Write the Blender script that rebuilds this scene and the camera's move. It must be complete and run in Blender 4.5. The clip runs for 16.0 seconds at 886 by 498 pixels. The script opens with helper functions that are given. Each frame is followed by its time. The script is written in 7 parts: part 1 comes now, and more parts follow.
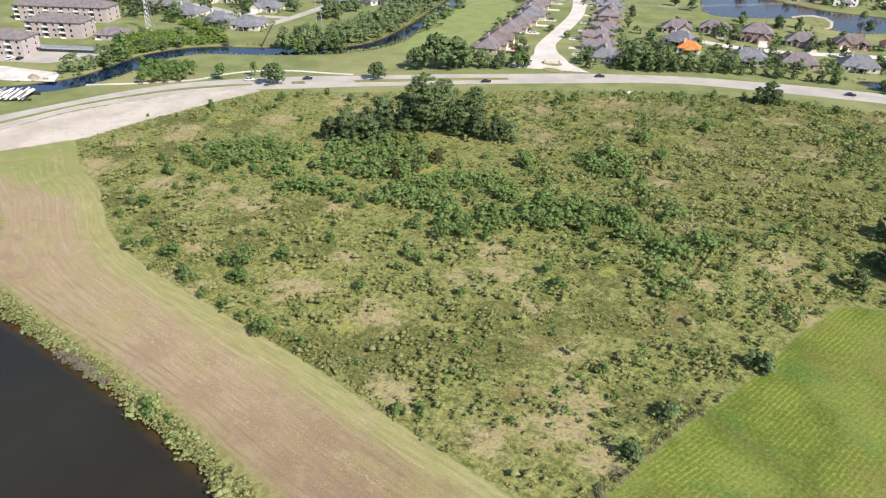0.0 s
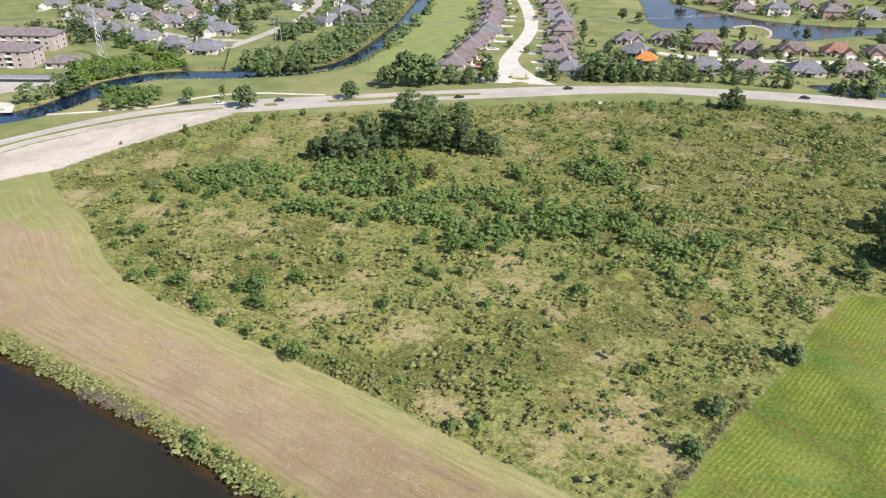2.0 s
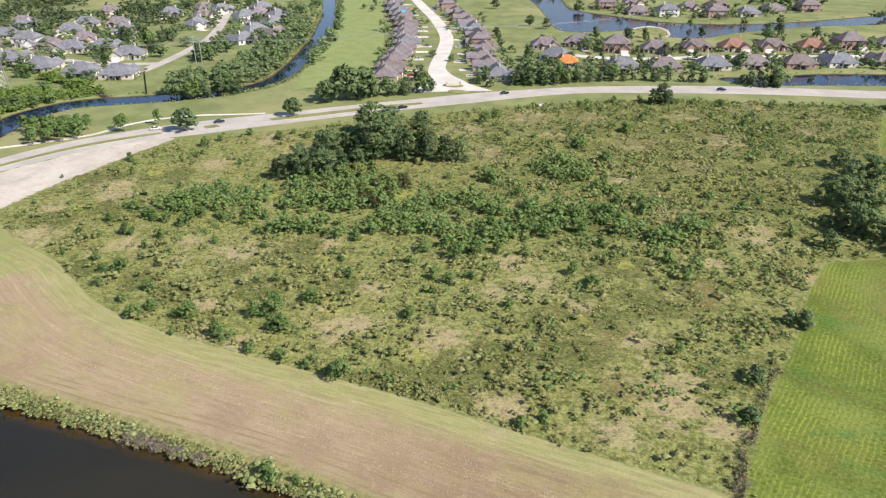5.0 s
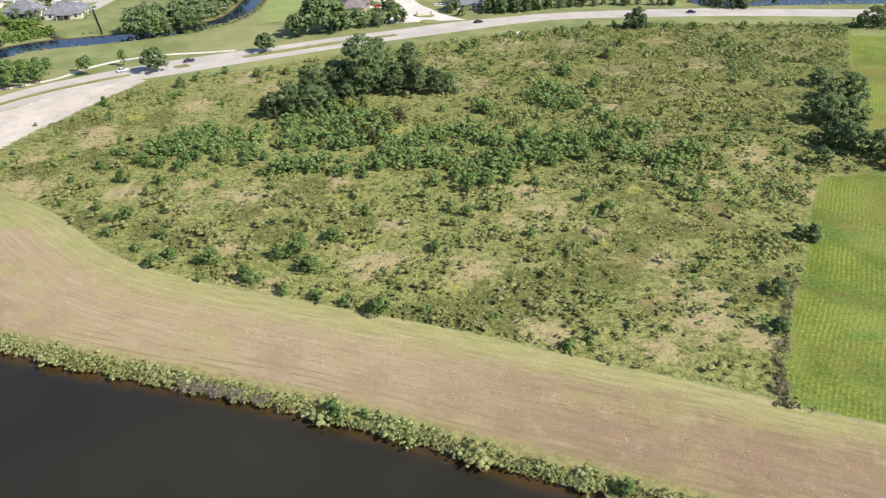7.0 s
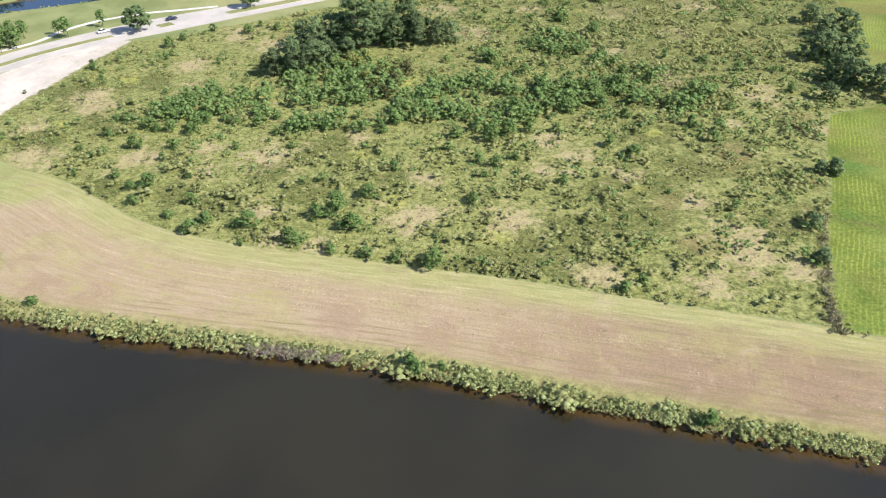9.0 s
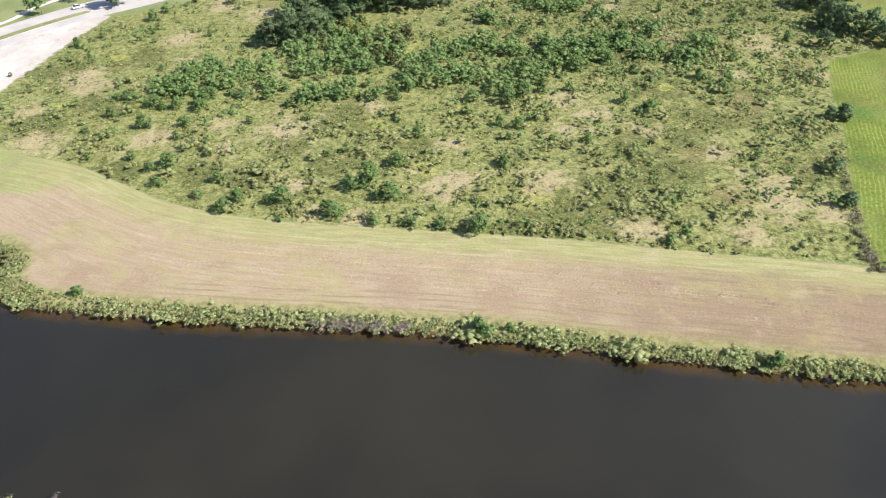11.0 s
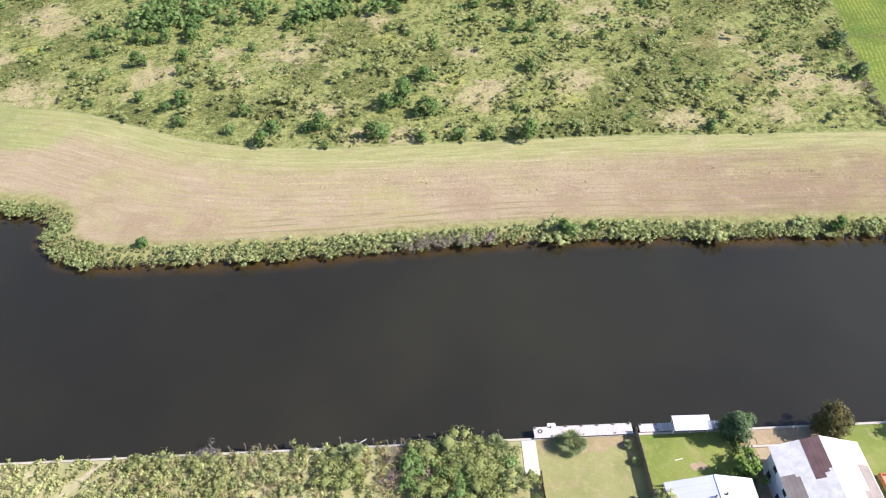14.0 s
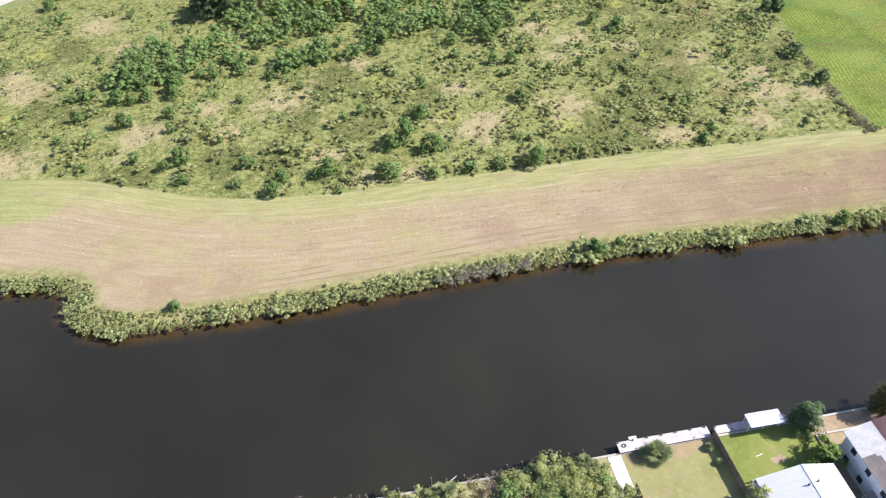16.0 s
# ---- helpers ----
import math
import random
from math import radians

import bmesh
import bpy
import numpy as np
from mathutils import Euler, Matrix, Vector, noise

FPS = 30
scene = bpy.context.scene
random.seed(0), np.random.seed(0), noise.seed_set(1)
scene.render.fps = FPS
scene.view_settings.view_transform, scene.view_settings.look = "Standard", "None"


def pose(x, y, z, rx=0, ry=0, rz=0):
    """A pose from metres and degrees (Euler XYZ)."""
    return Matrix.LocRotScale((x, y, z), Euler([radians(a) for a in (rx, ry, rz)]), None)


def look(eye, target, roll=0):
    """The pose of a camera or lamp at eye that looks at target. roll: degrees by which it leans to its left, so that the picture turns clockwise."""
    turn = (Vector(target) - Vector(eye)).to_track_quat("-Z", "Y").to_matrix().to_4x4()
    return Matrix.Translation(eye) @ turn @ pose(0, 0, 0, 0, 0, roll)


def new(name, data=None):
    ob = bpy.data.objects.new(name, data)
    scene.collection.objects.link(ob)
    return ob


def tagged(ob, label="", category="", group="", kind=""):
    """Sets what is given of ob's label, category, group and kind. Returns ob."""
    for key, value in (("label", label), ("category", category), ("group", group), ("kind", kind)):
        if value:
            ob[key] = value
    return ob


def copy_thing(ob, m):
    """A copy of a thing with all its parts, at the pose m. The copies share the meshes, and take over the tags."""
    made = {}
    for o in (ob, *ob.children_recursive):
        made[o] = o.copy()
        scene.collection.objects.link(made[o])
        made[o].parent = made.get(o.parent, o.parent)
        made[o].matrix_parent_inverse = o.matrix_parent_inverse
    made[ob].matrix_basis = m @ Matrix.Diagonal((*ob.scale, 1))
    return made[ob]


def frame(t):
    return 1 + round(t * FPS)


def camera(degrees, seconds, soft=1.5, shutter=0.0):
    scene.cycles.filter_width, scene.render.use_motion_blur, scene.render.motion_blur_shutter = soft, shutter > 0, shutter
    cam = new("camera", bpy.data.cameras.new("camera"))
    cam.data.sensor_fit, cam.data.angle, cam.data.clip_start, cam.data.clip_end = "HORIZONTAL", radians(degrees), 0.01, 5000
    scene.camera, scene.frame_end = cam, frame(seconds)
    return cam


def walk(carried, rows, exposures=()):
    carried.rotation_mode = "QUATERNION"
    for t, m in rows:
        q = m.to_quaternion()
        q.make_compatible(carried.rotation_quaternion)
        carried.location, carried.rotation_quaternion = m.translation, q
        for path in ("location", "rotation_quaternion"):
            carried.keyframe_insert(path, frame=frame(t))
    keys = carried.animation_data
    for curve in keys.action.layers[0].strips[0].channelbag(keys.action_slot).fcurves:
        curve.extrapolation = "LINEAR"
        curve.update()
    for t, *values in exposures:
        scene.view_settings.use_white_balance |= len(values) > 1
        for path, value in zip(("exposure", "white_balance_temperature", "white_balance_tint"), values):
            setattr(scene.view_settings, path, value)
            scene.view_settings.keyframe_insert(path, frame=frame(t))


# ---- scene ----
# ---- camera and its flight: seconds, x, y, z, heading (right of +y), tilt below level, lean ----
cam = camera(63.86, 16.0, soft=1.15)
ROWS = [
    (0, 123.66, -60.59, 98.25, -33.53, 29.34, 0.96),
    (0.5, 119.16, -63.60, 97.90, -32.14, 29.24, 0.86),
    (1, 114.51, -66.28, 97.45, -30.75, 28.88, 0.78),
    (1.5, 110.00, -69.06, 96.99, -29.38, 28.32, 0.65),
    (2, 105.33, -71.64, 96.55, -27.86, 27.77, 0.58),
    (2.5, 100.57, -74.20, 96.23, -26.18, 27.30, 0.52),
    (3, 95.83, -76.66, 95.98, -24.51, 27.24, 0.42),
    (3.5, 91.00, -78.99, 95.74, -22.84, 27.21, 0.36),
    (4, 86.07, -81.07, 95.55, -21.16, 27.05, 0.25),
    (6.3, 63.80, -89.71, 94.05, -14.27, 26.84, -0.18),
    (6.5, 61.76, -90.18, 94.26, -13.81, 28.37, -0.27),
    (7, 57.21, -91.52, 94.58, -12.86, 31.87, -0.46),
    (7.5, 52.22, -92.43, 94.98, -11.85, 34.78, -0.71),
    (8, 46.98, -93.85, 94.89, -10.73, 35.66, -0.85),
    (8.5, 41.74, -95.02, 94.71, -9.62, 35.60, -0.88),
    (10.8, 18.67, -98.37, 95.64, -4.48, 37.67, -1.67),
    (11, 16.41, -98.56, 95.89, -3.92, 38.57, -1.64),
    (11.5, 10.87, -98.86, 96.47, -2.57, 40.68, -1.74),
    (12, 5.31, -99.28, 96.79, -1.18, 40.88, -1.77),
    (12.5, 0.00, -100.00, 97.00, 0.08, 42.59, -1.97),
    (13, -5.51, -99.95, 97.42, 1.37, 44.79, -2.08),
    (13.5, -10.98, -99.76, 97.65, 3.28, 45.60, -2.07),
    (14, -16.33, -99.53, 97.74, 5.33, 45.66, -2.19),
    (14.5, -21.52, -99.09, 97.86, 7.33, 45.49, -2.28),
    (15, -26.74, -98.52, 98.00, 9.35, 45.21, -2.35),
    (15.5, -32.25, -97.55, 98.75, 11.59, 44.51, -2.25),
    (16, -37.83, -96.60, 99.21, 13.84, 43.12, -2.12),
]

def aim(x, y, z, heading, tilt, lean):
    h, v = radians(heading), radians(tilt)
    ahead = Vector((math.sin(h) * math.cos(v), math.cos(h) * math.cos(v), -math.sin(v)))
    eye = Vector((x, y, z))
    return look(eye, eye + 50 * ahead, lean)


walk(cam, [(t, aim(*row)) for t, *row in ROWS], exposures=[(0.0, 0.57, 6570, 13), (6.4, 0.57, 6570, 13), (7.0, 0.62, 6540, 13), (8.0, 0.83, 6390, 13), (11.0, 0.92, 6200, 15), (12.5, 0.97, 6140, 16), (16.0, 0.95, 6140, 16)])

# ---- daylight ----
SUN_HEIGHT, SUN_SIDE = radians(42), radians(101)
world = bpy.data.worlds.new("sky")
scene.world = world
world.use_nodes = True
sky = world.node_tree.nodes.new("ShaderNodeTexSky")
sky.sky_type = "NISHITA"
sky.sun_disc, sky.ozone_density, sky.air_density = False, 2.5, 0.9
sky.sun_elevation, sky.sun_rotation = SUN_HEIGHT, SUN_SIDE
world.node_tree.nodes["Background"].inputs["Strength"].default_value = 0.1
world.node_tree.links.new(sky.outputs[0], world.node_tree.nodes["Background"].inputs["Color"])
sun = new("sun", bpy.data.lights.new("sun", "SUN"))
sun.data.energy, sun.data.angle, sun.data.color = 4.55, radians(0.53), (1.0, 0.93, 0.83)
sun_from = Vector((math.sin(SUN_SIDE) * math.cos(SUN_HEIGHT), math.cos(SUN_SIDE) * math.cos(SUN_HEIGHT), math.sin(SUN_HEIGHT)))
sun.matrix_basis = look(sun_from * 400, (0, 0, 0))


# ---- materials ----
class Nodes:
    """Short forms for building a node material."""

    def __init__(self, name):
        self.mat = bpy.data.materials.new(name)
        self.mat.use_nodes = True
        self.tree = self.mat.node_tree
        self.bsdf = self.tree.nodes["Principled BSDF"]
        self.place = self.tree.nodes.new("ShaderNodeTexCoord").outputs["Object"]

    def put(self, socket, value):
        if isinstance(value, bpy.types.NodeSocket):
            self.tree.links.new(value, socket)
        elif isinstance(value, (tuple, list)):
            socket.default_value = (*value, 1.0) if len(value) == 3 and len(socket.default_value) == 4 else value
        else:
            socket.default_value = value

    def noise(self, scale, detail=3.0, rough=0.55, at=None, color=False):
        n = self.tree.nodes.new("ShaderNodeTexNoise")
        n.inputs["Scale"].default_value, n.inputs["Detail"].default_value, n.inputs["Roughness"].default_value = scale, detail, rough
        self.tree.links.new(at or self.place, n.inputs["Vector"])
        return n.outputs["Color" if color else "Fac"]

    def calc(self, op, a, b=0.0, c=0.0):
        n = self.tree.nodes.new("ShaderNodeMath")
        n.operation = op
        for socket, v in zip(n.inputs, (a, b, c)):
            self.put(socket, v)
        return n.outputs[0]

    def step(self, x, low, high, to0=0.0, to1=1.0):
        n = self.tree.nodes.new("ShaderNodeMapRange")
        n.interpolation_type = "SMOOTHSTEP"
        for socket, v in zip(n.inputs, (x, low, high, to0, to1)):
            self.put(socket, v)
        return n.outputs[0]

    def mix(self, fac, a, b, kind="MIX"):
        n = self.tree.nodes.new("ShaderNodeMix")
        n.data_type, n.blend_type = "RGBA", kind
        self.put(n.inputs[0], fac), self.put(n.inputs[6], a), self.put(n.inputs[7], b)
        return n.outputs[2]

    def ramp(self, fac, *stops):
        n = self.tree.nodes.new("ShaderNodeValToRGB")
        while len(n.color_ramp.elements) < len(stops):
            n.color_ramp.elements.new(0.5)
        for e, (at, color) in zip(n.color_ramp.elements, stops):
            e.position, e.color = at, (*color, 1.0)
        self.put(n.inputs[0], fac)
        return n.outputs[0]

    def stretched(self, sx, sy, sz, turn=0.0):
        n = self.tree.nodes.new("ShaderNodeMapping")
        n.inputs["Scale"].default_value, n.inputs["Rotation"].default_value = (sx, sy, sz), (0, 0, radians(turn))
        self.tree.links.new(self.place, n.inputs["Vector"])
        return n.outputs[0]

    def axis(self, k, at=None):
        n = self.tree.nodes.new("ShaderNodeSeparateXYZ")
        self.tree.links.new(at or self.place, n.inputs[0])
        return n.outputs[k]

    def attribute(self, name):
        n = self.tree.nodes.new("ShaderNodeAttribute")
        n.attribute_name = name
        return n.outputs["Fac"]

    def own(self):
        return self.tree.nodes.new("ShaderNodeObjectInfo").outputs["Random"]

    def island(self):
        return self.tree.nodes.new("ShaderNodeNewGeometry").outputs["Random Per Island"]

    def bump(self, height, strength=0.3, distance=0.1):
        n = self.tree.nodes.new("ShaderNodeBump")
        n.inputs["Strength"].default_value, n.inputs["Distance"].default_value = strength, distance
        self.put(n.inputs["Height"], height)
        self.tree.links.new(n.outputs[0], self.bsdf.inputs["Normal"])

    def done(self, color, rough=0.8, metal=0.0, gloss=0.5):
        self.put(self.bsdf.inputs["Base Color"], color), self.put(self.bsdf.inputs["Roughness"], rough)
        self.put(self.bsdf.inputs["Metallic"], metal), self.put(self.bsdf.inputs["Specular IOR Level"], gloss)
        return self.mat


def plain(name, color, rough=0.7, metal=0.0, vary=0.25, scale=0.6, fine=6.0):
    """Paint, metal or stone with stains at one scale and grain at another."""
    n = Nodes(name)
    dark = tuple(c * (1 - vary) for c in color)
    base = n.mix(n.step(n.noise(scale), 0.35, 0.7), dark, color)
    base = n.mix(n.calc("MULTIPLY", n.step(n.noise(fine, 4.0), 0.4, 0.75), 0.35), base, tuple(min(1, c * 1.18) for c in color))
    n.bump(n.noise(fine * 2, 4.0), 0.15, 0.03)
    return n.done(base, rough, metal)


def foliage(name, low, mid, high, through_light=0.3):
    """Leaves: each leaf spray, each plant and each patch has its own shade of green."""
    n = Nodes(name)
    fac = n.calc("MULTIPLY_ADD", n.island(), 0.42, n.calc("MULTIPLY_ADD", n.own(), 0.28, n.attribute("tint")))
    color = n.ramp(n.calc("ADD", fac, 0.12), (0.0, low), (0.45, mid), (1.0, high))
    mat = n.done(color, 0.65, 0.0, 0.08)
    leaf = n.tree.nodes.new("ShaderNodeBsdfTranslucent")
    n.put(leaf.inputs["Color"], n.mix(0.25, color, (0.30, 0.32, 0.05)))
    both = n.tree.nodes.new("ShaderNodeMixShader")
    both.inputs[0].default_value = through_light
    out = n.tree.nodes["Material Output"]
    n.tree.links.new(n.bsdf.outputs[0], both.inputs[1])
    n.tree.links.new(leaf.outputs[0], both.inputs[2])
    n.tree.links.new(both.outputs[0], out.inputs["Surface"])
    return mat


def ground_material():
    n = Nodes("ground_cover")
    mown, crop, sand, scrub = (n.attribute(k) for k in ("d_mown", "d_crop", "d_sand", "d_scrub"))
    ragged = n.calc("SUBTRACT", n.noise(0.35, 5.0, 0.65), 0.5)
    broad, middle, fine = n.noise(0.012, 4.0), n.noise(0.06, 5.0, 0.6), n.noise(0.6, 6.0, 0.7)
    grain = n.noise(3.0, 4.0, 0.7)
    # lawns and verges
    lawn = n.mix(n.step(middle, 0.35, 0.65), (0.160, 0.192, 0.074), (0.228, 0.255, 0.108))
    lawn = n.mix(n.calc("MULTIPLY", n.step(n.calc("ADD", broad, n.calc("MULTIPLY", ragged, 0.2)), 0.48, 0.68), 0.6), lawn, (0.320, 0.305, 0.150))
    # rough field: olive growth, dry straw, dark low brush, rusty and yellow-green weeds, in patches with ragged edges
    torn = n.calc("SUBTRACT", n.noise(0.16, 6.0, 0.7), 0.5)
    shred = n.calc("SUBTRACT", n.noise(0.55, 6.0, 0.75, at=n.stretched(1, 1.25, 1, 25.0)), 0.5)
    tuft = n.noise(1.5, 6.0, 0.74)
    field = n.mix(n.step(fine, 0.38, 0.60), (0.110, 0.132, 0.037), (0.262, 0.276, 0.094))
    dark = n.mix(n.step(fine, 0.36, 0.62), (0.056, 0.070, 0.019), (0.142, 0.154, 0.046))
    shade = n.calc("ADD", n.attribute("olive"), n.calc("MULTIPLY_ADD", torn, 3.2, n.calc("MULTIPLY", shred, 1.2)))
    field = n.mix(n.calc("MULTIPLY", n.step(shade, 0.08, 0.50), 0.9), field, dark)
    ginger = n.mix(n.step(grain, 0.35, 0.65), (0.138, 0.108, 0.040), (0.285, 0.228, 0.105))
    brown = n.calc("ADD", n.attribute("rust"), n.calc("MULTIPLY_ADD", n.calc("SUBTRACT", n.noise(0.10, 5.0, 0.66), 0.5), 3.2, n.calc("MULTIPLY", shred, 2.2)))
    field = n.mix(n.calc("MULTIPLY", n.step(brown, 0.25, 1.0), 0.7), field, ginger)
    fresh = n.calc("ADD", n.attribute("lime"), n.calc("MULTIPLY_ADD", n.calc("SUBTRACT", n.noise(0.07, 5.0, 0.66), 0.5), 2.8, n.calc("MULTIPLY", shred, 1.0)))
    field = n.mix(n.calc("MULTIPLY", n.step(fresh, 0.34, 0.80), 0.75), field, n.mix(n.step(fine, 0.35, 0.65), (0.205, 0.218, 0.048), (0.365, 0.365, 0.105)))
    straw = n.mix(n.step(grain, 0.3, 0.7), (0.310, 0.268, 0.128), (0.470, 0.415, 0.225))
    dry = n.calc("ADD", n.attribute("dry"), n.calc("MULTIPLY_ADD", torn, -3.2, n.calc("MULTIPLY", shred, 2.6)))
    field = n.mix(n.calc("MULTIPLY", n.step(dry, 0.20, 0.92), 0.88), field, n.mix(n.step(n.noise(0.35, 5.0, 0.7), 0.42, 0.58), straw, n.mix(n.step(grain, 0.3, 0.7), (0.265, 0.205, 0.118), (0.420, 0.345, 0.215))))
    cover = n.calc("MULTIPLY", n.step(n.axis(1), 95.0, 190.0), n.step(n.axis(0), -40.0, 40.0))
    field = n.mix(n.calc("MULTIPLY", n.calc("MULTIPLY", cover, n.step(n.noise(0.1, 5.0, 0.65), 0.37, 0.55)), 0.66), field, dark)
    field = n.mix(n.calc("MULTIPLY", n.step(tuft, 0.50, 0.58), 0.5), field, n.mix(0.68, field, (0.050, 0.065, 0.020)))
    field = n.mix(n.calc("MULTIPLY", n.step(tuft, 0.47, 0.39), 0.32), field, (0.440, 0.420, 0.200))
    # hay meadow: mown in passes along its edge
    wobble = n.calc("MULTIPLY_ADD", n.noise(0.05, 2.0), 0.9, mown)
    swath = n.tree.nodes.new("ShaderNodeCombineXYZ")
    n.put(swath.inputs[0], n.calc("MULTIPLY", n.axis(0), 0.10)), n.put(swath.inputs[1], wobble)
    streaks = n.noise(1.1, 4.0, 0.65, at=swath.outputs[0])
    thin = n.noise(3.6, 3.0, 0.6, at=swath.outputs[0])
    passes = n.calc("SINE", n.calc("MULTIPLY", wobble, 2.6))
    tan = n.mix(n.step(streaks, 0.28, 0.72), (0.302, 0.230, 0.148), (0.352, 0.275, 0.180))
    tan = n.mix(n.calc("MULTIPLY", n.step(middle, 0.5, 0.68), 0.7), tan, (0.335, 0.250, 0.168))
    tan = n.mix(n.calc("MULTIPLY", n.step(fine, 0.52, 0.72), 0.22), tan, (0.46, 0.385, 0.25))
    green = n.mix(n.step(streaks, 0.36, 0.64), (0.245, 0.256, 0.098), (0.345, 0.336, 0.152))
    left = n.step(n.calc("MULTIPLY_ADD", n.calc("SUBTRACT", n.noise(0.05, 4.0), 0.5), 60.0, n.axis(0)), -76.0, -128.0)
    depth = n.calc("MULTIPLY_ADD", n.calc("SUBTRACT", streaks, 0.5), 4.5, n.calc("MULTIPLY_ADD", ragged, 7.0, n.calc("SUBTRACT", n.calc("SUBTRACT", mown, n.step(n.axis(0), 55.0, 110.0, 0.0, 4.5)), n.calc("MULTIPLY", left, 16.0))))
    near_edge = n.step(depth, 11.5, 3.5)
    tan = n.mix(n.step(n.calc("MULTIPLY_ADD", ragged, 5.0, mown), 10.0, 17.0, 0.0, 0.55), tan, n.mix(n.step(streaks, 0.4, 0.6), (0.300, 0.228, 0.150), (0.352, 0.280, 0.190)))
    lush = n.mix(n.calc("MULTIPLY", left, 0.8), green, (0.20, 0.245, 0.075))
    meadow = n.mix(near_edge, tan, lush)
    meadow = n.mix(n.calc("MULTIPLY", n.step(n.noise(0.9, 3.0, at=swath.outputs[0]), 0.56, 0.66), n.calc("MULTIPLY", n.step(n.noise(0.03, 3.0), 0.5, 0.62), 0.6)), meadow, (0.32, 0.32, 0.11))
    meadow = n.mix(n.calc("MULTIPLY", n.step(passes, 0.4, 0.95), 0.06), meadow, (0.55, 0.47, 0.28))
    meadow = n.mix(n.calc("MULTIPLY", n.step(thin, 0.54, 0.70), n.step(left, 1.0, 0.0, 0.02, 0.08)), meadow, (0.22, 0.16, 0.09))
    worn = n.step(n.noise(0.7, 3.0, at=swath.outputs[0]), 0.38, 0.58)
    for offset, width in ((5.2, 0.4), (7.6, 0.3), (12.4, 0.4), (15.0, 0.3), (18.5, 0.4)):
        track = n.step(n.calc("ABSOLUTE", n.calc("SUBTRACT", n.calc("MULTIPLY_ADD", n.noise(0.03, 2.0), 2.0, mown), offset + 1.0)), width, 0.05)
        meadow = n.mix(n.calc("MULTIPLY", n.calc("MULTIPLY", track, n.step(n.noise(2.4, 3.0), 0.45, 0.6)), n.calc("MULTIPLY", worn, 0.5)), meadow, (0.56, 0.50, 0.29))
    meadow = n.mix(n.calc("MULTIPLY", n.step(n.axis(0), 15.0, 75.0, 0.0, 0.80), n.step(mown, 3.0, 9.0)), meadow, n.mix(n.step(streaks, 0.38, 0.62), (0.190, 0.136, 0.086), (0.252, 0.180, 0.116)))
    meadow = n.mix(n.calc("MULTIPLY", n.step(n.noise(0.045, 5.0, 0.65), 0.46, 0.64), 0.26), meadow, (0.320, 0.285, 0.125))
    stripes = n.step(n.calc("SINE", n.calc("MULTIPLY", n.calc("MULTIPLY_ADD", n.noise(0.3, 3.0), 0.8, mown), 1.9)), 0.2, 0.9)
    meadow = n.mix(n.calc("MULTIPLY", stripes, n.step(n.axis(0), -20.0, -60.0, 0.05, 0.06)), meadow, (0.42, 0.40, 0.22))
    cloudy = n.noise(0.16, 5.0, 0.7)
    meadow = n.mix(n.calc("MULTIPLY", n.step(n.calc("MULTIPLY_ADD", n.calc("SUBTRACT", cloudy, 0.5), 4.5, n.attribute("yellowed")), 0.45, 1.2), n.step(streaks, 0.42, 0.58, 0.15, 0.55)), meadow, (0.300, 0.285, 0.105))
    meadow = n.mix(n.calc("MULTIPLY", n.step(n.calc("MULTIPLY_ADD", n.calc("SUBTRACT", cloudy, 0.5), 2.2, n.attribute("blush")), 0.35, 1.0), n.step(streaks, 0.40, 0.6, 0.3, 0.65)), meadow, (0.245, 0.165, 0.112))
    meadow = n.mix(n.calc("MULTIPLY", n.step(cloudy, 0.52, 0.70), 0.45), meadow, (0.415, 0.345, 0.225))
    meadow = n.mix(n.calc("MULTIPLY", n.step(n.noise(0.22, 5.0, 0.7, at=n.stretched(0.5, 1, 1)), 0.50, 0.68), 0.5), meadow, (0.245, 0.190, 0.115))
    stubble = n.noise(2.0, 6.0, 0.78)
    meadow = n.mix(n.calc("MULTIPLY", n.step(stubble, 0.50, 0.62), 0.34), meadow, n.mix(0.7, meadow, (0.150, 0.120, 0.060)))
    meadow = n.mix(n.calc("MULTIPLY", n.step(stubble, 0.46, 0.36), 0.26), meadow, (0.480, 0.415, 0.275))
    lines = n.noise(0.8, 4.0, 0.6, at=swath.outputs[0])
    meadow = n.mix(n.calc("MULTIPLY", n.step(lines, 0.54, 0.66), n.step(n.noise(0.035, 4.0, 0.6), 0.42, 0.6, 0.06, 0.32)), meadow, (0.300, 0.292, 0.100))
    meadow = n.mix(n.calc("MULTIPLY", n.step(lines, 0.46, 0.36), n.step(n.noise(0.05, 4.0, 0.6), 0.40, 0.6, 0.05, 0.2)), meadow, (0.440, 0.372, 0.250))
    blotch = n.step(n.calc("MULTIPLY_ADD", ragged, 0.5, n.noise(0.07, 5.0, 0.7)), 0.50, 0.66)
    meadow = n.mix(n.calc("MULTIPLY", blotch, 0.34), meadow, (0.300, 0.278, 0.118))
    for offset, width, strength in ((8.6, 0.4, 0.65), (10.3, 0.4, 0.6), (6.9, 0.6, 0.55), (5.6, 0.4, 0.5)):
        track = n.step(n.calc("ABSOLUTE", n.calc("SUBTRACT", n.calc("MULTIPLY_ADD", n.noise(0.04, 2.0), 1.6, n.attribute("d_shore")), offset + 0.8)), width, 0.05)
        meadow = n.mix(n.calc("MULTIPLY", n.calc("MULTIPLY", track, worn), n.step(n.axis(0), -60.0, -35.0, 0.0, strength)), meadow, (0.19, 0.165, 0.075))
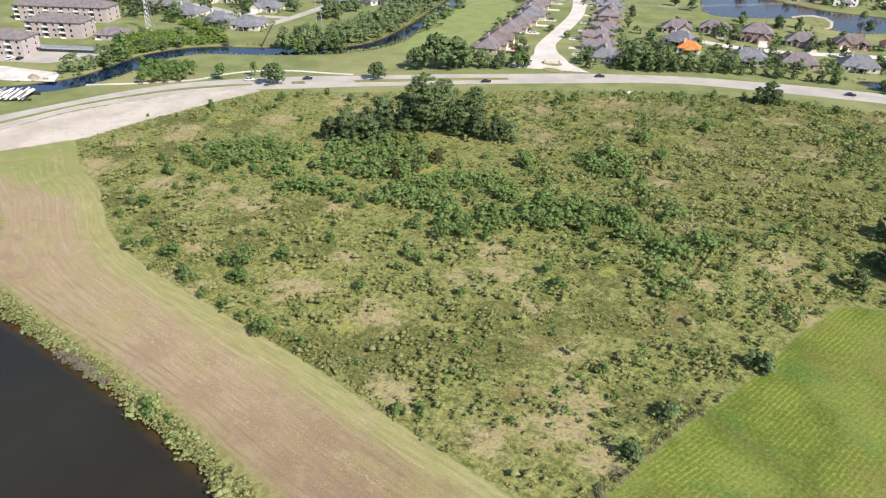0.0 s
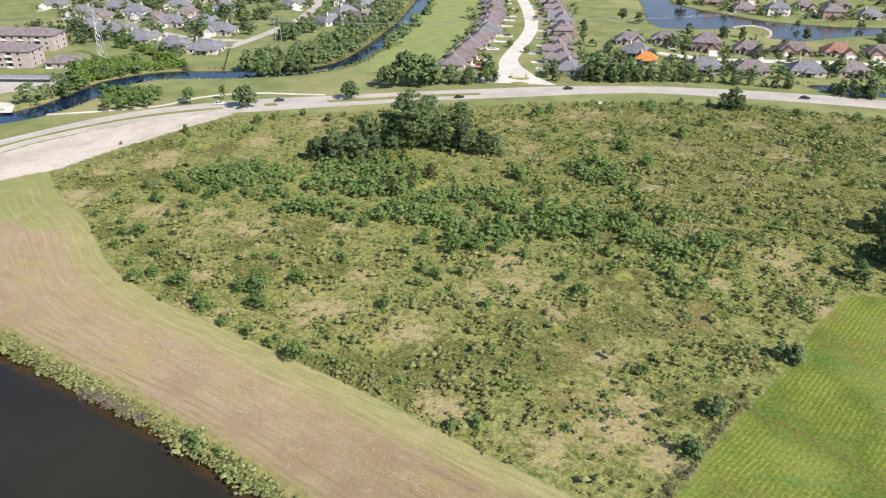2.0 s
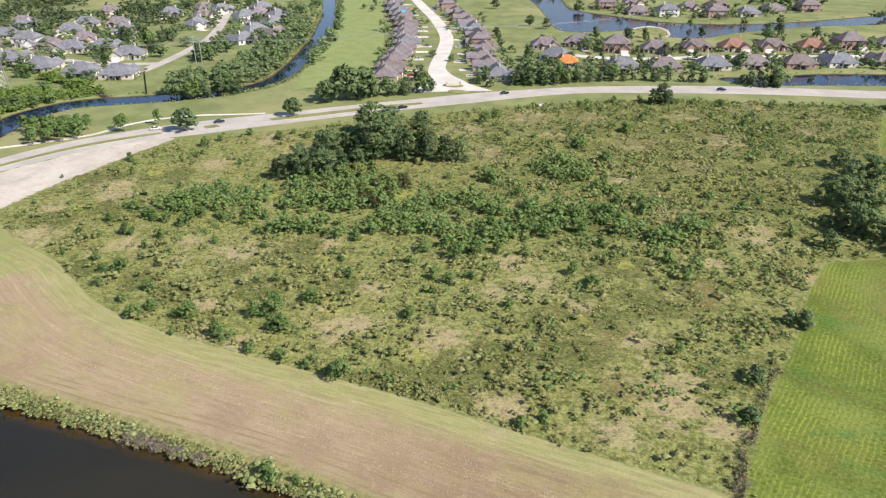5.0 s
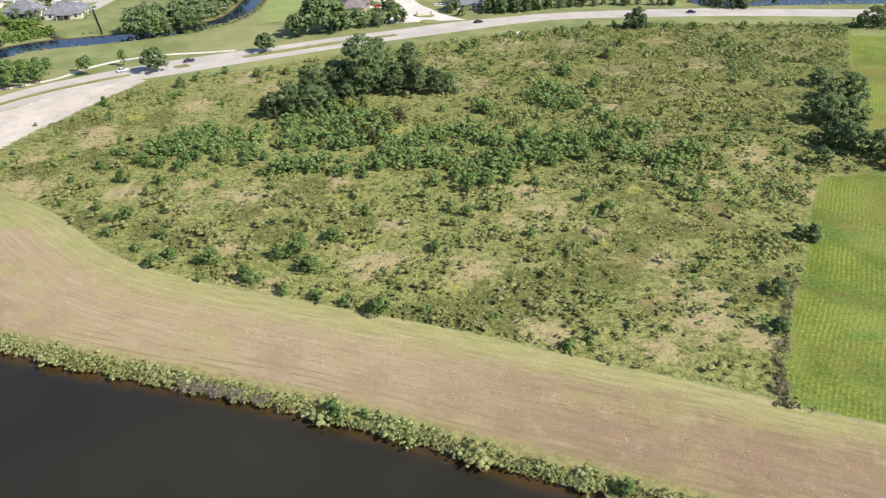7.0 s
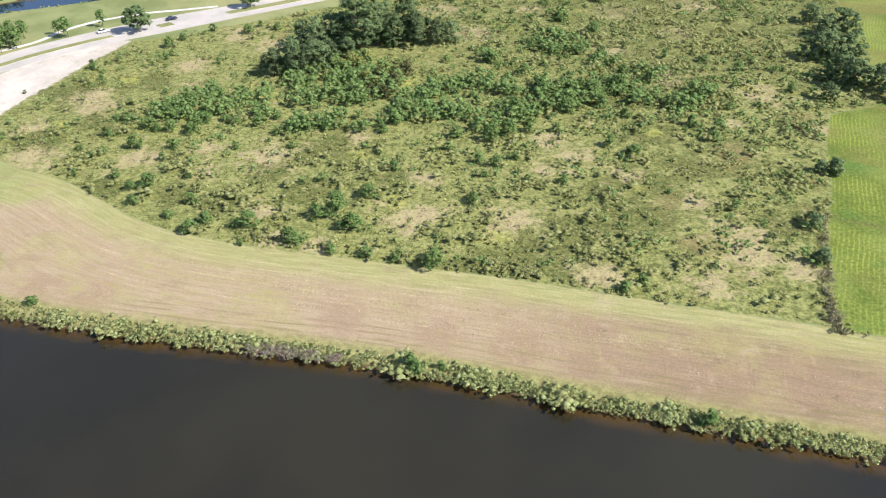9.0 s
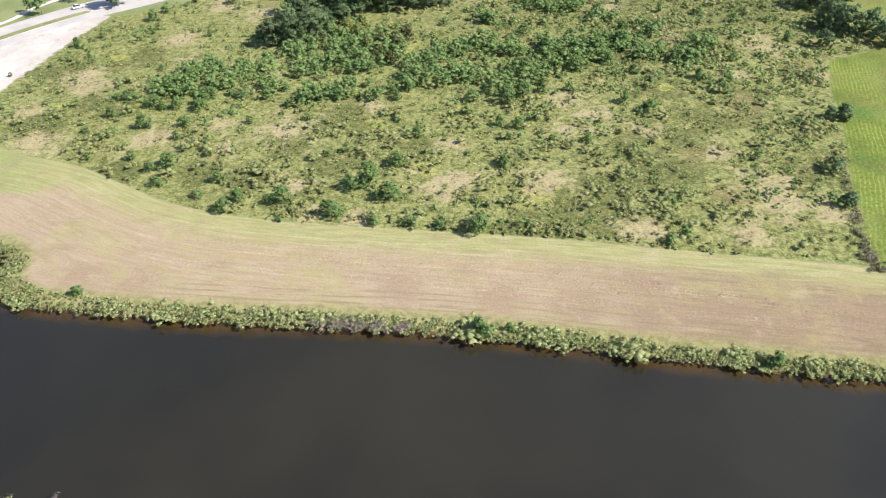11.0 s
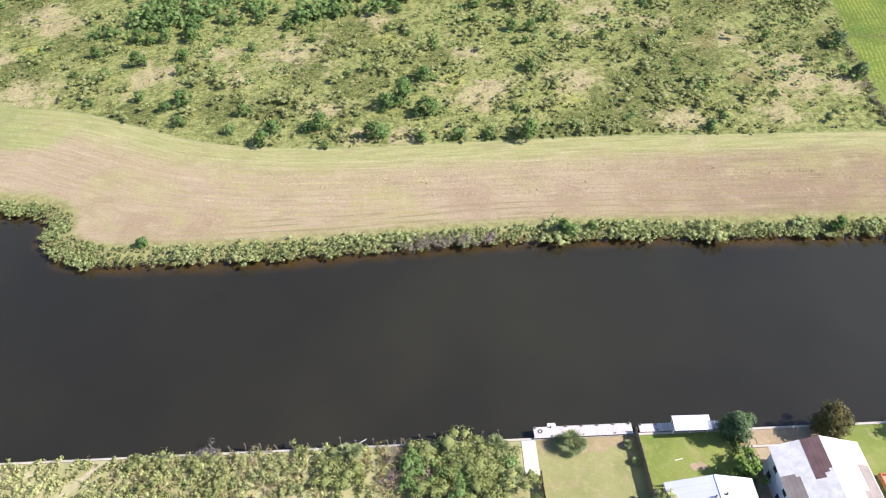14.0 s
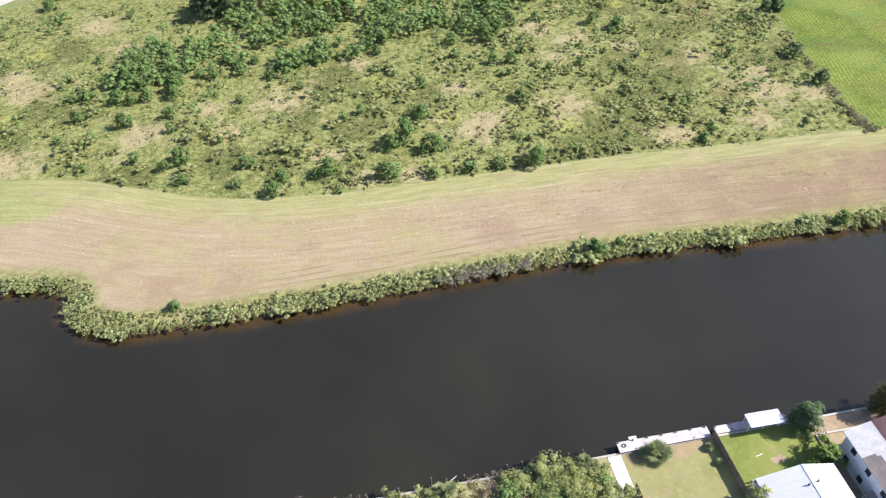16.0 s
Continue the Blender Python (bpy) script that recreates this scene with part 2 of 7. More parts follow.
    shaggy = n.step(n.calc("MULTIPLY_ADD", ragged, 3.0, n.attribute("d_shore")), 7.0, 4.2)
    meadow = n.mix(n.calc("MULTIPLY", shaggy, 0.75), meadow, n.mix(n.step(fine, 0.4, 0.6), (0.160, 0.165, 0.055), (0.270, 0.280, 0.100)))
    # sown field with drill rows
    across = n.axis(0, n.stretched(1, 1, 1, 17.0))
    rows = n.calc("SINE", n.calc("MULTIPLY", n.calc("MULTIPLY_ADD", n.noise(0.22, 3.0), 1.1, n.calc("MULTIPLY_ADD", n.noise(0.014, 2.0), 7.0, across)), 5.8))
    rows = n.calc("ADD", n.calc("MULTIPLY", rows, 0.6), n.calc("MULTIPLY", n.calc("SUBTRACT", n.noise(0.8, 6.0, 0.75), 0.5), 3.6))
    sown = n.mix(n.step(middle, 0.38, 0.62), (0.090, 0.130, 0.020), (0.138, 0.172, 0.030))
    sown = n.mix(n.calc("MULTIPLY", n.step(rows, 0.0, 0.8), n.step(n.noise(0.06, 4.0, 0.6), 0.38, 0.6, 0.1, 0.85)), sown, (0.242, 0.318, 0.053))
    sown = n.mix(n.calc("MULTIPLY", n.step(n.noise(0.024, 4.0), 0.48, 0.60), 0.85), sown, (0.165, 0.152, 0.046))
    sown = n.mix(n.calc("MULTIPLY", n.step(n.noise(0.06, 3.0, at=n.stretched(1, 2.2, 1, -28.0)), 0.56, 0.68), 0.6), sown, (0.070, 0.155, 0.032))
    sown = n.mix(n.calc("MULTIPLY", n.step(n.noise(0.035, 4.0, 0.6), 0.46, 0.62), 0.4), sown, (0.215, 0.265, 0.066))
    rut = n.calc("ABSOLUTE", n.calc("SUBTRACT", n.calc("ADD", n.calc("MULTIPLY", n.axis(0), 0.38), n.axis(1)), n.calc("MULTIPLY_ADD", n.noise(0.08, 2.0), 3.0, 99.0)))
    sown = n.mix(n.calc("MULTIPLY", n.step(rut, 1.6, 0.3), n.step(n.noise(0.5, 3.0), 0.35, 0.6, 0.2, 0.7)), sown, (0.120, 0.115, 0.040))
    stalks = n.noise(1.3, 6.0, 0.75)
    sown = n.mix(n.calc("MULTIPLY", n.step(stalks, 0.5, 0.62), 0.5), sown, (0.250, 0.290, 0.074))
    sown = n.mix(n.calc("MULTIPLY", n.step(stalks, 0.47, 0.36), 0.7), sown, (0.052, 0.082, 0.016))
    # bare sandy fill beside the road
    bare = n.mix(n.step(middle, 0.35, 0.65), (0.45, 0.405, 0.345), (0.57, 0.525, 0.46))
    bare = n.mix(n.calc("MULTIPLY", n.step(fine, 0.52, 0.70), 0.6), bare, (0.36, 0.31, 0.25))
    bare = n.mix(n.calc("MULTIPLY", n.step(n.noise(0.10, 6.0, 0.72, at=n.stretched(1, 0.35, 1, 35.0)), 0.50, 0.64), 0.55), bare, (0.40, 0.37, 0.33))
    bare = n.mix(n.calc("MULTIPLY", n.step(n.noise(0.2, 5.0, 0.7), 0.55, 0.68), 0.4), bare, (0.26, 0.26, 0.15))
    color = n.mix(n.step(n.calc("MULTIPLY_ADD", ragged, 3.0, scrub), -0.4, 0.6), lawn, field)
    color = n.mix(n.step(n.calc("MULTIPLY_ADD", ragged, 5.0, sand), -0.5, 0.8), color, bare)
    color = n.mix(n.step(n.calc("MULTIPLY_ADD", ragged, 1.6, mown), -0.3, 0.4), color, meadow)
    color = n.mix(n.step(n.calc("MULTIPLY_ADD", ragged, 2.0, crop), -0.4, 0.5), color, sown)
    wet = n.step(n.axis(2), -0.35, -0.75)
    color = n.mix(wet, color, (0.085, 0.060, 0.030))
    color = n.mix(n.calc("MULTIPLY", n.step(grain, 0.45, 0.75), 0.35), color, n.mix(0.75, color, (0.03, 0.03, 0.01)))
    n.bump(n.calc("ADD", fine, n.calc("MULTIPLY", grain, 0.4)), 0.5, 0.35)
    return n.done(color, 0.95, 0.0, 0.15)


def water_material(name, deep, shallow, ripple, silt=None):
    n = Nodes(name)
    color = n.mix(n.step(n.noise(0.02, 3.0), 0.35, 0.7), deep, shallow)
    if silt:
        edge = n.calc("MULTIPLY_ADD", n.calc("SUBTRACT", n.noise(0.15, 4.0), 0.5), 4.0, n.attribute("d_bank"))
        color = n.mix(n.calc("MULTIPLY", n.step(edge, 3.6, 0.0), 0.6), color, silt)
    waves = n.calc("ADD", n.noise(1.4, 4.0, 0.6, at=n.stretched(1, 1.8, 1, 10)), n.calc("MULTIPLY", n.noise(0.25, 3.0), 1.5))
    n.bump(waves, ripple, 0.06)
    return n.done(color, 0.07, 0.0, 0.45)


def shingles(name, a, b):
    n = Nodes(name)
    color = n.mix(n.step(n.noise(0.5, 4.0), 0.35, 0.65), a, b)
    courses = n.calc("SINE", n.calc("MULTIPLY", n.axis(2), 30.0))
    color = n.mix(n.calc("MULTIPLY", n.step(courses, 0.5, 1.0), 0.25), color, tuple(c * 0.55 for c in a))
    color = n.mix(n.calc("MULTIPLY", n.own(), 0.35), color, tuple(c * 0.7 for c in b))
    n.bump(n.noise(9.0, 3.0), 0.3, 0.03)
    return n.done(color, 0.9, 0.0, 0.2)


def brickwork(name, a, b):
    n = Nodes(name)
    color = n.mix(n.step(n.noise(1.2, 4.0), 0.35, 0.65), a, b)
    color = n.mix(n.calc("MULTIPLY", n.step(n.noise(14.0, 2.0), 0.5, 0.6), 0.3), color, tuple(c * 0.6 for c in a))
    n.bump(n.noise(14.0, 2.0), 0.3, 0.02)
    return n.done(color, 0.85)


def paving(name, a, b, crack=0.4):
    n = Nodes(name)
    color = n.mix(n.step(n.noise(0.08, 5.0, 0.6), 0.35, 0.65), a, b)
    color = n.mix(n.calc("MULTIPLY", n.step(n.noise(1.5, 5.0, 0.7), 0.5, 0.8), crack), color, tuple(c * 0.65 for c in a))
    slab = n.calc("ABSOLUTE", n.calc("SINE", n.calc("MULTIPLY", n.axis(0), 0.52)))
    color = n.mix(n.calc("MULTIPLY", n.step(slab, 0.04, 0.01), 0.35), color, tuple(c * 0.5 for c in a))
    n.bump(n.noise(8.0, 3.0), 0.2, 0.02)
    return n.done(color, 0.85)


def timber(name, a, b):
    n = Nodes(name)
    color = n.mix(n.noise(3.0, 5.0, 0.6, at=n.stretched(1, 8, 1)), a, b)
    color = n.mix(n.calc("MULTIPLY", n.own(), 0.4), color, tuple(c * 0.6 for c in a))
    n.bump(n.noise(6.0, 4.0, at=n.stretched(1, 10, 1)), 0.3, 0.02)
    return n.done(color, 0.85)


GROUND = ground_material()
CANAL = water_material("canal_water", (0.0180, 0.0164, 0.0110), (0.0262, 0.0242, 0.0144), 0.14, (0.085, 0.048, 0.012))
# bayou and pond: the sky's blue reflection is put into the base colour
BAYOU = water_material("bayou_water", (0.004, 0.012, 0.036), (0.008, 0.020, 0.055), 0.12)
LAKE = water_material("lake_water", (0.028, 0.025, 0.036), (0.046, 0.040, 0.054), 0.3)
CONCRETE = paving("road_concrete", (0.37, 0.35, 0.315), (0.46, 0.43, 0.39))
WALKWAY = paving("path_concrete", (0.52, 0.49, 0.45), (0.63, 0.60, 0.55), 0.2)
CAP = paving("seawall_concrete", (0.36, 0.33, 0.28), (0.50, 0.46, 0.40))
DECKING = timber("bleached_decking", (0.50, 0.45, 0.43), (0.66, 0.61, 0.59))
FENCE_WOOD = timber("fence_wood", (0.20, 0.15, 0.10), (0.33, 0.26, 0.18))
POST_WOOD = timber("post_wood", (0.10, 0.085, 0.07), (0.19, 0.16, 0.13))
BARK = timber("bark", (0.085, 0.065, 0.045), (0.16, 0.13, 0.095))
OAK_LEAF = foliage("oak_leaves", (0.069, 0.112, 0.052), (0.155, 0.228, 0.100), (0.282, 0.356, 0.172), 0.3)
DARK_LEAF = foliage("dark_leaves", (0.044, 0.070, 0.038), (0.098, 0.142, 0.068), (0.195, 0.245, 0.118), 0.3)
SAPLING_LEAF = foliage("sapling_leaves", (0.062, 0.116, 0.038), (0.152, 0.245, 0.080), (0.285, 0.385, 0.142), 0.35)
SAGE_LEAF = foliage("sage_leaves", (0.145, 0.168, 0.062), (0.275, 0.298, 0.116), (0.465, 0.485, 0.230), 0.4)
LOW_LEAF = foliage("low_brush_leaves", (0.122, 0.148, 0.038), (0.280, 0.305, 0.092), (0.470, 0.478, 0.185), 0.3)
HAY_BLADE = foliage("cut_hay_blades", (0.34, 0.29, 0.16), (0.43, 0.375, 0.215), (0.53, 0.47, 0.285), 0.1)
STRAW_LEAF = foliage("dry_grass_blades", (0.2, 0.16, 0.07), (0.33, 0.28, 0.14), (0.52, 0.45, 0.27), 0.2)
BANK_LEAF = foliage("bank_leaves", (0.118, 0.155, 0.052), (0.250, 0.302, 0.116), (0.425, 0.470, 0.220), 0.3)
BROWN_LEAF = foliage("browning_leaves", (0.060, 0.062, 0.026), (0.165, 0.150, 0.062), (0.330, 0.250, 0.115), 0.35)
DUSK_LEAF = foliage("dusky_leaves", (0.045, 0.055, 0.026), (0.115, 0.122, 0.052), (0.220, 0.215, 0.105), 0.35)
YARD_LEAF = foliage("yard_leaves", (0.065, 0.115, 0.024), (0.162, 0.257, 0.057), (0.297, 0.385, 0.115), 0.3)
PALM_LEAF = foliage("palm_leaves", (0.150, 0.190, 0.085), (0.300, 0.345, 0.165), (0.500, 0.540, 0.310), 0.35)
ROOFS = [shingles("roof_mauve_grey", (0.160, 0.140, 0.146), (0.245, 0.218, 0.226)), shingles("roof_slate", (0.145, 0.152, 0.172), (0.225, 0.232, 0.256)),
         shingles("roof_brown", (0.148, 0.122, 0.118), (0.230, 0.195, 0.188)), shingles("roof_terracotta", (0.250, 0.135, 0.100), (0.330, 0.195, 0.150))]
ORANGE_ROOF = shingles("roof_orange", (0.52, 0.19, 0.06), (0.62, 0.27, 0.09))
TARP = plain("blue_tarp", (0.06, 0.42, 0.62), 0.5)
BRICKS = [brickwork("brick_buff", (0.42, 0.33, 0.27), (0.52, 0.43, 0.36)), brickwork("brick_rose", (0.32, 0.20, 0.16), (0.42, 0.29, 0.24)),
          plain("render_cream", (0.66, 0.61, 0.53), 0.8), plain("render_white", (0.76, 0.74, 0.71), 0.8)]
WHITE = plain("white_paint", (0.80, 0.79, 0.77), 0.5, vary=0.08)
WHITE_METAL = plain("white_sheet_metal", (0.58, 0.59, 0.64), 0.4, vary=0.07, scale=0.25)
SIDING = plain("white_siding", (0.74, 0.75, 0.76), 0.6, vary=0.1)
UNDERLAY = plain("white_underlay", (0.74, 0.71, 0.68), 0.6, vary=0.2, scale=0.9)
PATCH_BROWN = shingles("shingle_maroon", (0.145, 0.085, 0.085), (0.20, 0.125, 0.12))
PATCH_GREY = shingles("shingle_taupe", (0.25, 0.21, 0.19), (0.32, 0.275, 0.25))
GLASS = plain("window_glass", (0.035, 0.045, 0.055), 0.08, vary=0.2)
DARK = plain("dark_metal", (0.04, 0.04, 0.045), 0.5)
RUBBER = plain("rubber", (0.02, 0.02, 0.02), 0.9)
STEEL = plain("galvanised_steel", (0.55, 0.57, 0.60), 0.45, 0.6)
CABLE = plain("cable", (0.30, 0.31, 0.33), 0.5, 0.5)
RED_CLAY = plain("red_clay_paint", (0.55, 0.17, 0.07), 0.7)
CAR_PAINTS = [plain("car_dark_blue", (0.02, 0.025, 0.05), 0.25), plain("car_black", (0.015, 0.015, 0.017), 0.25), plain("car_white", (0.78, 0.78, 0.78), 0.25)]
ROUND_LEAF = foliage("grey_green_leaves", (0.078, 0.124, 0.062), (0.165, 0.240, 0.115), (0.300, 0.385, 0.205), 0.4)
APARTMENT_WALL = plain("mauve_brick_and_stucco", (0.44, 0.38, 0.37), 0.85, vary=0.18)
LOT_TREE_LEAF = foliage("lot_tree_leaves", (0.095, 0.122, 0.040), (0.205, 0.240, 0.080), (0.370, 0.395, 0.155), 0.3)
LOT_LEAF = foliage("lot_brush_leaves", (0.225, 0.250, 0.084), (0.430, 0.460, 0.190), (0.580, 0.590, 0.290), 0.3)


# ---- shared builders ----
def link(name, mesh, material, parent=None, label=""):
    ob = new(name, mesh)
    if material and not mesh.materials:
        mesh.materials.append(material)
    if parent:
        ob.parent = parent
    return tagged(ob, label)


class Solid:
    """Collects boxes, prisms and tubes into one mesh."""

    def __init__(self):
        self.v, self.f = [], []

    def add(self, verts, faces):
        k = len(self.v)
        self.v += [tuple(p) for p in verts]
        self.f += [tuple(i + k for i in face) for face in faces]
        return self

    def box(self, x0, y0, z0, x1, y1, z1, edge=0.0):
        """A block; edge gives its top a chamfer."""
        if edge:
            rings = [(x0, y0, x1, y1, z0), (x0, y0, x1, y1, z1 - edge), (x0 + edge, y0 + edge, x1 - edge, y1 - edge, z1)]
            verts = [p for a, b, c, d, z in rings for p in ((a, b, z), (c, b, z), (c, d, z), (a, d, z))]
            sides = [(r * 4 + i, r * 4 + (i + 1) % 4, r * 4 + 4 + (i + 1) % 4, r * 4 + 4 + i) for r in (0, 1) for i in range(4)]
            return self.add(verts, sides + [(3, 2, 1, 0), (8, 9, 10, 11)])
        verts = [(x, y, z) for z in (z0, z1) for x, y in ((x0, y0), (x1, y0), (x1, y1), (x0, y1))]
        return self.add(verts, [(3, 2, 1, 0), (4, 5, 6, 7), (0, 1, 5, 4), (1, 2, 6, 5), (2, 3, 7, 6), (3, 0, 4, 7)])

    def tube(self, a, b, ra, rb, sides=6):
        a, b = Vector(a), Vector(b)
        q = (b - a).to_track_quat("Z", "Y")
        verts = []
        for p, r in ((a, ra), (b, rb)):
            verts += [p + q @ Vector((r * math.cos(2 * math.pi * i / sides), r * math.sin(2 * math.pi * i / sides), 0)) for i in range(sides)]
        faces = [(i, (i + 1) % sides, sides + (i + 1) % sides, sides + i) for i in range(sides)]
        return self.add(verts, faces + [tuple(range(sides))[::-1], tuple(range(sides, 2 * sides))])

    def extrude(self, outline, z0, z1):
        n = len(outline)
        verts = [(x, y, z) for z in (z0, z1) for x, y in outline]
        return self.add(verts, [(i, (i + 1) % n, n + (i + 1) % n, n + i) for i in range(n)] + [tuple(range(n))[::-1], tuple(range(n, 2 * n))])

    def mesh(self, name):
        me = bpy.data.meshes.new(name)
        me.from_pydata(self.v, [], self.f)
        me.update()
        return me


def part(name, solid, material, parent, label=""):
    return link(name, solid.mesh(name), material, parent, label)


def base(name, x=0.0, y=0.0, z=0.0, turn=0.0):
    ob = new(name)
    ob.matrix_basis = pose(x, y, z, 0, 0, turn)
    return ob


def spread(points, steps=8):
    """A smooth line through the points."""
    p = [Vector(q) for q in points]
    p = [2 * p[0] - p[1]] + p + [2 * p[-1] - p[-2]]
    line = []
    for a, b, c, d in zip(p, p[1:], p[2:], p[3:]):
        for k in range(steps):
            t = k / steps
            line.append(0.5 * (2 * b + (c - a) * t + (2 * a - 5 * b + 4 * c - d) * t * t + (3 * b - a - 3 * c + d) * t ** 3))
    return line + [p[-2]]


def inside(polygon, x, y):
    """Metres into the polygon: positive inside, negative outside."""
    far, odd = np.full(x.shape, 1e9), np.zeros(x.shape, bool)
    for (ax, ay), (bx, by) in zip(polygon, polygon[1:] + polygon[:1]):
        dx, dy = bx - ax, by - ay
        t = np.clip(((x - ax) * dx + (y - ay) * dy) / (dx * dx + dy * dy + 1e-9), 0, 1)
        far = np.minimum(far, np.hypot(x - ax - t * dx, y - ay - t * dy))
        cross = ((ay > y) != (by > y)) & (x < dx * (y - ay) / (dy if abs(dy) > 1e-9 else 1e-9) + ax)
        odd ^= cross
    return np.where(odd, far, -far)


def beside(line, x, y):
    """Metres from an open line."""
    far = np.full(x.shape, 1e9)
    for (ax, ay), (bx, by) in zip(line, line[1:]):
        dx, dy = bx - ax, by - ay
        t = np.clip(((x - ax) * dx + (y - ay) * dy) / (dx * dx + dy * dy + 1e-9), 0, 1)
        far = np.minimum(far, np.hypot(x - ax - t * dx, y - ay - t * dy))
    return far


def round_line(points, steps=6):
    return [(v.x, v.y) for v in spread([(*p, 0) for p in points], steps)]


# ---- plan of the land ----
SHORE = round_line([(-420, 46), (-220, 36), (-150, 28), (-112, 23), (-99, 20.5), (-91, 18.5), (-86, 15), (-85, 8.5), (-78, 2.5), (-66, 0.5), (-35, -2), (0, -3.2), (22, -5.2), (42, -8), (63, -10.5), (87, -13.3), (150, -20), (420, -46)])
WALL_A, WALL_B = (-420.0, -11.6), (420.0, -81.4)
CANAL_EDGE = SHORE + [WALL_B, WALL_A]
HAY_EDGE = round_line([(-134, 74), (-121, 67), (-107, 59.5), (-89, 54), (-73, 45.5), (-58, 37.5), (-42, 32.8), (-22, 30), (6, 27.8), (32, 25.6), (60, 22), (97, 17.6), (120, 14.5), (420, -14)])
HAY = HAY_EDGE + [(420, -60), (-420, 20), (-170, 18), (-150, 40), (-139, 58)]
CROP = round_line([(98, 17), (101, 34), (106, 54), (113, 76), (118.5, 100), (125, 119)]) + [(140, 126), (147, 146), (152, 185), (162, 242), (172, 288), (420, 300), (420, -14), (120, 14.5)]
SAND = [(-136, 71), (-133, 76), (-132, 103), (-128, 139), (-124, 160), (-135, 160), (-150, 134), (-160, 112), (-166, 90), (-168, 60), (-180, 18), (-158, 18), (-146, 50)]
SCRUB = HAY_EDGE[:-6] + CROP[1:-3] + [(178, 303), (300, 322), (300, 318), (165, 306), (120, 299), (80, 291), (45, 279), (15, 262), (-10, 245), (-35, 227), (-60, 208), (-85, 186), (-114, 164), (-124, 158), (-128, 139), (-133, 103)]
ROAD_NEAR = round_line([(-176, 20), (-168, 60), (-167, 90), (-160, 112), (-150, 133), (-134, 154), (-116, 170), (-96, 189), (-78, 205), (-59, 222), (-38, 239), (-15, 257), (8, 275), (34, 291), (75, 303.5), (115, 314), (158, 321.5), (260, 337), (420, 352)])
ROAD_FAR = round_line([(-198, 24), (-186, 66), (-180, 93), (-174, 120), (-164, 144), (-146, 168), (-126, 188), (-103, 207), (-74, 232), (-46, 254), (-22, 273), (0, 287), (28, 303), (74, 320), (115, 331), (160, 338), (260, 354), (420, 369)])
BAYOU_LINE = round_line([(-300, -30), (-240, 60), (-210, 105), (-206, 130), (-213, 155), (-216, 172), (-209, 193), (-188, 208), (-165, 224), (-145, 246), (-139, 268), (-146, 304), (-160, 350), (-184, 418), (-231, 526), (-330, 720)])
DITCH_LINE = [(-196, 203), (-212, 214), (-242, 224), (-272, 233)]
LAKE_EDGE = round_line([(-60, 620), (-36, 547), (-16, 486), (1, 474), (20, 483), (53, 503), (64, 480), (78, 472), (93, 478), (117, 508), (172, 553), (240, 592), (250, 640), (176, 582), (117, 547), (64, 541), (23, 560), (-20, 590), (-40, 650), (-70, 760), (-130, 760)])
POND_EDGE = round_line([(100, 346), (124, 341), (165, 353), (240, 374), (240, 396), (164, 380), (122, 359), (102, 352)])
DRY_SPOTS = [(-105, 101, 9), (-73, 69, 8), (-38, 74, 10), (-15, 88, 5), (-52, 64, 5), (-105, 66, 9), (6, 46, 8), (12, 49, 6), (-30, 46, 5), (-23, 33, 5), (-12, 32, 5), (40, 92, 7), (39, 75, 5), (47, 82, 8), (32, 49, 8), (77, 63, 6), (86, 47, 8), (85, 39, 7), (52, 29, 7), (74, 28, 6), (119, 108, 6), (108, 133, 11), (79, 139, 7), (8, 66, 5), (-58, 75, 5), (-81, 120, 6), (95, 36, 5), (-118, 83, 6), (60, 74, 5), (92, 108, 5)]
FAR_DRY_SPOTS = [(-8, 210, 12), (10, 181, 12), (15, 239, 14), (40, 245, 13), (99, 228, 14), (136, 253, 13), (67, 213, 12), (115, 284, 11), (-67, 161, 9), (-112, 107, 8), (-89, 137, 9), (-84, 172, 10), (60, 168, 9), (30, 215, 9), (85, 262, 12), (145, 280, 9), (88, 190, 9)]
RUST_SPOTS = [(77, 44, 8), (110, 108, 5), (115, 116, 5), (-51, 61, 3), (92, 91, 7), (107, 76, 4), (69, 59, 5), (-104, 99, 4), (40, 93, 4), (89, 84, 6), (54, 30, 4), (118, 182, 9), (80, 155, 7), (-66, 166, 6)]
OLIVE_SPOTS = [(-110, 76, 8), (-27, 79, 6), (-22, 86, 6), (67, 71, 8), (92, 90, 9), (42, 36, 10), (63, 54, 10), (48, 47, 8), (70, 99, 9), (-21, 56, 7), (-44, 48, 6), (-55, 51, 6), (-1, 65, 6), (27, 29, 6), (35, 29, 6), (55, 66, 6), (-18, 78, 6), (-33, 65, 6), (96, 53, 6), (79, 80, 8), (21, 26, 5), (-77, 51, 6), (-120, 110, 10), (-98, 122, 9), (60, 122, 8), (88, 140, 8), (110, 160, 10), (-92, 84, 6), (-100, 90, 6), (104, 60, 5)]
LIME_SPOTS = [(-107, 122, 8), (-83, 88, 4), (-13, 77, 4), (-54, 113, 7), (3, 53, 5), (53, 150, 6), (29, 41, 5), (-109, 87, 6), (-9, 127, 7), (111, 135, 8), (46, 80, 6), (20, 192, 9), (-6, 190, 8), (95, 175, 8), (48, 215, 9), (70, 100, 5), (-18, 141, 6), (64, 68, 4)]
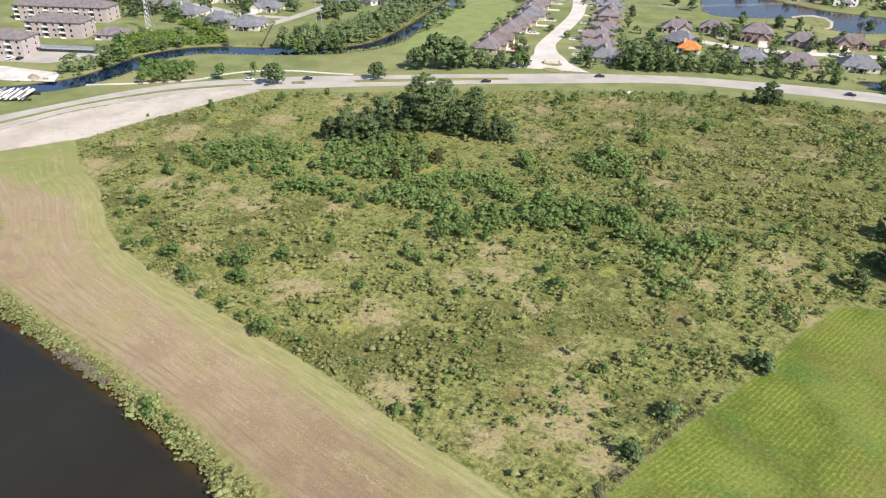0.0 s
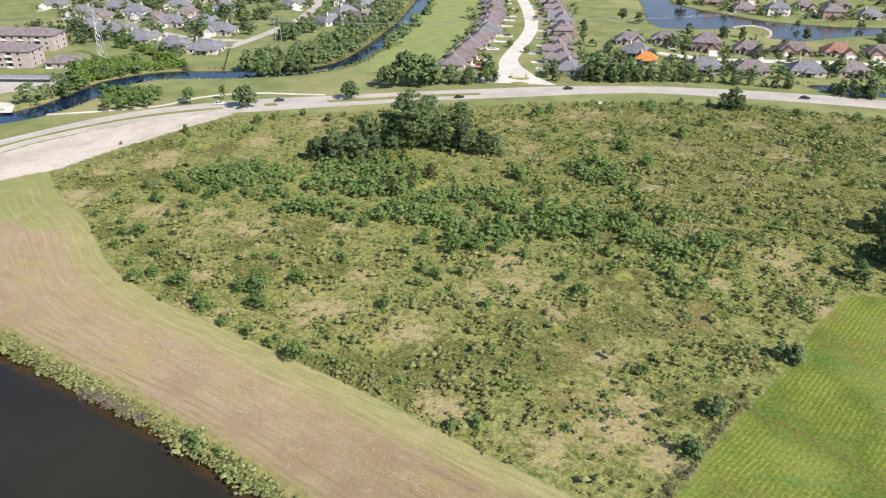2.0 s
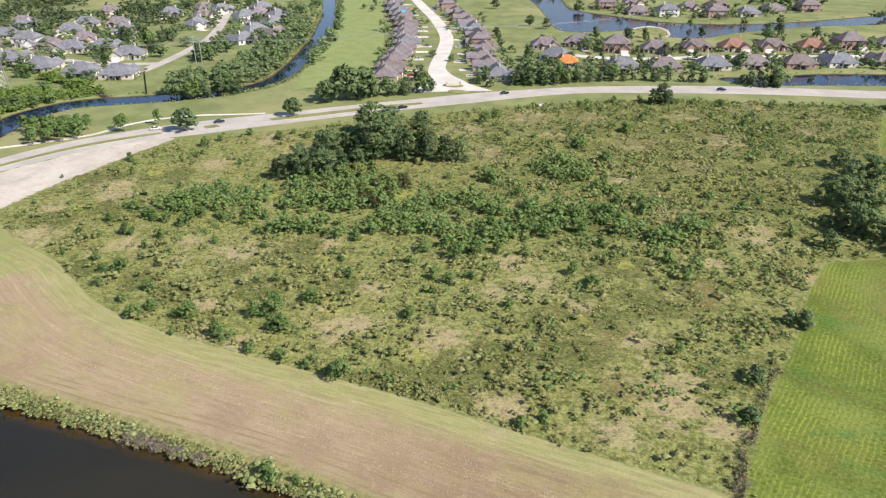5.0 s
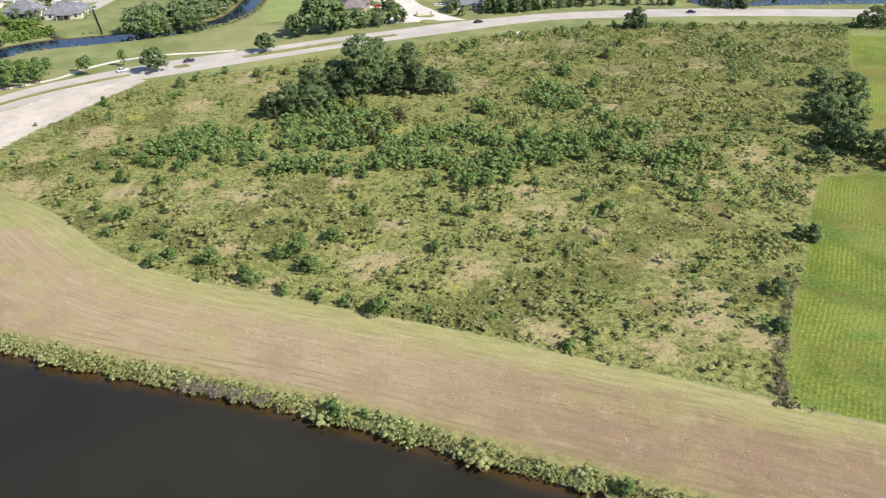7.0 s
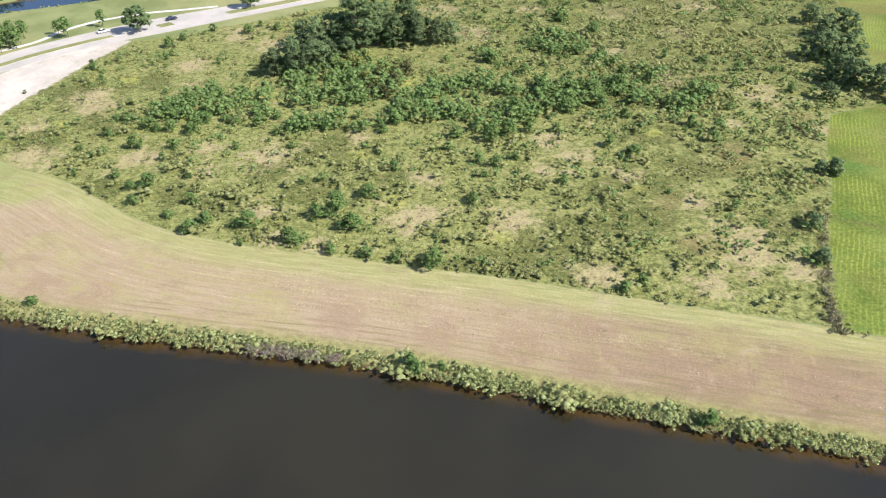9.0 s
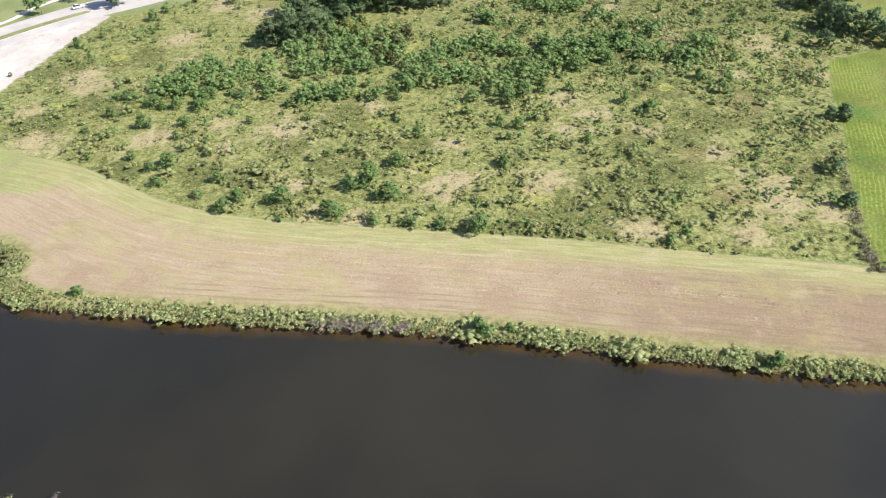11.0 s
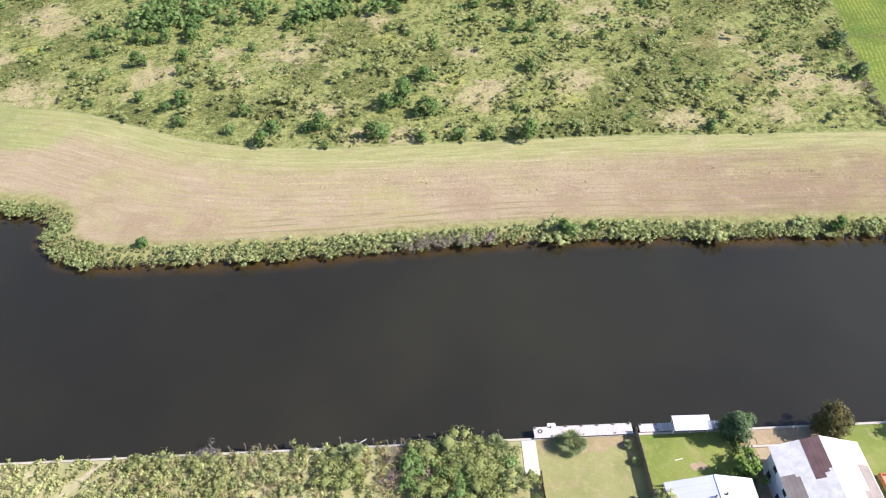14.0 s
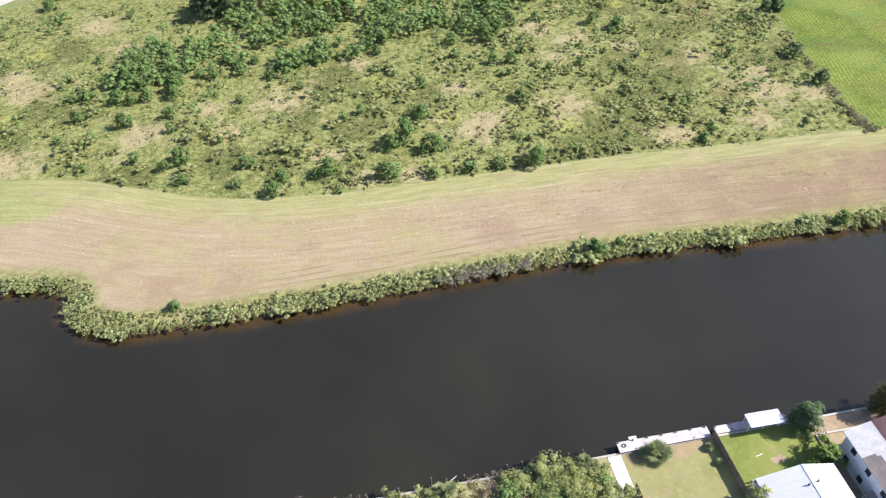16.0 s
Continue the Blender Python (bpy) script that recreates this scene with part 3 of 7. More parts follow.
YELLOW_SPOTS = [(-66, 21, 9), (-72, 26, 7), (-50, 21, 7), (-53, 25, 6), (-12, 15, 6), (-19, 14, 5), (74, 4, 5), (62, 9, 8), (-62, 15, 6), (64, 8, 7), (72, 8, 8), (80, 9, 6), (12, 14, 6), (-78, 27, 8), (95, 12, 7), (104, 10, 8), (88, 9, 6), (58, 6, 5), (112, 9, 9), (16, 2, 5), (-40, 20, 6)]
BLUSH_SPOTS = [(36, 4, 10), (50, 2, 9), (63, 3, 10), (20, 6, 9), (75, 0, 10), (90, 3, 12), (-68, 11, 9), (-55, 9, 9), (0, 9, 9), (110, 4, 14), (48, 11, 7)]


def wall_y(x):
    return WALL_A[1] + (x - WALL_A[0]) * (WALL_B[1] - WALL_A[1]) / (WALL_B[0] - WALL_A[0])


def spots(x, y, places):
    total = np.zeros(np.shape(x))
    for px, py, r in places:
        total = np.maximum(total, np.exp(-((x - px) ** 2 + (y - py) ** 2) / (2 * (0.6 * r) ** 2)))
    return total


def axis_steps(stops):
    """Grid lines: (start, step) pairs, the last one closes."""
    lines = []
    for (a, s), (b, _) in zip(stops, stops[1:]):
        lines += list(np.arange(a, b - s * 0.5, s))
    return np.array(lines + [stops[-1][0]])


def build_ground():
    xs = axis_steps([(-4000, 500), (-1000, 60), (-460, 8), (-290, 3), (-120, 2.5), (130, 3), (260, 10), (500, 60), (1100, 500), (4100, 1)])
    ys = axis_steps([(-4000, 500), (-1000, 80), (-200, 10), (-90, 2.5), (-54, 1.5), (30, 2.5), (330, 5), (640, 12), (760, 60), (1200, 500), (4200, 1)])
    gx, gy = (a.ravel() for a in np.meshgrid(xs, ys))
    into_canal = inside(CANAL_EDGE, gx, gy)
    far_bank = np.clip(-0.8 - 0.3 * into_canal, -3, 0)
    back = gy < wall_y(gx) + 25
    steep = np.where(gy < wall_y(gx) - 0.8, 0.0, -3.0)
    z = np.where(back, np.where(gy > wall_y(gx) - 30, steep, 0.0), far_bank)
    z = np.where(np.abs(gx) > 420, 0, z)
    stream = beside(BAYOU_LINE, gx, gy) - np.where(gy > 230, 6.0, 7.5)
    ditch = beside(DITCH_LINE, gx, gy) - 1.2
    for d in (stream, ditch, -inside(LAKE_EDGE, gx, gy), -inside(POND_EDGE, gx, gy)):
        z = np.minimum(z, np.clip(-0.8 + 0.28 * d, -3, 0))
    z += np.where(z > -0.01, 0.10 * np.sin(gx * 0.05 + 1.0) * np.sin(gy * 0.043) * (inside(SCRUB, gx, gy) > 6), 0)
    nx, ny = len(xs), len(ys)
    me = bpy.data.meshes.new("ground")
    quad = (np.arange(ny - 1)[:, None] * nx + np.arange(nx - 1)[None]).ravel()
    faces = np.stack([quad, quad + 1, quad + nx + 1, quad + nx], 1)
    me.vertices.add(nx * ny), me.loops.add(faces.size), me.polygons.add(len(faces))
    me.vertices.foreach_set("co", np.stack([gx, gy, z], 1).ravel().astype(np.float32))
    me.loops.foreach_set("vertex_index", faces.ravel().astype(np.int32))
    me.polygons.foreach_set("loop_start", np.arange(0, faces.size, 4, dtype=np.int32))
    me.update(calc_edges=True)
    me.polygons.foreach_set("use_smooth", np.ones(len(faces), bool))
    shore = np.where(back, 60.0, -into_canal)
    for name, d in (("d_mown", inside(HAY, gx, gy)), ("d_crop", inside(CROP, gx, gy)), ("d_sand", inside(SAND, gx, gy)), ("d_scrub", inside(SCRUB, gx, gy)), ("d_shore", shore), ("dry", np.maximum(spots(gx, gy, DRY_SPOTS), spots(gx, gy, FAR_DRY_SPOTS))), ("rust", spots(gx, gy, RUST_SPOTS)), ("olive", spots(gx, gy, OLIVE_SPOTS)), ("lime", spots(gx, gy, LIME_SPOTS)), ("yellowed", spots(gx, gy, YELLOW_SPOTS)), ("blush", spots(gx, gy, BLUSH_SPOTS))):
        d = np.where(back & (name == "d_mown"), -60.0, d)
        me.attributes.new(name, "FLOAT", "POINT").data.foreach_set("value", np.clip(d, -60, 60).astype(np.float32))
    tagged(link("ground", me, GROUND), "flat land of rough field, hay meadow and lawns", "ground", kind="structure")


build_ground()


def sheet(name, corners, z, material, label, category):
    me = bpy.data.meshes.new(name)
    me.from_pydata([(x, y, z) for x, y in corners], [], [tuple(range(len(corners)))])
    return tagged(link(name, me, material), label, category, kind="structure")


def build_canal():
    xs, ys = axis_steps([(-440, 10), (-130, 2), (130, 10), (440, 1)]), axis_steps([(-140, 10), (-60, 2), (34, 5), (64, 1)])
    gx, gy = (a.ravel() for a in np.meshgrid(xs, ys))
    nx, ny = len(xs), len(ys)
    quad = (np.arange(ny - 1)[:, None] * nx + np.arange(nx - 1)[None]).ravel()
    me = bpy.data.meshes.new("water_canal")
    me.from_pydata(np.stack([gx, gy, np.full(gx.shape, -0.8)], 1).tolist(), [], np.stack([quad, quad + 1, quad + nx + 1, quad + nx], 1).tolist())
    me.attributes.new("d_bank", "FLOAT", "POINT").data.foreach_set("value", np.clip(beside(SHORE, gx, gy), 0, 40).astype(np.float32))
    tagged(link("water_canal", me, CANAL), "dark brown still water of a broad canal", "water", kind="structure")


build_canal()
sheet("water_bayou", [(-440, 64.5), (-100, 64.5), (-100, 400), (-120, 760), (-440, 760)], -0.82, BAYOU, "blue-black narrow bayou water between wooded banks", "water")
sheet("water_pond", [(90, 332), (330, 332), (330, 420), (90, 420)], -0.83, BAYOU, "dark blue pond water beside the avenue", "water")
sheet("water_lake", [(-99, 440), (330, 440), (330, 780), (-119, 780)], -0.84, LAKE, "grey-blue lake water behind the houses", "water")


def ribbon(name, edge_a, edge_b, z, material, label, category, thick=0.25):
    """A paved strip with thickness between two lines."""
    n = len(edge_a)
    ta, tb = [(x, y, z) for x, y in edge_a], [(x, y, z) for x, y in edge_b]
    ba, bb = [(x, y, z - thick) for x, y in edge_a], [(x, y, z - thick) for x, y in edge_b]
    faces = []
    for i in range(n - 1):
        faces += [(i, i + 1, n + i + 1, n + i), (2 * n + i, 2 * n + i + 1, i + 1, i), (n + i, n + i + 1, 3 * n + i + 1, 3 * n + i)]
    me = bpy.data.meshes.new(name)
    me.from_pydata(ta + tb + ba + bb, [], faces)
    me.update()
    if me.polygons[0].normal.z < 0:
        me.flip_normals()
    return tagged(link(name, me, material), label, category, kind="structure")


def even(line, count):
    """The line with evenly spaced points."""
    p = np.array(line)
    s = np.r_[0, np.cumsum(np.hypot(*np.diff(p, axis=0).T))]
    at = np.linspace(0, s[-1], count)
    return np.stack([np.interp(at, s, p[:, 0]), np.interp(at, s, p[:, 1])], 1)


def lane(name, line, width, z, material, label, category, thick=0.25):
    p = np.array(line)
    d = np.gradient(p, axis=0)
    d /= np.hypot(*d.T)[:, None]
    side = np.stack([d[:, 1], -d[:, 0]], 1) * (np.array(width) / 2).reshape(-1, 1)
    return ribbon(name, (p + side).tolist(), (p - side).tolist(), z, material, label, category, thick)


# the avenue: pale concrete, divided west of the junction
near_edge, far_edge = even(ROAD_NEAR, 120), even(ROAD_FAR, 120)
ribbon("road", near_edge.tolist(), far_edge.tolist(), 0.08, CONCRETE, "pale concrete avenue curving past the field", "road")


def between(k, f):
    """A place on the avenue: k along it, f from the field's side to the far side."""
    i = min(int(k), 118)
    a = near_edge[i] + (near_edge[i + 1] - near_edge[i]) * (k - i)
    b = far_edge[i] + (far_edge[i + 1] - far_edge[i]) * (k - i)
    return a + (b - a) * f


def nearest_k(x, y):
    mid = (near_edge + far_edge) / 2
    return float(np.hypot(mid[:, 0] - x, mid[:, 1] - y).argmin())


def median(start, end, width=0.13, middle=0.47):
    """A kerbed grass island in the avenue with rounded ends."""
    a, b = nearest_k(*start), nearest_k(*end)
    ks = np.linspace(a, b, 22)
    shape = width * np.sqrt(np.clip(1 - np.abs(np.linspace(-1, 1, 22)) ** 9, 0.02, 1))
    one = [between(k, middle - w).tolist() for k, w in zip(ks, shape)]
    two = [between(k, middle + w).tolist() for k, w in zip(ks, shape)]
    ob = ribbon("median_kerb", one, two, 0.21, CONCRETE, "kerbed median island in the avenue", "kerb")
    one = [between(k, middle - w * 0.93).tolist() for k, w in zip(ks[1:-1], shape[1:-1])]
    two = [between(k, middle + w * 0.93).tolist() for k, w in zip(ks[1:-1], shape[1:-1])]
    ribbon("median_grass", one, two, 0.25, LAWN, "mown grass on the median island", "grass")
    return ob


def lawn_material(name, a, b, c):
    n = Nodes(name)
    color = n.mix(n.step(n.noise(0.12, 5.0), 0.35, 0.65), a, b)
    color = n.mix(n.calc("MULTIPLY", n.step(n.noise(0.35, 4.0), 0.52, 0.7), 0.7), color, c)
    color = n.mix(n.calc("MULTIPLY", n.step(n.noise(0.8, 6.0, 0.72), 0.50, 0.66), 0.4), color, tuple(v * 1.35 for v in b))
    color = n.mix(n.calc("MULTIPLY", n.step(n.noise(5.0, 4.0, 0.7), 0.4, 0.75), 0.25), color, tuple(v * 0.5 for v in a))
    n.bump(n.noise(4.0, 4.0), 0.4, 0.1)
    return n.done(color, 0.95, 0.0, 0.15)


LAWN = lawn_material("verge_grass", (0.176, 0.192, 0.074), (0.240, 0.250, 0.108), (0.30, 0.28, 0.15))
LEVEE = lawn_material("levee_grass", (0.195, 0.248, 0.088), (0.240, 0.285, 0.110), (0.27, 0.295, 0.130))
YARD = lawn_material("yard_lawn", (0.150, 0.192, 0.044), (0.208, 0.238, 0.066), (0.28, 0.262, 0.11))
DRY_YARD = lawn_material("worn_yard_lawn", (0.215, 0.218, 0.085), (0.270, 0.262, 0.112), (0.31, 0.245, 0.145))
median((-172, 60), (-133, 166), 0.10, 0.42)
median((-126, 178), (-121, 183), 0.12, 0.45)
median((-107, 196), (-38, 250), 0.14, 0.45)

# streets, path, levee
STREET = round_line([(-36, 272), (-45, 294), (-59, 320), (-69, 360), (-85, 420), (-116, 490), (-154, 563), (-210, 670)])
wide = np.interp(np.arange(len(STREET)), [0, 4, 8, 13, 60], [46, 24, 14, 10, 9])
lane("street", STREET, wide, 0.10, WALKWAY, "pale concrete residential street between two rows of houses", "street")
lane("street", round_line([(-224, 254), (-226, 272), (-229, 291), (-236, 322), (-250, 369), (-281, 432), (-330, 520)]), 7, 0.1, CONCRETE, "pale concrete residential street with a bend", "street")
lane("street", round_line([(-228, 284), (-262, 272), (-300, 276), (-345, 281), (-420, 310)]), 6.5, 0.13, CONCRETE, "pale concrete side street among houses", "street")
lane("street", round_line([(10, 386), (30, 383), (58, 388), (88, 402), (118, 414), (150, 424), (210, 446), (300, 480)]), 8, 0.1, WALKWAY, "pale concrete street between two rows of houses", "street")
lane("path", round_line([(-196, 118), (-178, 135), (-163, 153), (-159, 168), (-153, 179), (-145, 187), (-135, 194), (-123, 199), (-108, 206)]), 2.2, 0.07, WALKWAY, "narrow pale concrete footpath on the grass", "path", 0.15)
ribbon("levee", round_line([(-118, 250), (-133, 292), (-170, 398), (-222, 532), (-300, 700)]), round_line([(-92, 270), (-99, 324), (-132, 415), (-186, 543), (-256, 709)]), 0.18, LEVEE, "smooth bright green mown levee beside the bayou", "grass", 0.4)


# ---- plants ----
def sprays(rng, centres, radii, count, size, flat=0.75, blade=0.0):
    """Leaf sprays: small four-cornered blades on the skins of clumps, facing mostly outward."""
    which = rng.integers(0, len(centres), count)
    out = rng.normal(size=(count, 3))
    out[:, 2] = np.abs(out[:, 2]) * 0.9 + 0.05
    out /= np.linalg.norm(out, axis=1)[:, None]
    where = centres[which] + out * radii[which][:, None] * rng.uniform(0.66, 1.34, (count, 1)) * np.array([1, 1, flat])
    facing = out * 0.8 + np.array([0, 0, 0.35]) + rng.normal(size=(count, 3)) * 0.42
    facing /= np.linalg.norm(facing, axis=1)[:, None]
    along = np.cross(facing, rng.normal(size=(count, 3)))
    along /= np.linalg.norm(along, axis=1)[:, None]
    cross = np.cross(facing, along)
    broad = 0.55
    if blade:
        along = rng.normal(size=(count, 3)) * 1.0 + np.array([0, 0, 1.0])
        along /= np.linalg.norm(along, axis=1)[:, None]
        cross = np.cross(along, rng.normal(size=(count, 3)))
        cross /= np.linalg.norm(cross, axis=1)[:, None]
        broad = blade
    soft = out * 0.8 + np.array([0, 0, 0.32]) + rng.normal(size=(count, 3)) * 0.42
    soft /= np.linalg.norm(soft, axis=1)[:, None]
    cross *= np.where((np.cross(along, cross) * soft).sum(1) < 0, -1.0, 1.0)[:, None]
    s = size * rng.uniform(0.6, 1.35, (count, 1))
    return np.stack([where - along * s, where - cross * s * broad, where + along * s, where + cross * s * broad], 1), soft


def hearts(rng, centres, radii, flat):
    """The dense inside of each clump: a small uneven lump that the leaf sprays sit on."""
    unit = np.array([(1, 0, 0), (0, 1, 0), (-1, 0, 0), (0, -1, 0), (0, 0, 1), (0, 0, -1)], float)
    faces = np.array([(0, 1, 4), (1, 2, 4), (2, 3, 4), (3, 0, 4), (1, 0, 5), (2, 1, 5), (3, 2, 5), (0, 3, 5)])
    n = len(centres)
    verts = centres[:, None] + unit[None] * (radii[:, None] * rng.uniform(0.6, 1.0, (n, 6)))[:, :, None] * np.array([1, 1, flat])
    soft = np.repeat((unit * 0.8 + np.array([0, 0, 0.4]))[None], n, 0)
    tris = faces[None] + (6 * np.arange(n))[:, None, None]
    return verts.reshape(-1, 3), tris.reshape(-1, 3), soft.reshape(-1, 3)


def blades_mesh(name, quads, material, tint=None, soft=None, lumps=None):
    n = len(quads)
    verts, loops = quads.reshape(-1, 3), np.arange(4 * n)
    starts = np.arange(0, 4 * n, 4)
    if lumps is not None:
        loops = np.concatenate([loops, lumps[1].ravel() + 4 * n])
        starts = np.concatenate([starts, 4 * n + 3 * np.arange(len(lumps[1]))])
        verts = np.concatenate([verts, lumps[0]])
    me = bpy.data.meshes.new(name)
    me.vertices.add(len(verts)), me.loops.add(len(loops)), me.polygons.add(len(starts))
    me.vertices.foreach_set("co", verts.reshape(-1).astype(np.float32))
    me.loops.foreach_set("vertex_index", loops.astype(np.int32))
    me.polygons.foreach_set("loop_start", starts.astype(np.int32))
    me.update(calc_edges=True)
    if tint is not None:
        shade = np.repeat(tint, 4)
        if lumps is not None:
            # lumps get a lower tint: a little inner shade put into their colour
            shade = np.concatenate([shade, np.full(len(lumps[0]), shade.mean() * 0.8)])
        me.attributes.new("tint", "FLOAT", "POINT").data.foreach_set("value", shade.astype(np.float32))
    if soft is not None:
        me.polygons.foreach_set("use_smooth", np.ones(len(starts), bool))
        facing = np.repeat(soft, 4, 0)
        if lumps is not None:
            facing = np.concatenate([facing, lumps[2] / np.linalg.norm(lumps[2], axis=1)[:, None]])
        me.attributes.new("custom_normal", "FLOAT_VECTOR", "POINT").data.foreach_set("vector", facing.astype(np.float32).ravel())
    me.materials.append(material)
    return me


def crown(rng, height, spread_r, clumps, count, size, low=0.35, top=1.0):
    """Clumps through a rounded but uneven crown, and the leaf sprays on them."""
    u = rng.random(clumps)
    turn, reach = rng.random(clumps) * 2 * math.pi, np.sqrt(rng.random(clumps)) * 0.78
    profile = np.where(u < 0.3, 0.78 + 0.7 * u, np.sqrt(np.clip(1 - (np.maximum(u - 0.3, 0) / 0.74) ** 2, 0.02, 1)))
    profile *= 1 + 0.2 * np.sin(3 * turn + rng.random() * 6) + 0.12 * np.sin(5 * turn + rng.random() * 6)
    centres = np.stack([spread_r * profile * reach * np.cos(turn), spread_r * profile * reach * np.sin(turn), height * (low + (top - low) * (0.04 + 0.82 * u))], 1)
    radii = min(spread_r, height * 0.5) * rng.uniform(0.7, 1.35, clumps) * min(0.40, 1.5 / math.sqrt(clumps))
    quads, soft = sprays(rng, centres, radii, count, size, 0.85)
    # the whole crown shades as one rounded mass as well as clump by clump
    outward = quads.mean(1) - np.array([0, 0, height * 0.45])
    outward /= np.linalg.norm(outward, axis=1)[:, None]
    soft = soft * 0.6 + outward * 0.5
    return centres, quads, soft / np.linalg.norm(soft, axis=1)[:, None], hearts(rng, centres, radii * 0.8, 0.85)


def make_tree(name, seed, height, spread_r, clumps, count, size, leaf, low=0.3, trunk_r=0.25, bark=None, label="", category="tree", group=""):
    rng = np.random.default_rng(seed)
    centres, quads, soft, lumps = crown(rng, height, spread_r, clumps, int(count * 0.76), size * 0.97, low)
    tree = base(name)
    wood = Solid()
    bend = rng.normal(size=2) * 0.02 * height
    fork = Vector((bend[0], bend[1], height * max(low, 0.18)))
    rings = [(Vector((0, 0, -0.3)), trunk_r * 1.3), (fork * 0.5, trunk_r), (fork, trunk_r * 0.8)]
    verts = [c + Vector((r * math.cos(i * math.pi / 3), r * math.sin(i * math.pi / 3), 0)) for c, r in rings for i in range(6)] + [fork]
    wood.add(verts, [(6 * k + i, 6 * k + (i + 1) % 6, 6 * k + 6 + (i + 1) % 6, 6 * k + 6 + i) for k in (0, 1) for i in range(6)] + [(12 + i, 12 + (i + 1) % 6, 18) for i in range(6)])
    for c in centres[:: max(1, clumps // (5 if height > 5 else 2))]:
        end, first = Vector(c), len(wood.v)
        mid = fork.lerp(end, 0.45) + Vector((0, 0, 0.05 * height))
        for p, r in ((mid, trunk_r * 0.4), (end, trunk_r * 0.1)):
            wood.v += [tuple(p + Vector((r * math.cos(i * 1.5708), r * math.sin(i * 1.5708), 0))) for i in range(4)]
        wood.f += [(18, first + i, first + (i + 1) % 4) for i in range(4)] + [(first + i, first + 4 + i, first + 4 + (i + 1) % 4, first + (i + 1) % 4) for i in range(4)]
    part("trunk", wood, bark or BARK, tree)
    link("crown", blades_mesh("crown", quads, leaf, None, soft, lumps), leaf, tree)
    return tagged(tree, label, category, group)


def plant_out(protos, places, seed, low=0.8, high=1.2):
    """Sets copies of the prototypes at (x, y) or (x, y, scale); the prototypes take the first places."""
    rng = random.Random(seed)
    for i, (x, y, *given) in enumerate(places):
        s = given[0] if given else rng.uniform(low, high)
        m = pose(x, y, 0, 0, 0, rng.uniform(0, 360)) @ Matrix.Diagonal((s * rng.uniform(0.9, 1.1), s * rng.uniform(0.9, 1.1), s, 1))
        if i < len(protos):
            protos[i].matrix_basis = m
        else:
            copy_thing(protos[rng.randrange(len(protos))], m)


def stuff_of_plants(name, material, places, heights, seed, per, size, wide=0.6, label="", category="shrubs", clumps=4, tint=0.25, blade=0.0, dense=True, bushy=False):
    """Many plants in one mesh, each an uneven heap of leaf sprays."""
    rng = np.random.default_rng(seed)
    places, heights = np.asarray(places, float), np.asarray(heights, float)
    n = len(places)
    if n == 0:
        return None
    off = rng.normal(size=(n, clumps, 3)) * np.array([0.42, 0.42, 0.16])
    h = heights[:, None]
    centres = np.stack([places[:, :1] + off[:, :, 0] * h * wide * 1.5, places[:, 1:2] + off[:, :, 1] * h * wide * 1.5, h * (0.45 + np.abs(off[:, :, 2]))], 2)
    radii = h * rng.uniform(0.35, 0.6, (n, clumps)) * (0.5 + 0.5 * wide)
    if bushy:
        # a tapering crown of many small lumps instead of a low heap
        level = rng.random((n, clumps))
        turn, reach = rng.random((n, clumps)) * 6.283, np.sqrt(rng.random((n, clumps))) * h * wide * np.sqrt(np.clip(1.08 - level ** 1.6, 0.05, 1))
        centres = np.stack([places[:, :1] + reach * np.cos(turn), places[:, 1:2] + reach * np.sin(turn), h * (0.12 + 0.78 * level)], 2)
        radii = h * rng.uniform(0.13, 0.26, (n, clumps)) * (0.6 + 0.6 * wide)
    quads, soft = sprays(rng, centres.reshape(-1, 3), radii.reshape(-1), n * per, 1.0, 0.7, blade)
    # sprays took random clumps; scale each to its plant
    mid = quads.mean(1, keepdims=True)
    tall = np.interp(rng.random(n * per), [0, 1], [0.75, 1.25])[:, None, None]
    quads = mid + (quads - mid) * size * tall
    quads[:, :, 2] = np.maximum(quads[:, :, 2], 0.02)
    patch = np.sin(mid[:, 0, 0] * 0.21 + 2 * np.sin(mid[:, 0, 1] * 0.13)) * np.sin(mid[:, 0, 1] * 0.19 + 1.3)
    tints = tint * (0.5 + 0.5 * patch)
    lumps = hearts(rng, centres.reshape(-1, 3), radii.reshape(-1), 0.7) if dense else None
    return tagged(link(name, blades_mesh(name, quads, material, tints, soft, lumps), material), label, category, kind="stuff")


def scatter(rng, count, x0, x1, y0, y1, chance):
    """Random places kept by a chance that varies over the land."""
    x, y = rng.uniform(x0, x1, count), rng.uniform(y0, y1, count)
    keep = rng.random(count) < chance(x, y)
    return np.stack([x[keep], y[keep]], 1)


def waves(x, y, k, s):
    """Uneven cover from 0 to 1, in patches of about 2 / k metres."""
    grid = np.random.default_rng(int(s * 10) + 1000).random((97, 97))
    total, share = 0.0, 0.68
    for size in (2.4 / k, 1.05 / k):
        u, v = np.asarray(x) / size + 480.3, np.asarray(y) / size + 480.7
        i, j = np.floor(u).astype(int), np.floor(v).astype(int)
        f, g = u - i, v - j
        f, g = f * f * (3 - 2 * f), g * g * (3 - 2 * g)
        i, j, i1, j1 = i % 97, j % 97, (i + 1) % 97, (j + 1) % 97
        total = total + share * ((grid[i, j] * (1 - f) + grid[i1, j] * f) * (1 - g) + (grid[i, j1] * (1 - f) + grid[i1, j1] * f) * g)
        share = 1 - share
    return np.clip((total - 0.5) * 1.5 + 0.5, 0, 1)


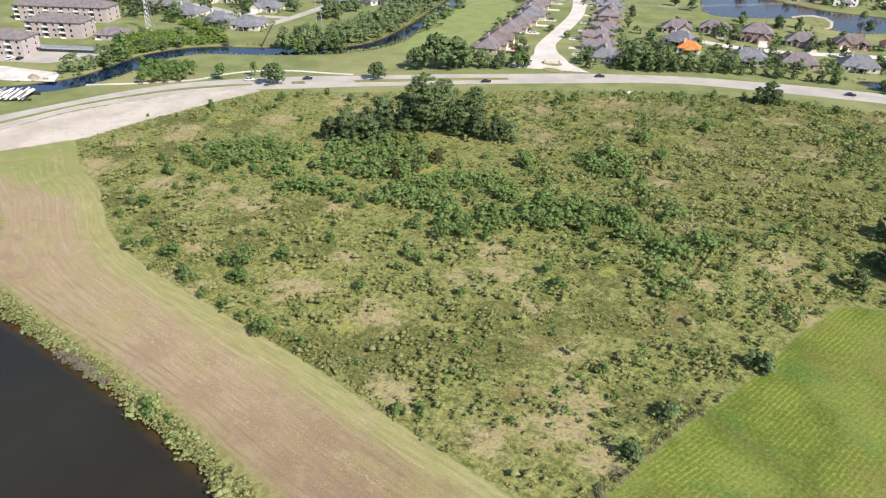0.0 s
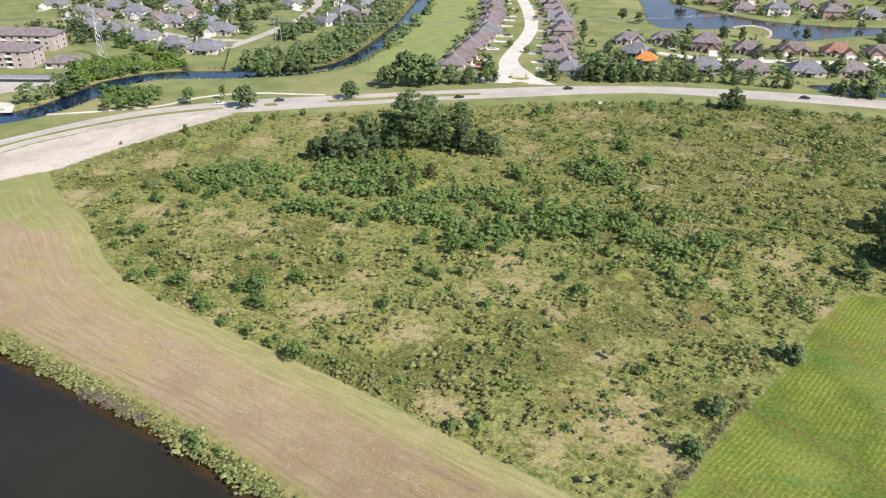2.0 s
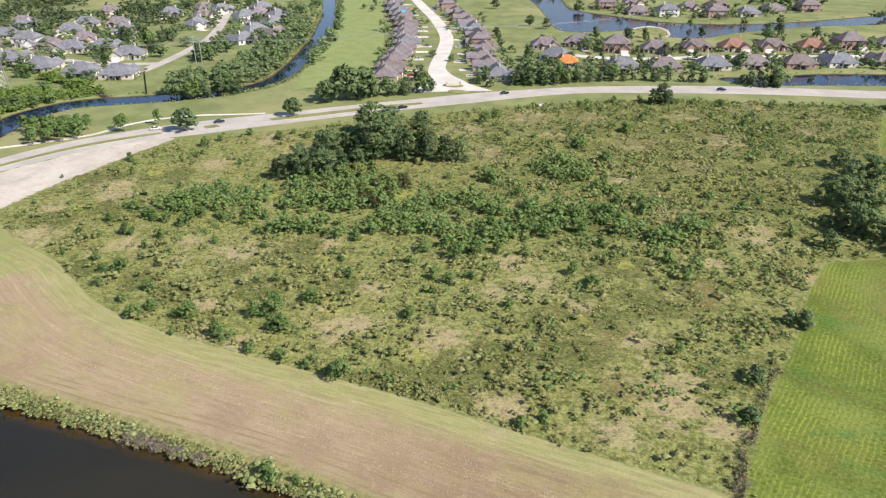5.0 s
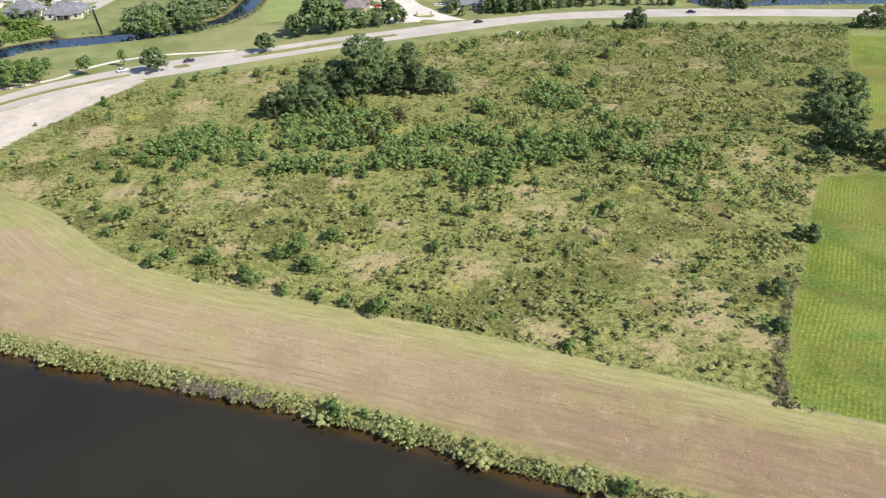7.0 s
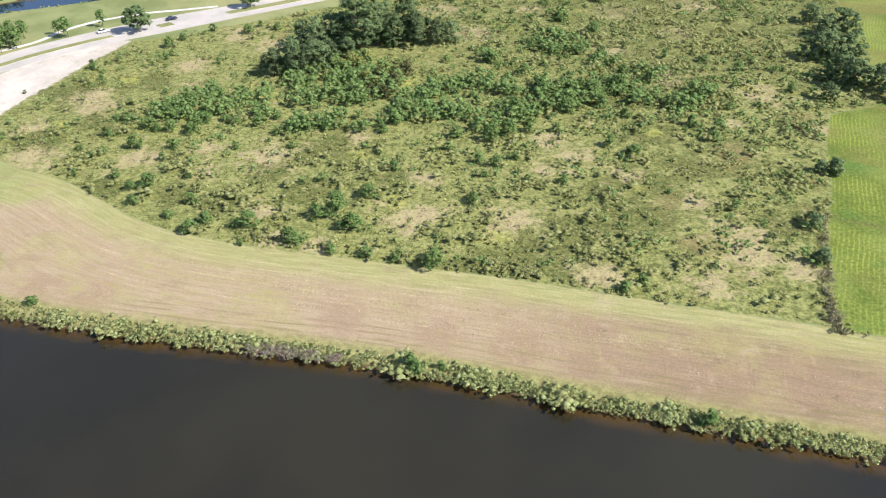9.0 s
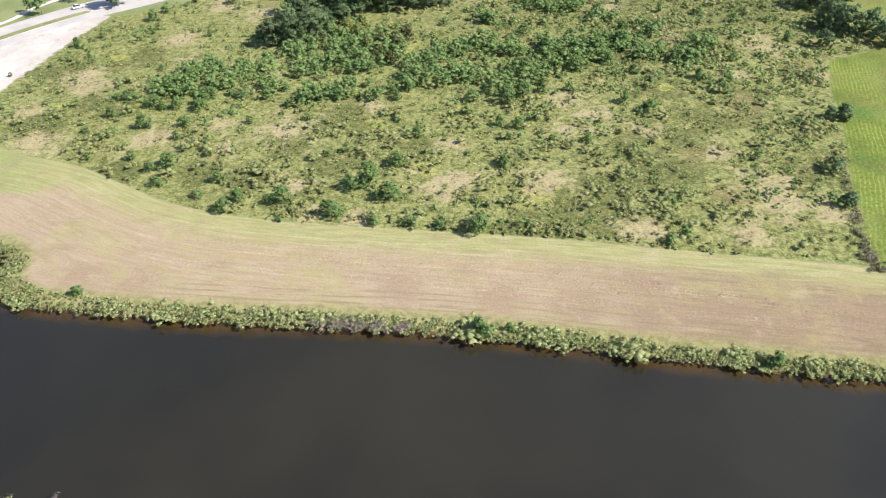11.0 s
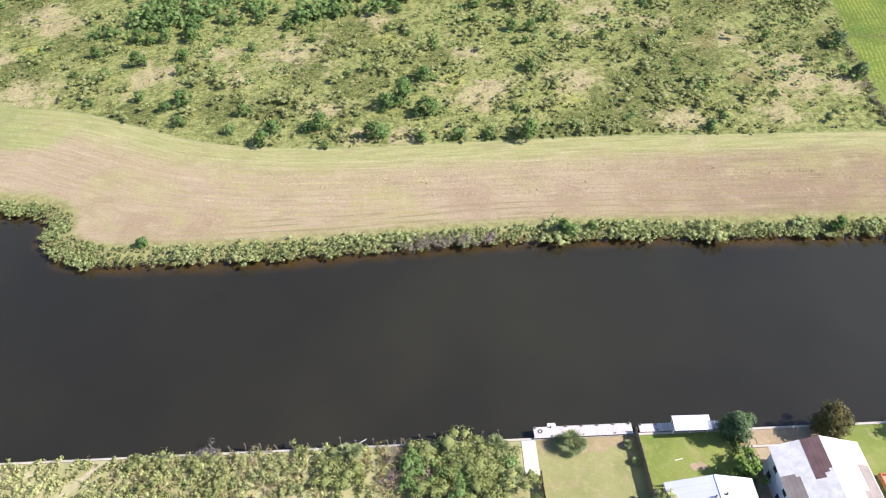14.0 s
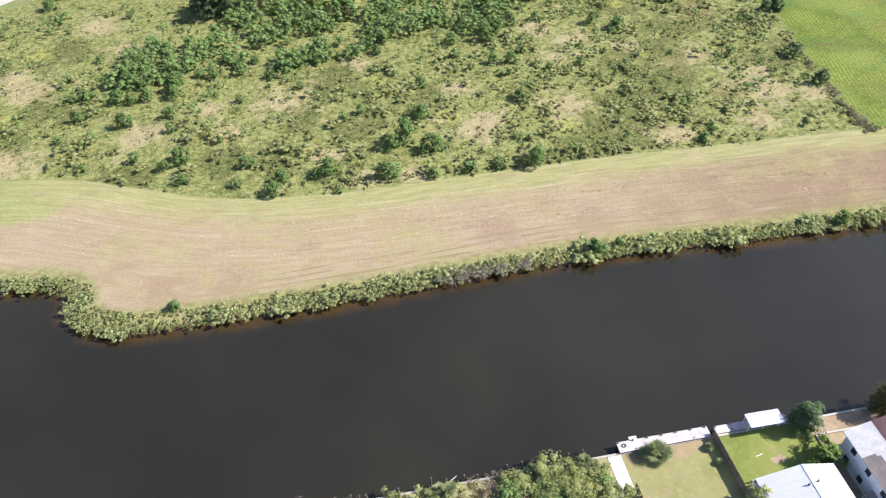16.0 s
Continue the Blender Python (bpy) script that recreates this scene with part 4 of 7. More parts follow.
def thin_out(places, gap):
    """Keeps the places that stand at least gap metres apart."""
    kept, cells = [], {}
    for x, y in places:
        i, j = int(x // gap), int(y // gap)
        near = [q for a in (-1, 0, 1) for b in (-1, 0, 1) for q in cells.get((i + a, j + b), ())]
        if all((x - qx) ** 2 + (y - qy) ** 2 > gap * gap for qx, qy in near):
            cells.setdefault((i, j), []).append((x, y))
            kept.append((x, y))
    return np.array(kept)


# the wood in the field, the oaks beside the sown field
GROVE = [(-56, 131, 0.85), (-50, 134, 1.15), (-42, 136, 1.0), (-48, 143, 1.2), (-58, 139, 0.7), (-39, 145, 0.85), (-47, 153, 1.05), (-41, 159, 1.2), (-54, 160, 0.9), (-34, 149, 0.7), (-20, 165, 0.9), (-12, 167, 1.3), (-4, 168, 1.0), (1, 170, 0.75), (-15, 173, 1.0), (-25, 171, 0.9), (-38, 166, 0.9), (-49, 169, 0.75), (-8, 175, 0.8)]
grove_kinds = [make_tree("tree", 10 + i, 12.5, 5.6, 90, 4200, 0.31, DARK_LEAF if i == 0 else OAK_LEAF, 0.0, 0.24, label="dense dark green broadleaf tree in the field's wood", group="trees of the field's wood") for i in range(3)]
plant_out(grove_kinds, GROVE, 4)
plant_out([grove_kinds[0]], [GROVE[0], (72, 281, 1.1), (68, 279, 0.8), (75, 284, 0.7)], 14)
tall_kind = make_tree("tree", 21, 24, 8.2, 150, 7600, 0.34, OAK_LEAF, 0.10, 0.3, label="tallest dark green tree of the field's wood", group="trees of the field's wood")
plant_out([tall_kind], [(-31, 157, 1.12), (-27, 165, 0.85), (-16, 171, 0.75)], 5)
OAKS = [(149, 194, 1.1), (142, 189, 0.9), (136, 166, 1.0), (144, 168, 1.15), (134, 147, 1.1), (138, 142, 1.2), (145, 139, 1.1), (127, 130, 0.7), (147, 132, 0.9), (188, 306, 1.0), (181, 303, 0.8), (142, 208, 0.7), (197, 313, 1.1)]
oak_kinds = [make_tree("oak", 30 + i, 9.8, 7.8, 110, 6600, 0.32, OAK_LEAF, 0.0, 0.3, label="broad very dark green oak beside the field", group="oaks round the field") for i in range(2)]
plant_out(oak_kinds, OAKS, 6)

# saplings and bushes that stand out one by one: place and half width
BUSHES_WEST = [(-135, 107, 0.9), (-125, 114, 1.2), (-123, 130, 2.3), (-116, 122, 1.3), (-106, 155, 2.7), (-104, 136, 1.1), (-104, 163, 2.2), (-101, 142, 1.4), (-98, 134, 1.1), (-96, 174, 2.0), (-95, 103, 1.7), (-94, 71, 1.4), (-93, 91, 1.6), (-90, 80, 2.1), (-89, 91, 2.5), (-88, 67, 1.3), (-87, 57, 1.3), (-87, 112, 1.5), (-86, 70, 1.8), (-81, 172, 2.9), (-80, 140, 1.6), (-80, 87, 2.8), (-79, 181, 1.8), (-78, 95, 2.9), (-78, 74, 2.7), (-78, 101, 2.6), (-77, 85, 2.1), (-75, 106, 2.8), (-75, 57, 1.9), (-73, 86, 2.6), (-71, 178, 2.2), (-68, 52, 2.1)]
BUSHES_MEADOW = [(-68, 112, 2.4), (-67, 75, 2.2), (-67, 68, 1.6), (-66, 85, 2.6), (-66, 88, 2.8), (-65, 93, 2.7), (-64, 45, 1.9), (-64, 54, 3.1), (-61, 114, 2.2), (-59, 94, 2.0), (-55, 92, 2.4), (-55, 59, 1.4), (-52, 40, 1.7), (-49, 47, 1.9), (-49, 77, 1.7), (-48, 92, 2.4), (-44, 35, 2.5), (-42, 39, 2.5), (-41, 82, 1.0), (-40, 87, 1.8), (-34, 38, 1.8), (-33, 92, 2.7), (-33, 79, 1.3), (-31, 39, 3.3), (-30, 31, 1.2), (-27, 93, 2.3), (-24, 60, 1.5), (-20, 93, 1.2), (-19, 62, 1.7), (-18, 33, 3.3), (-15, 44, 2.8), (-11, 46, 4.0)]
BUSHES_MIDDLE = [(-9, 92, 2.3), (-8, 30, 1.7), (-7, 78, 1.1), (-6, 98, 2.3), (-6, 40, 3.5), (-5, 55, 2.9), (-4, 224, 3.9), (-1, 233, 2.9), (-1, 70, 2.2), (0, 30, 1.8), (7, 29, 1.6), (10, 198, 1.7), (12, 83, 1.8), (13, 91, 2.5), (16, 28, 3.0), (18, 151, 3.3), (19, 134, 1.9), (21, 76, 2.2), (22, 55, 2.4), (23, 90, 3.3), (23, 69, 1.6), (26, 75, 2.2), (28, 94, 3.0), (28, 113, 3.0), (28, 124, 2.6), (29, 109, 3.2), (30, 142, 2.4), (31, 80, 2.0), (32, 166, 1.9), (34, 97, 2.3), (34, 264, 2.2), (35, 223, 2.0)]
BUSHES_CENTRE = [(35, 68, 1.6), (36, 270, 1.9), (37, 125, 3.3), (37, 130, 3.0), (40, 176, 1.9), (41, 161, 2.0), (42, 199, 3.0), (42, 98, 1.8), (44, 68, 1.8), (45, 112, 3.5), (46, 130, 2.6), (48, 162, 2.4), (49, 276, 2.2), (51, 60, 1.1), (53, 124, 4.4), (55, 184, 3.9), (56, 117, 2.7), (57, 90, 2.4), (57, 161, 2.6), (59, 228, 3.2), (61, 282, 2.2), (62, 131, 3.7), (63, 110, 2.2), (63, 85, 3.0), (64, 144, 2.8), (65, 247, 2.5), (65, 121, 2.3), (66, 171, 1.8), (71, 66, 1.1)]
BUSHES_EAST = [(77, 35, 1.0), (80, 162, 2.1), (82, 106, 2.4), (84, 123, 2.0), (86, 60, 1.9), (87, 97, 2.4), (90, 46, 1.0), (92, 221, 1.8), (93, 159, 2.3), (95, 261, 2.3), (95, 119, 1.9), (100, 285, 3.0), (104, 153, 2.6), (109, 254, 2.7), (117, 135, 2.3), (124, 203, 2.1), (124, 292, 2.9), (81, 239, 2.0), (87, 283, 1.8), (137, 274, 2.0), (121, 257, 1.8), (135, 237, 2.2)]
small_kinds = [make_tree("bush", 50 + i, 2.5, 1.6, 30, 620, 0.17, SAPLING_LEAF, 0.0, 0.06, label="leafy mid-green bush in the rough field", category="bush", group="bushes of the rough field") for i in range(3)]
young_kinds = [make_tree("bush", 55 + i, 4.2, 2.7, 42, 1150, 0.21, SAPLING_LEAF, 0.0, 0.09, label="bushy young green tree in the rough field", category="bush", group="bushes of the rough field") for i in range(3)]
bush_turn, first = random.Random(9), {}
for x, y, r in BUSHES_WEST + BUSHES_MEADOW + BUSHES_MIDDLE + BUSHES_CENTRE + BUSHES_EAST:
    kinds, unit = (small_kinds, 1.6) if r < 2.1 else (young_kinds, 2.7)
    kind, k = kinds[bush_turn.randrange(3)], r / unit
    m = pose(x, y, 0, 0, 0, bush_turn.uniform(0, 360)) @ Matrix.Diagonal((k * bush_turn.uniform(0.9, 1.12), k * bush_turn.uniform(0.9, 1.12), k * bush_turn.uniform(0.8, 1.15), 1))
    if kind.name in first:
        copy_thing(kind, m)
    else:
        first[kind.name] = m
for kind in small_kinds + young_kinds:
    kind.matrix_basis = first[kind.name]
dark_kinds = [make_tree("bush", 60 + i, 3.4, 2.3, 26, 1100, 0.26, OAK_LEAF, 0.0, 0.1, label="rounded blackish-green bush at the edge of the sown field", category="bush", group="dark bushes by the sown field") for i in range(2)]
plant_out(dark_kinds, [(100, 39.5, 1.15), (102.3, 54, 1.15), (115, 81, 1.15), (111.5, 81.5, 0.9)], 12)
pair_kind = make_tree("bush", 64, 2.6, 1.8, 12, 700, 0.24, SAPLING_LEAF, 0.02, 0.06, label="compact green bush beside the hay meadow", category="bush", group="bushes of the rough field")
plant_out([pair_kind], [(56.7, 24.4, 1.0), (61.2, 27.4, 1.0), (17, -3.6, 1.35), (68.5, -10.6, 1.2), (-65.8, 5.4, 0.8), (22.3, -2.8, 0.7)], 13)

rng = np.random.default_rng(77)
BELT = [(-36, 133, 8), (-25, 134, 6), (-46, 127, 7), (-76, 96, 9), (-73, 110, 8), (-68, 100, 9), (-58, 107, 6), (-50, 110, 8), (-44, 113, 10), (-36, 113, 10), (-30, 118, 10), (-22, 115, 9), (-40, 124, 10), (-30, 128, 9), (-32, 92, 7), (-25, 95, 7), (-17, 97, 7), (-10, 99, 7), (-3, 105, 8), (4, 107, 9), (10, 107, 8), (-3, 116, 8), (2, 121, 7), (16, 116, 8), (15, 128, 7), (23, 100, 8), (29, 105, 7), (40, 122, 8), (51, 131, 8), (-48, 98, 6), (-15, 128, 6), (-14, 120, 6), (36, 112, 6), (-36, 139, 7), (-29, 146, 6), (-20, 135, 8), (-19, 125, 7), (-43, 126, 7), (44, 117, 8), (50, 120, 7), (51, 130, 9), (60, 131, 8), (35, 134, 6), (8, 126, 6), (6, 149, 6), (17, 154, 6), (32, 169, 6), (48, 167, 6), (40, 163, 6), (40, 178, 6), (41, 202, 6), (14, 131, 6), (25, 125, 6), (32, 106, 6), (70, 124, 7), (80, 118, 7), (72, 142, 6), (88, 130, 6), (58, 155, 6), (90, 104, 5)]
SAGE_SPOTS = [(-25, 69, 6), (-15, 68, 6), (-16, 57, 6), (-3, 55, 7), (-42, 52, 6), (-33, 52, 6), (-28, 51, 6), (-42, 46, 6), (3, 68, 6), (9, 78, 6), (-1, 83, 5), (4, 60, 6), (19, 34, 6), (23, 32, 6), (18, 46, 6), (-24, 41, 5), (35, 31, 8), (41, 32, 8), (54, 34, 8), (37, 84, 6), (59, 102, 8), (68, 86, 6), (76, 95, 8), (85, 96, 8), (84, 81, 7), (87, 63, 7), (99, 80, 9), (100, 73, 8), (98, 65, 8), (-62, 62, 6), (28, 86, 6), (-50, 52, 5)]
SAGE_DRIFTS = [(105, 77, 6), (99, 99, 7), (101, 61, 6), (96, 124, 8), (116, 113, 6), (88, 155, 9), (78, 146, 9), (76, 75, 6), (57, 64, 6), (63, 45, 7), (73, 37, 6), (51, 116, 7), (50, 41, 6), (25, 47, 6), (35, 62, 7), (55, 56, 6), (-8, 68, 6), (-116, 75, 9), (-89, 63, 7), (8, 37, 6), (44, 61, 6), (90, 130, 14), (60, 145, 12), (110, 180, 18), (80, 200, 18), (120, 245, 20), (50, 175, 12), (30, 150, 9)]
in_field = lambda x, y, m=0.8: inside(SCRUB, x, y) > m
open_ground = lambda x, y: 1 - 0.8 * np.maximum(spots(x, y, DRY_SPOTS + FAR_DRY_SPOTS), spots(x, y, OLIVE_SPOTS) * 0.75)
sage_here = lambda x, y: spots(x, y, SAGE_SPOTS + SAGE_DRIFTS)
belt_places = thin_out(scatter(rng, 24000, -110, 100, 80, 210, lambda x, y: in_field(x, y) * np.clip(spots(x, y, BELT) * 1.3 - 0.42, 0, 1) * np.clip(2.2 * waves(x, y, 0.28, 1) - 0.3, 0.05, 1)), 2.3)
stuff_of_plants("thicket", SAPLING_LEAF, belt_places, rng.uniform(2.6, 5.4, len(belt_places)), 81, 230, 0.175, 0.55, "thicket of mid-green young trees across the field", "thicket", 15, 0.12, 0.0, True, True)
lone_places = scatter(rng, 6600, -125, 170, 25, 305, lambda x, y: in_field(x, y, 2) * open_ground(x, y) * np.where(x + 0.3 * y > 60, np.where(y > 135, 0.4, 0.85), 0.4) * (waves(x, y, 0.11, 2) > 0.38))
stuff_of_plants("scattered_bushes", SAPLING_LEAF, lone_places, 0.8 + 2.2 * rng.random(len(lone_places)) ** 1.6, 82, 56, 0.2, 0.85, "scattered green bushes over the rough field", "shrubs", 7, 0.2, 0.0, True, True)
far_spread = lambda x, y: in_field(x, y, 1.5) * (1 - 0.6 * spots(x, y, FAR_DRY_SPOTS)) * np.clip((y + 0.6 * x - 130) / 45, 0, 1) * (spots(x, y, [(-30, 155, 45)]) < 0.55)
far_green = scatter(rng, 6500, -60, 185, 100, 312, lambda x, y: 0.42 * far_spread(x, y) * np.clip(2.6 * waves(x, y, 0.10, 4) - 0.75, 0.06, 1) * np.clip(0.7 + (y - 190) / 90, 0.7, 1.9))
stuff_of_plants("far_bushes", SAPLING_LEAF, far_green, 0.8 + 2.4 * rng.random(len(far_green)) ** 1.8, 99, 44, 0.3, 0.75, "dark green bushes spread over the field's far side", "shrubs", 6, 0.2, 0.0, True, True)
far_pale = scatter(rng, 7500, -60, 185, 100, 312, lambda x, y: 0.34 * far_spread(x, y) * np.clip(2.8 * waves(x, y, 0.11, 7) - 0.9, 0.04, 1))
stuff_of_plants("far_sage", SAGE_LEAF, far_pale, 0.7 + 1.2 * rng.random(len(far_pale)), 100, 40, 0.24, 0.85, "grey-green bushes spread over the field's far side", "shrubs", 3, 0.3)
sage_places = scatter(rng, 24000, -125, 170, 20, 305, lambda x, y: in_field(x, y) * open_ground(x, y) * (0.11 + 0.95 * sage_here(x, y)) * np.clip(2.0 * waves(x, y, 0.33, 5) - 0.25, 0.12, 1.2))
sage_places = thin_out(sage_places, 1.15)
stuff_of_plants("sage_bushes", SAGE_LEAF, sage_places, 0.7 + 1.8 * rng.random(len(sage_places)) ** 2.0, 83, 58, 0.165, 0.86, "pale grey-green bushes in drifts over the field", "shrubs", 4)
edge_places = scatter(rng, 8000, -48, 100, 12, 60, lambda x, y: in_field(x, y, 0.3) * (inside(HAY, x, y) > -4.5) * np.clip(2.0 * waves(x, y, 0.5, 8) - 0.65, 0.04, 0.6) * np.where(x > 55, 0.25, 0.8))
stuff_of_plants("meadow_edge_brush", SAGE_LEAF, edge_places, rng.uniform(0.35, 1.0, len(edge_places)), 88, 44, 0.19, 0.95, "grey-green brush along the hay meadow's edge", "shrubs", 3)
low_places = scatter(rng, 17000, -134, 175, 16, 308, lambda x, y: in_field(x, y, 0.3) * (0.25 + 0.75 * (1 - spots(x, y, DRY_SPOTS + FAR_DRY_SPOTS))) * np.clip(1.5 * waves(x, y, 0.13, 9) - 0.35, 0.05, 0.8))
stuff_of_plants("low_brush", LOW_LEAF, low_places, rng.uniform(0.18, 0.55, len(low_places)), 84, 7, 0.27, 1.1, "low olive-green weeds and brush over the field", "weeds", 3, 0.35, 0.0, False)
tuft_places = scatter(rng, 22000, -134, 175, 16, 308, lambda x, y: in_field(x, y, 0.3) * (0.12 + 0.8 * spots(x, y, DRY_SPOTS + FAR_DRY_SPOTS)))
stuff_of_plants("dry_tufts", STRAW_LEAF, tuft_places, rng.uniform(0.2, 0.5, len(tuft_places)), 85, 6, 0.28, 1.2, "straw-coloured dry grass tufts in the field", "grass", 2, 0.4, 0.2, False)
dark_places = scatter(rng, 9000, -125, 150, 20, 220, lambda x, y: in_field(x, y, 0.5) * np.clip(spots(x, y, OLIVE_SPOTS) * 0.9 - 0.15, 0, 1) * 0.55)
stuff_of_plants("dark_weeds", SAPLING_LEAF, dark_places, rng.uniform(0.2, 0.55, len(dark_places)), 89, 16, 0.2, 1.2, "dark green knee-high weeds in the field", "weeds", 3, 0.2, 0.0, False)
wood_front = [(-13, 132, 1.0), (-10, 136, 1.1), (-12, 125, 0.95), (-18, 130, 0.9), (-19, 119, 0.8), (-14, 117, 0.8)]
dusky_kinds = [make_tree("tree", 70 + i, 5.2, 3.2, 44, 1500, 0.22, DUSK_LEAF, 0.0, 0.12, label="low dusky olive-brown tree before the field's wood", group="trees of the field's wood") for i in range(2)]
plant_out(dusky_kinds, wood_front, 15)
pale_kind = make_tree("tree", 72, 6.0, 3.0, 44, 1500, 0.22, LOW_LEAF, 0.0, 0.12, label="yellow-green young tree before the field's wood", group="trees of the field's wood")
plant_out([pale_kind], [(-31, 142, 1.0), (-27, 139, 0.9), (-33, 138, 0.8), (-22, 128, 0.8), (-18, 125, 0.7), (-26, 147, 0.8)], 16)
hay_rng = np.random.default_rng(95)
edge_line = np.array(even(HAY_EDGE, 900))
edge_way = np.gradient(edge_line, axis=0)
edge_way /= np.hypot(*edge_way.T)[:, None]
inward = np.stack([edge_way[:, 1], -edge_way[:, 0]], 1)
hay_bits = []
for reach, x0, x1, keep in ((9.6, -52, 40, 0.6), (11.6, -45, 62, 0.8), (13.4, -30, 75, 0.8), (15.2, -20, 92, 0.5), (17.4, -46, 30, 0.6), (19.6, 20, 110, 0.45)):
    for p, q in zip(edge_line, inward):
        if x0 < p[0] < x1:
            for _ in range(2):
                if hay_rng.random() < keep * (0.25 + waves(p[0], p[1], 0.21, reach)):
                    hay_bits.append(p + q * (reach + hay_rng.normal() * 0.2) + hay_rng.normal(size=2) * 0.3)
stuff_of_plants("cut_hay", HAY_BLADE, hay_bits, hay_rng.uniform(0.02, 0.06, len(hay_bits)), 98, 8, 0.095, 4.5, "pale cut hay lying in rows on the meadow", "hay", 2, 0.7, 0.0, False)
bank_width = lambda x: np.interp(x, [-110, -90, -80, -70, -55, 0, 90], [2.2, 2.6, 4.8, 4.4, 3.5, 2.9, 3.2])
bank_places = scatter(rng, 36000, -140, 128, -30, 40, lambda x, y: ((-inside(CANAL_EDGE, x, y) > -0.5 - 1.1 * waves(x, y, 0.9, 3)) & (-inside(CANAL_EDGE, x, y) < bank_width(x)) & (y > wall_y(x) + 25)) * 1.0)
bank_tall = 0.8 * (0.32 + 1.25 * waves(bank_places[:, 0], bank_places[:, 1], 0.6, 4) ** 2.2) * rng.uniform(0.5, 1.45, len(bank_places)) * np.where(bank_places[:, 0] < -55, 0.75, 1.0)
pale = rng.random(len(bank_places)) < 0.05 + 0.5 * waves(bank_places[:, 0], bank_places[:, 1], 0.3, 6)
stuff_of_plants("bank_growth", BANK_LEAF, bank_places[~pale], bank_tall[~pale], 86, 44, 0.17, 1.25, "bright green reeds and bushes along the canal bank", "shrubs", 3, 0.4, 0.45)
stuff_of_plants("bank_sage", SAGE_LEAF, bank_places[pale], bank_tall[pale] * 1.15, 87, 50, 0.17, 1.0, "pale grey-green bushes along the canal bank", "shrubs", 3, 0.4)

DEAD_TWIG = plain("bleached_twigs", (0.33, 0.27, 0.23), 0.9)
dead_places = scatter(rng, 900, -16, 3, -5, 0, lambda x, y: (np.abs(inside(CANAL_EDGE, x, y) - 0.2) < 1.1) * np.clip(spots(x, y, [(-10, -2.8, 5), (-4, -3.2, 4), (2, -3.5, 3)]), 0, 1) * 0.3)
stuff_of_plants("bank_dead_brush", DEAD_TWIG, dead_places, rng.uniform(0.7, 1.5, len(dead_places)), 91, 60, 0.3, 0.8, "grey-brown leafless brush on the canal bank", "shrubs", 3, 0.3, 0.08, False)

border_places = scatter(rng, 900, 90, 104, 17, 36, lambda x, y: (np.abs(inside(CROP, x, y) + 1.2) < 1.5) * np.clip(2.4 * waves(x, y, 0.6, 11) - 0.7, 0, 0.8))
stuff_of_plants("border_dead_brush", DEAD_TWIG, border_places, rng.uniform(0.4, 1.0, len(border_places)), 92, 30, 0.22, 0.8, "grey-brown leafless brush beside the sown field", "shrubs", 3, 0.3, 0.1, False)

# trees beyond the avenue
kinds = dict(
    road=[make_tree("tree", 100, 7.5, 4.6, 46, 1100, 0.52, OAK_LEAF, 0.18, 0.22, label="round dark green tree beside the avenue", group="trees along the avenue")],
    slim=[make_tree("tree", 101, 9, 3.0, 30, 560, 0.5, SAPLING_LEAF, 0.25, 0.15, label="slim light green tree on the grass by the path", group="trees along the avenue")],
    hedge=[make_tree("tree", 102 + i, 7.5, 4.4, 30, 860, 0.45, OAK_LEAF if i else DARK_LEAF, 0.0, 0.2, label="dense green tree screening the houses", group="trees screening the houses") for i in range(2)],
    garden=[make_tree("tree", 105 + i, 7.6, 4.7, 30, 760, 0.44, (OAK_LEAF, DARK_LEAF, SAPLING_LEAF)[i], 0.08, 0.2, label="dark green garden tree among the houses", group="trees among the houses") for i in range(3)],
    wood=[make_tree("tree", 110 + i, 9.5, 5.4, 36, 1100, 0.50, (OAK_LEAF, SAPLING_LEAF, OAK_LEAF)[i], 0.0, 0.25, label="leafy green tree on the wooded bayou bank", group="trees along the bayou") for i in range(3)],
)
plant_out(kinds["road"], [(-92.5, 206, 1.12), (-126, 170, 1.2), (-88, 233, 1.3), (-81, 240, 2.1), (-74, 247, 1.8)], 20)
plant_out(kinds["slim"], [(-152, 161, 0.95), (-158, 164, 0.7), (-145, 175, 0.85), (-186, 145), (-185, 150), (-180, 149), (-178, 152), (-174, 153), (-172, 156), (-188, 154), (-181, 157), (-194, 148), (-176, 160), (-169, 158), (-190, 150), (-183, 153), (-178, 157), (-176, 134), (-172, 138), (-168, 142), (-165, 147), (-180, 138), (-175, 143), (-171, 147), (-184, 143), (-179, 145), (-174, 149), (-169, 152), (-187, 147), (-173, 141), (-177, 147), (-166, 151), (-182, 148)], 21, 0.7, 0.95)
HEDGE = [(-70, 252), (-63, 256), (-57, 258), (-52, 265), (-46, 270), (-74, 250), (-18, 288), (-26, 294), (-6, 297), (2, 298), (9, 301), (14, 305), (20, 309), (-1, 300), (15, 315), (25, 313), (31, 316), (37, 319), (43, 321), (49, 324), (54, 328), (60, 329), (67, 330), (73, 332), (80, 332), (86, 333), (92, 335), (117, 331), (123, 331), (130, 334), (112, 336), (148, 347), (4, 305), (23, 318)]
plant_out(kinds["hedge"], [(x, y, (0.75 + 0.08 * (i * 5 % 7)) * (0.88 if 17 < x < 100 else 1.0)) for i, (x, y) in enumerate(HEDGE)], 22)
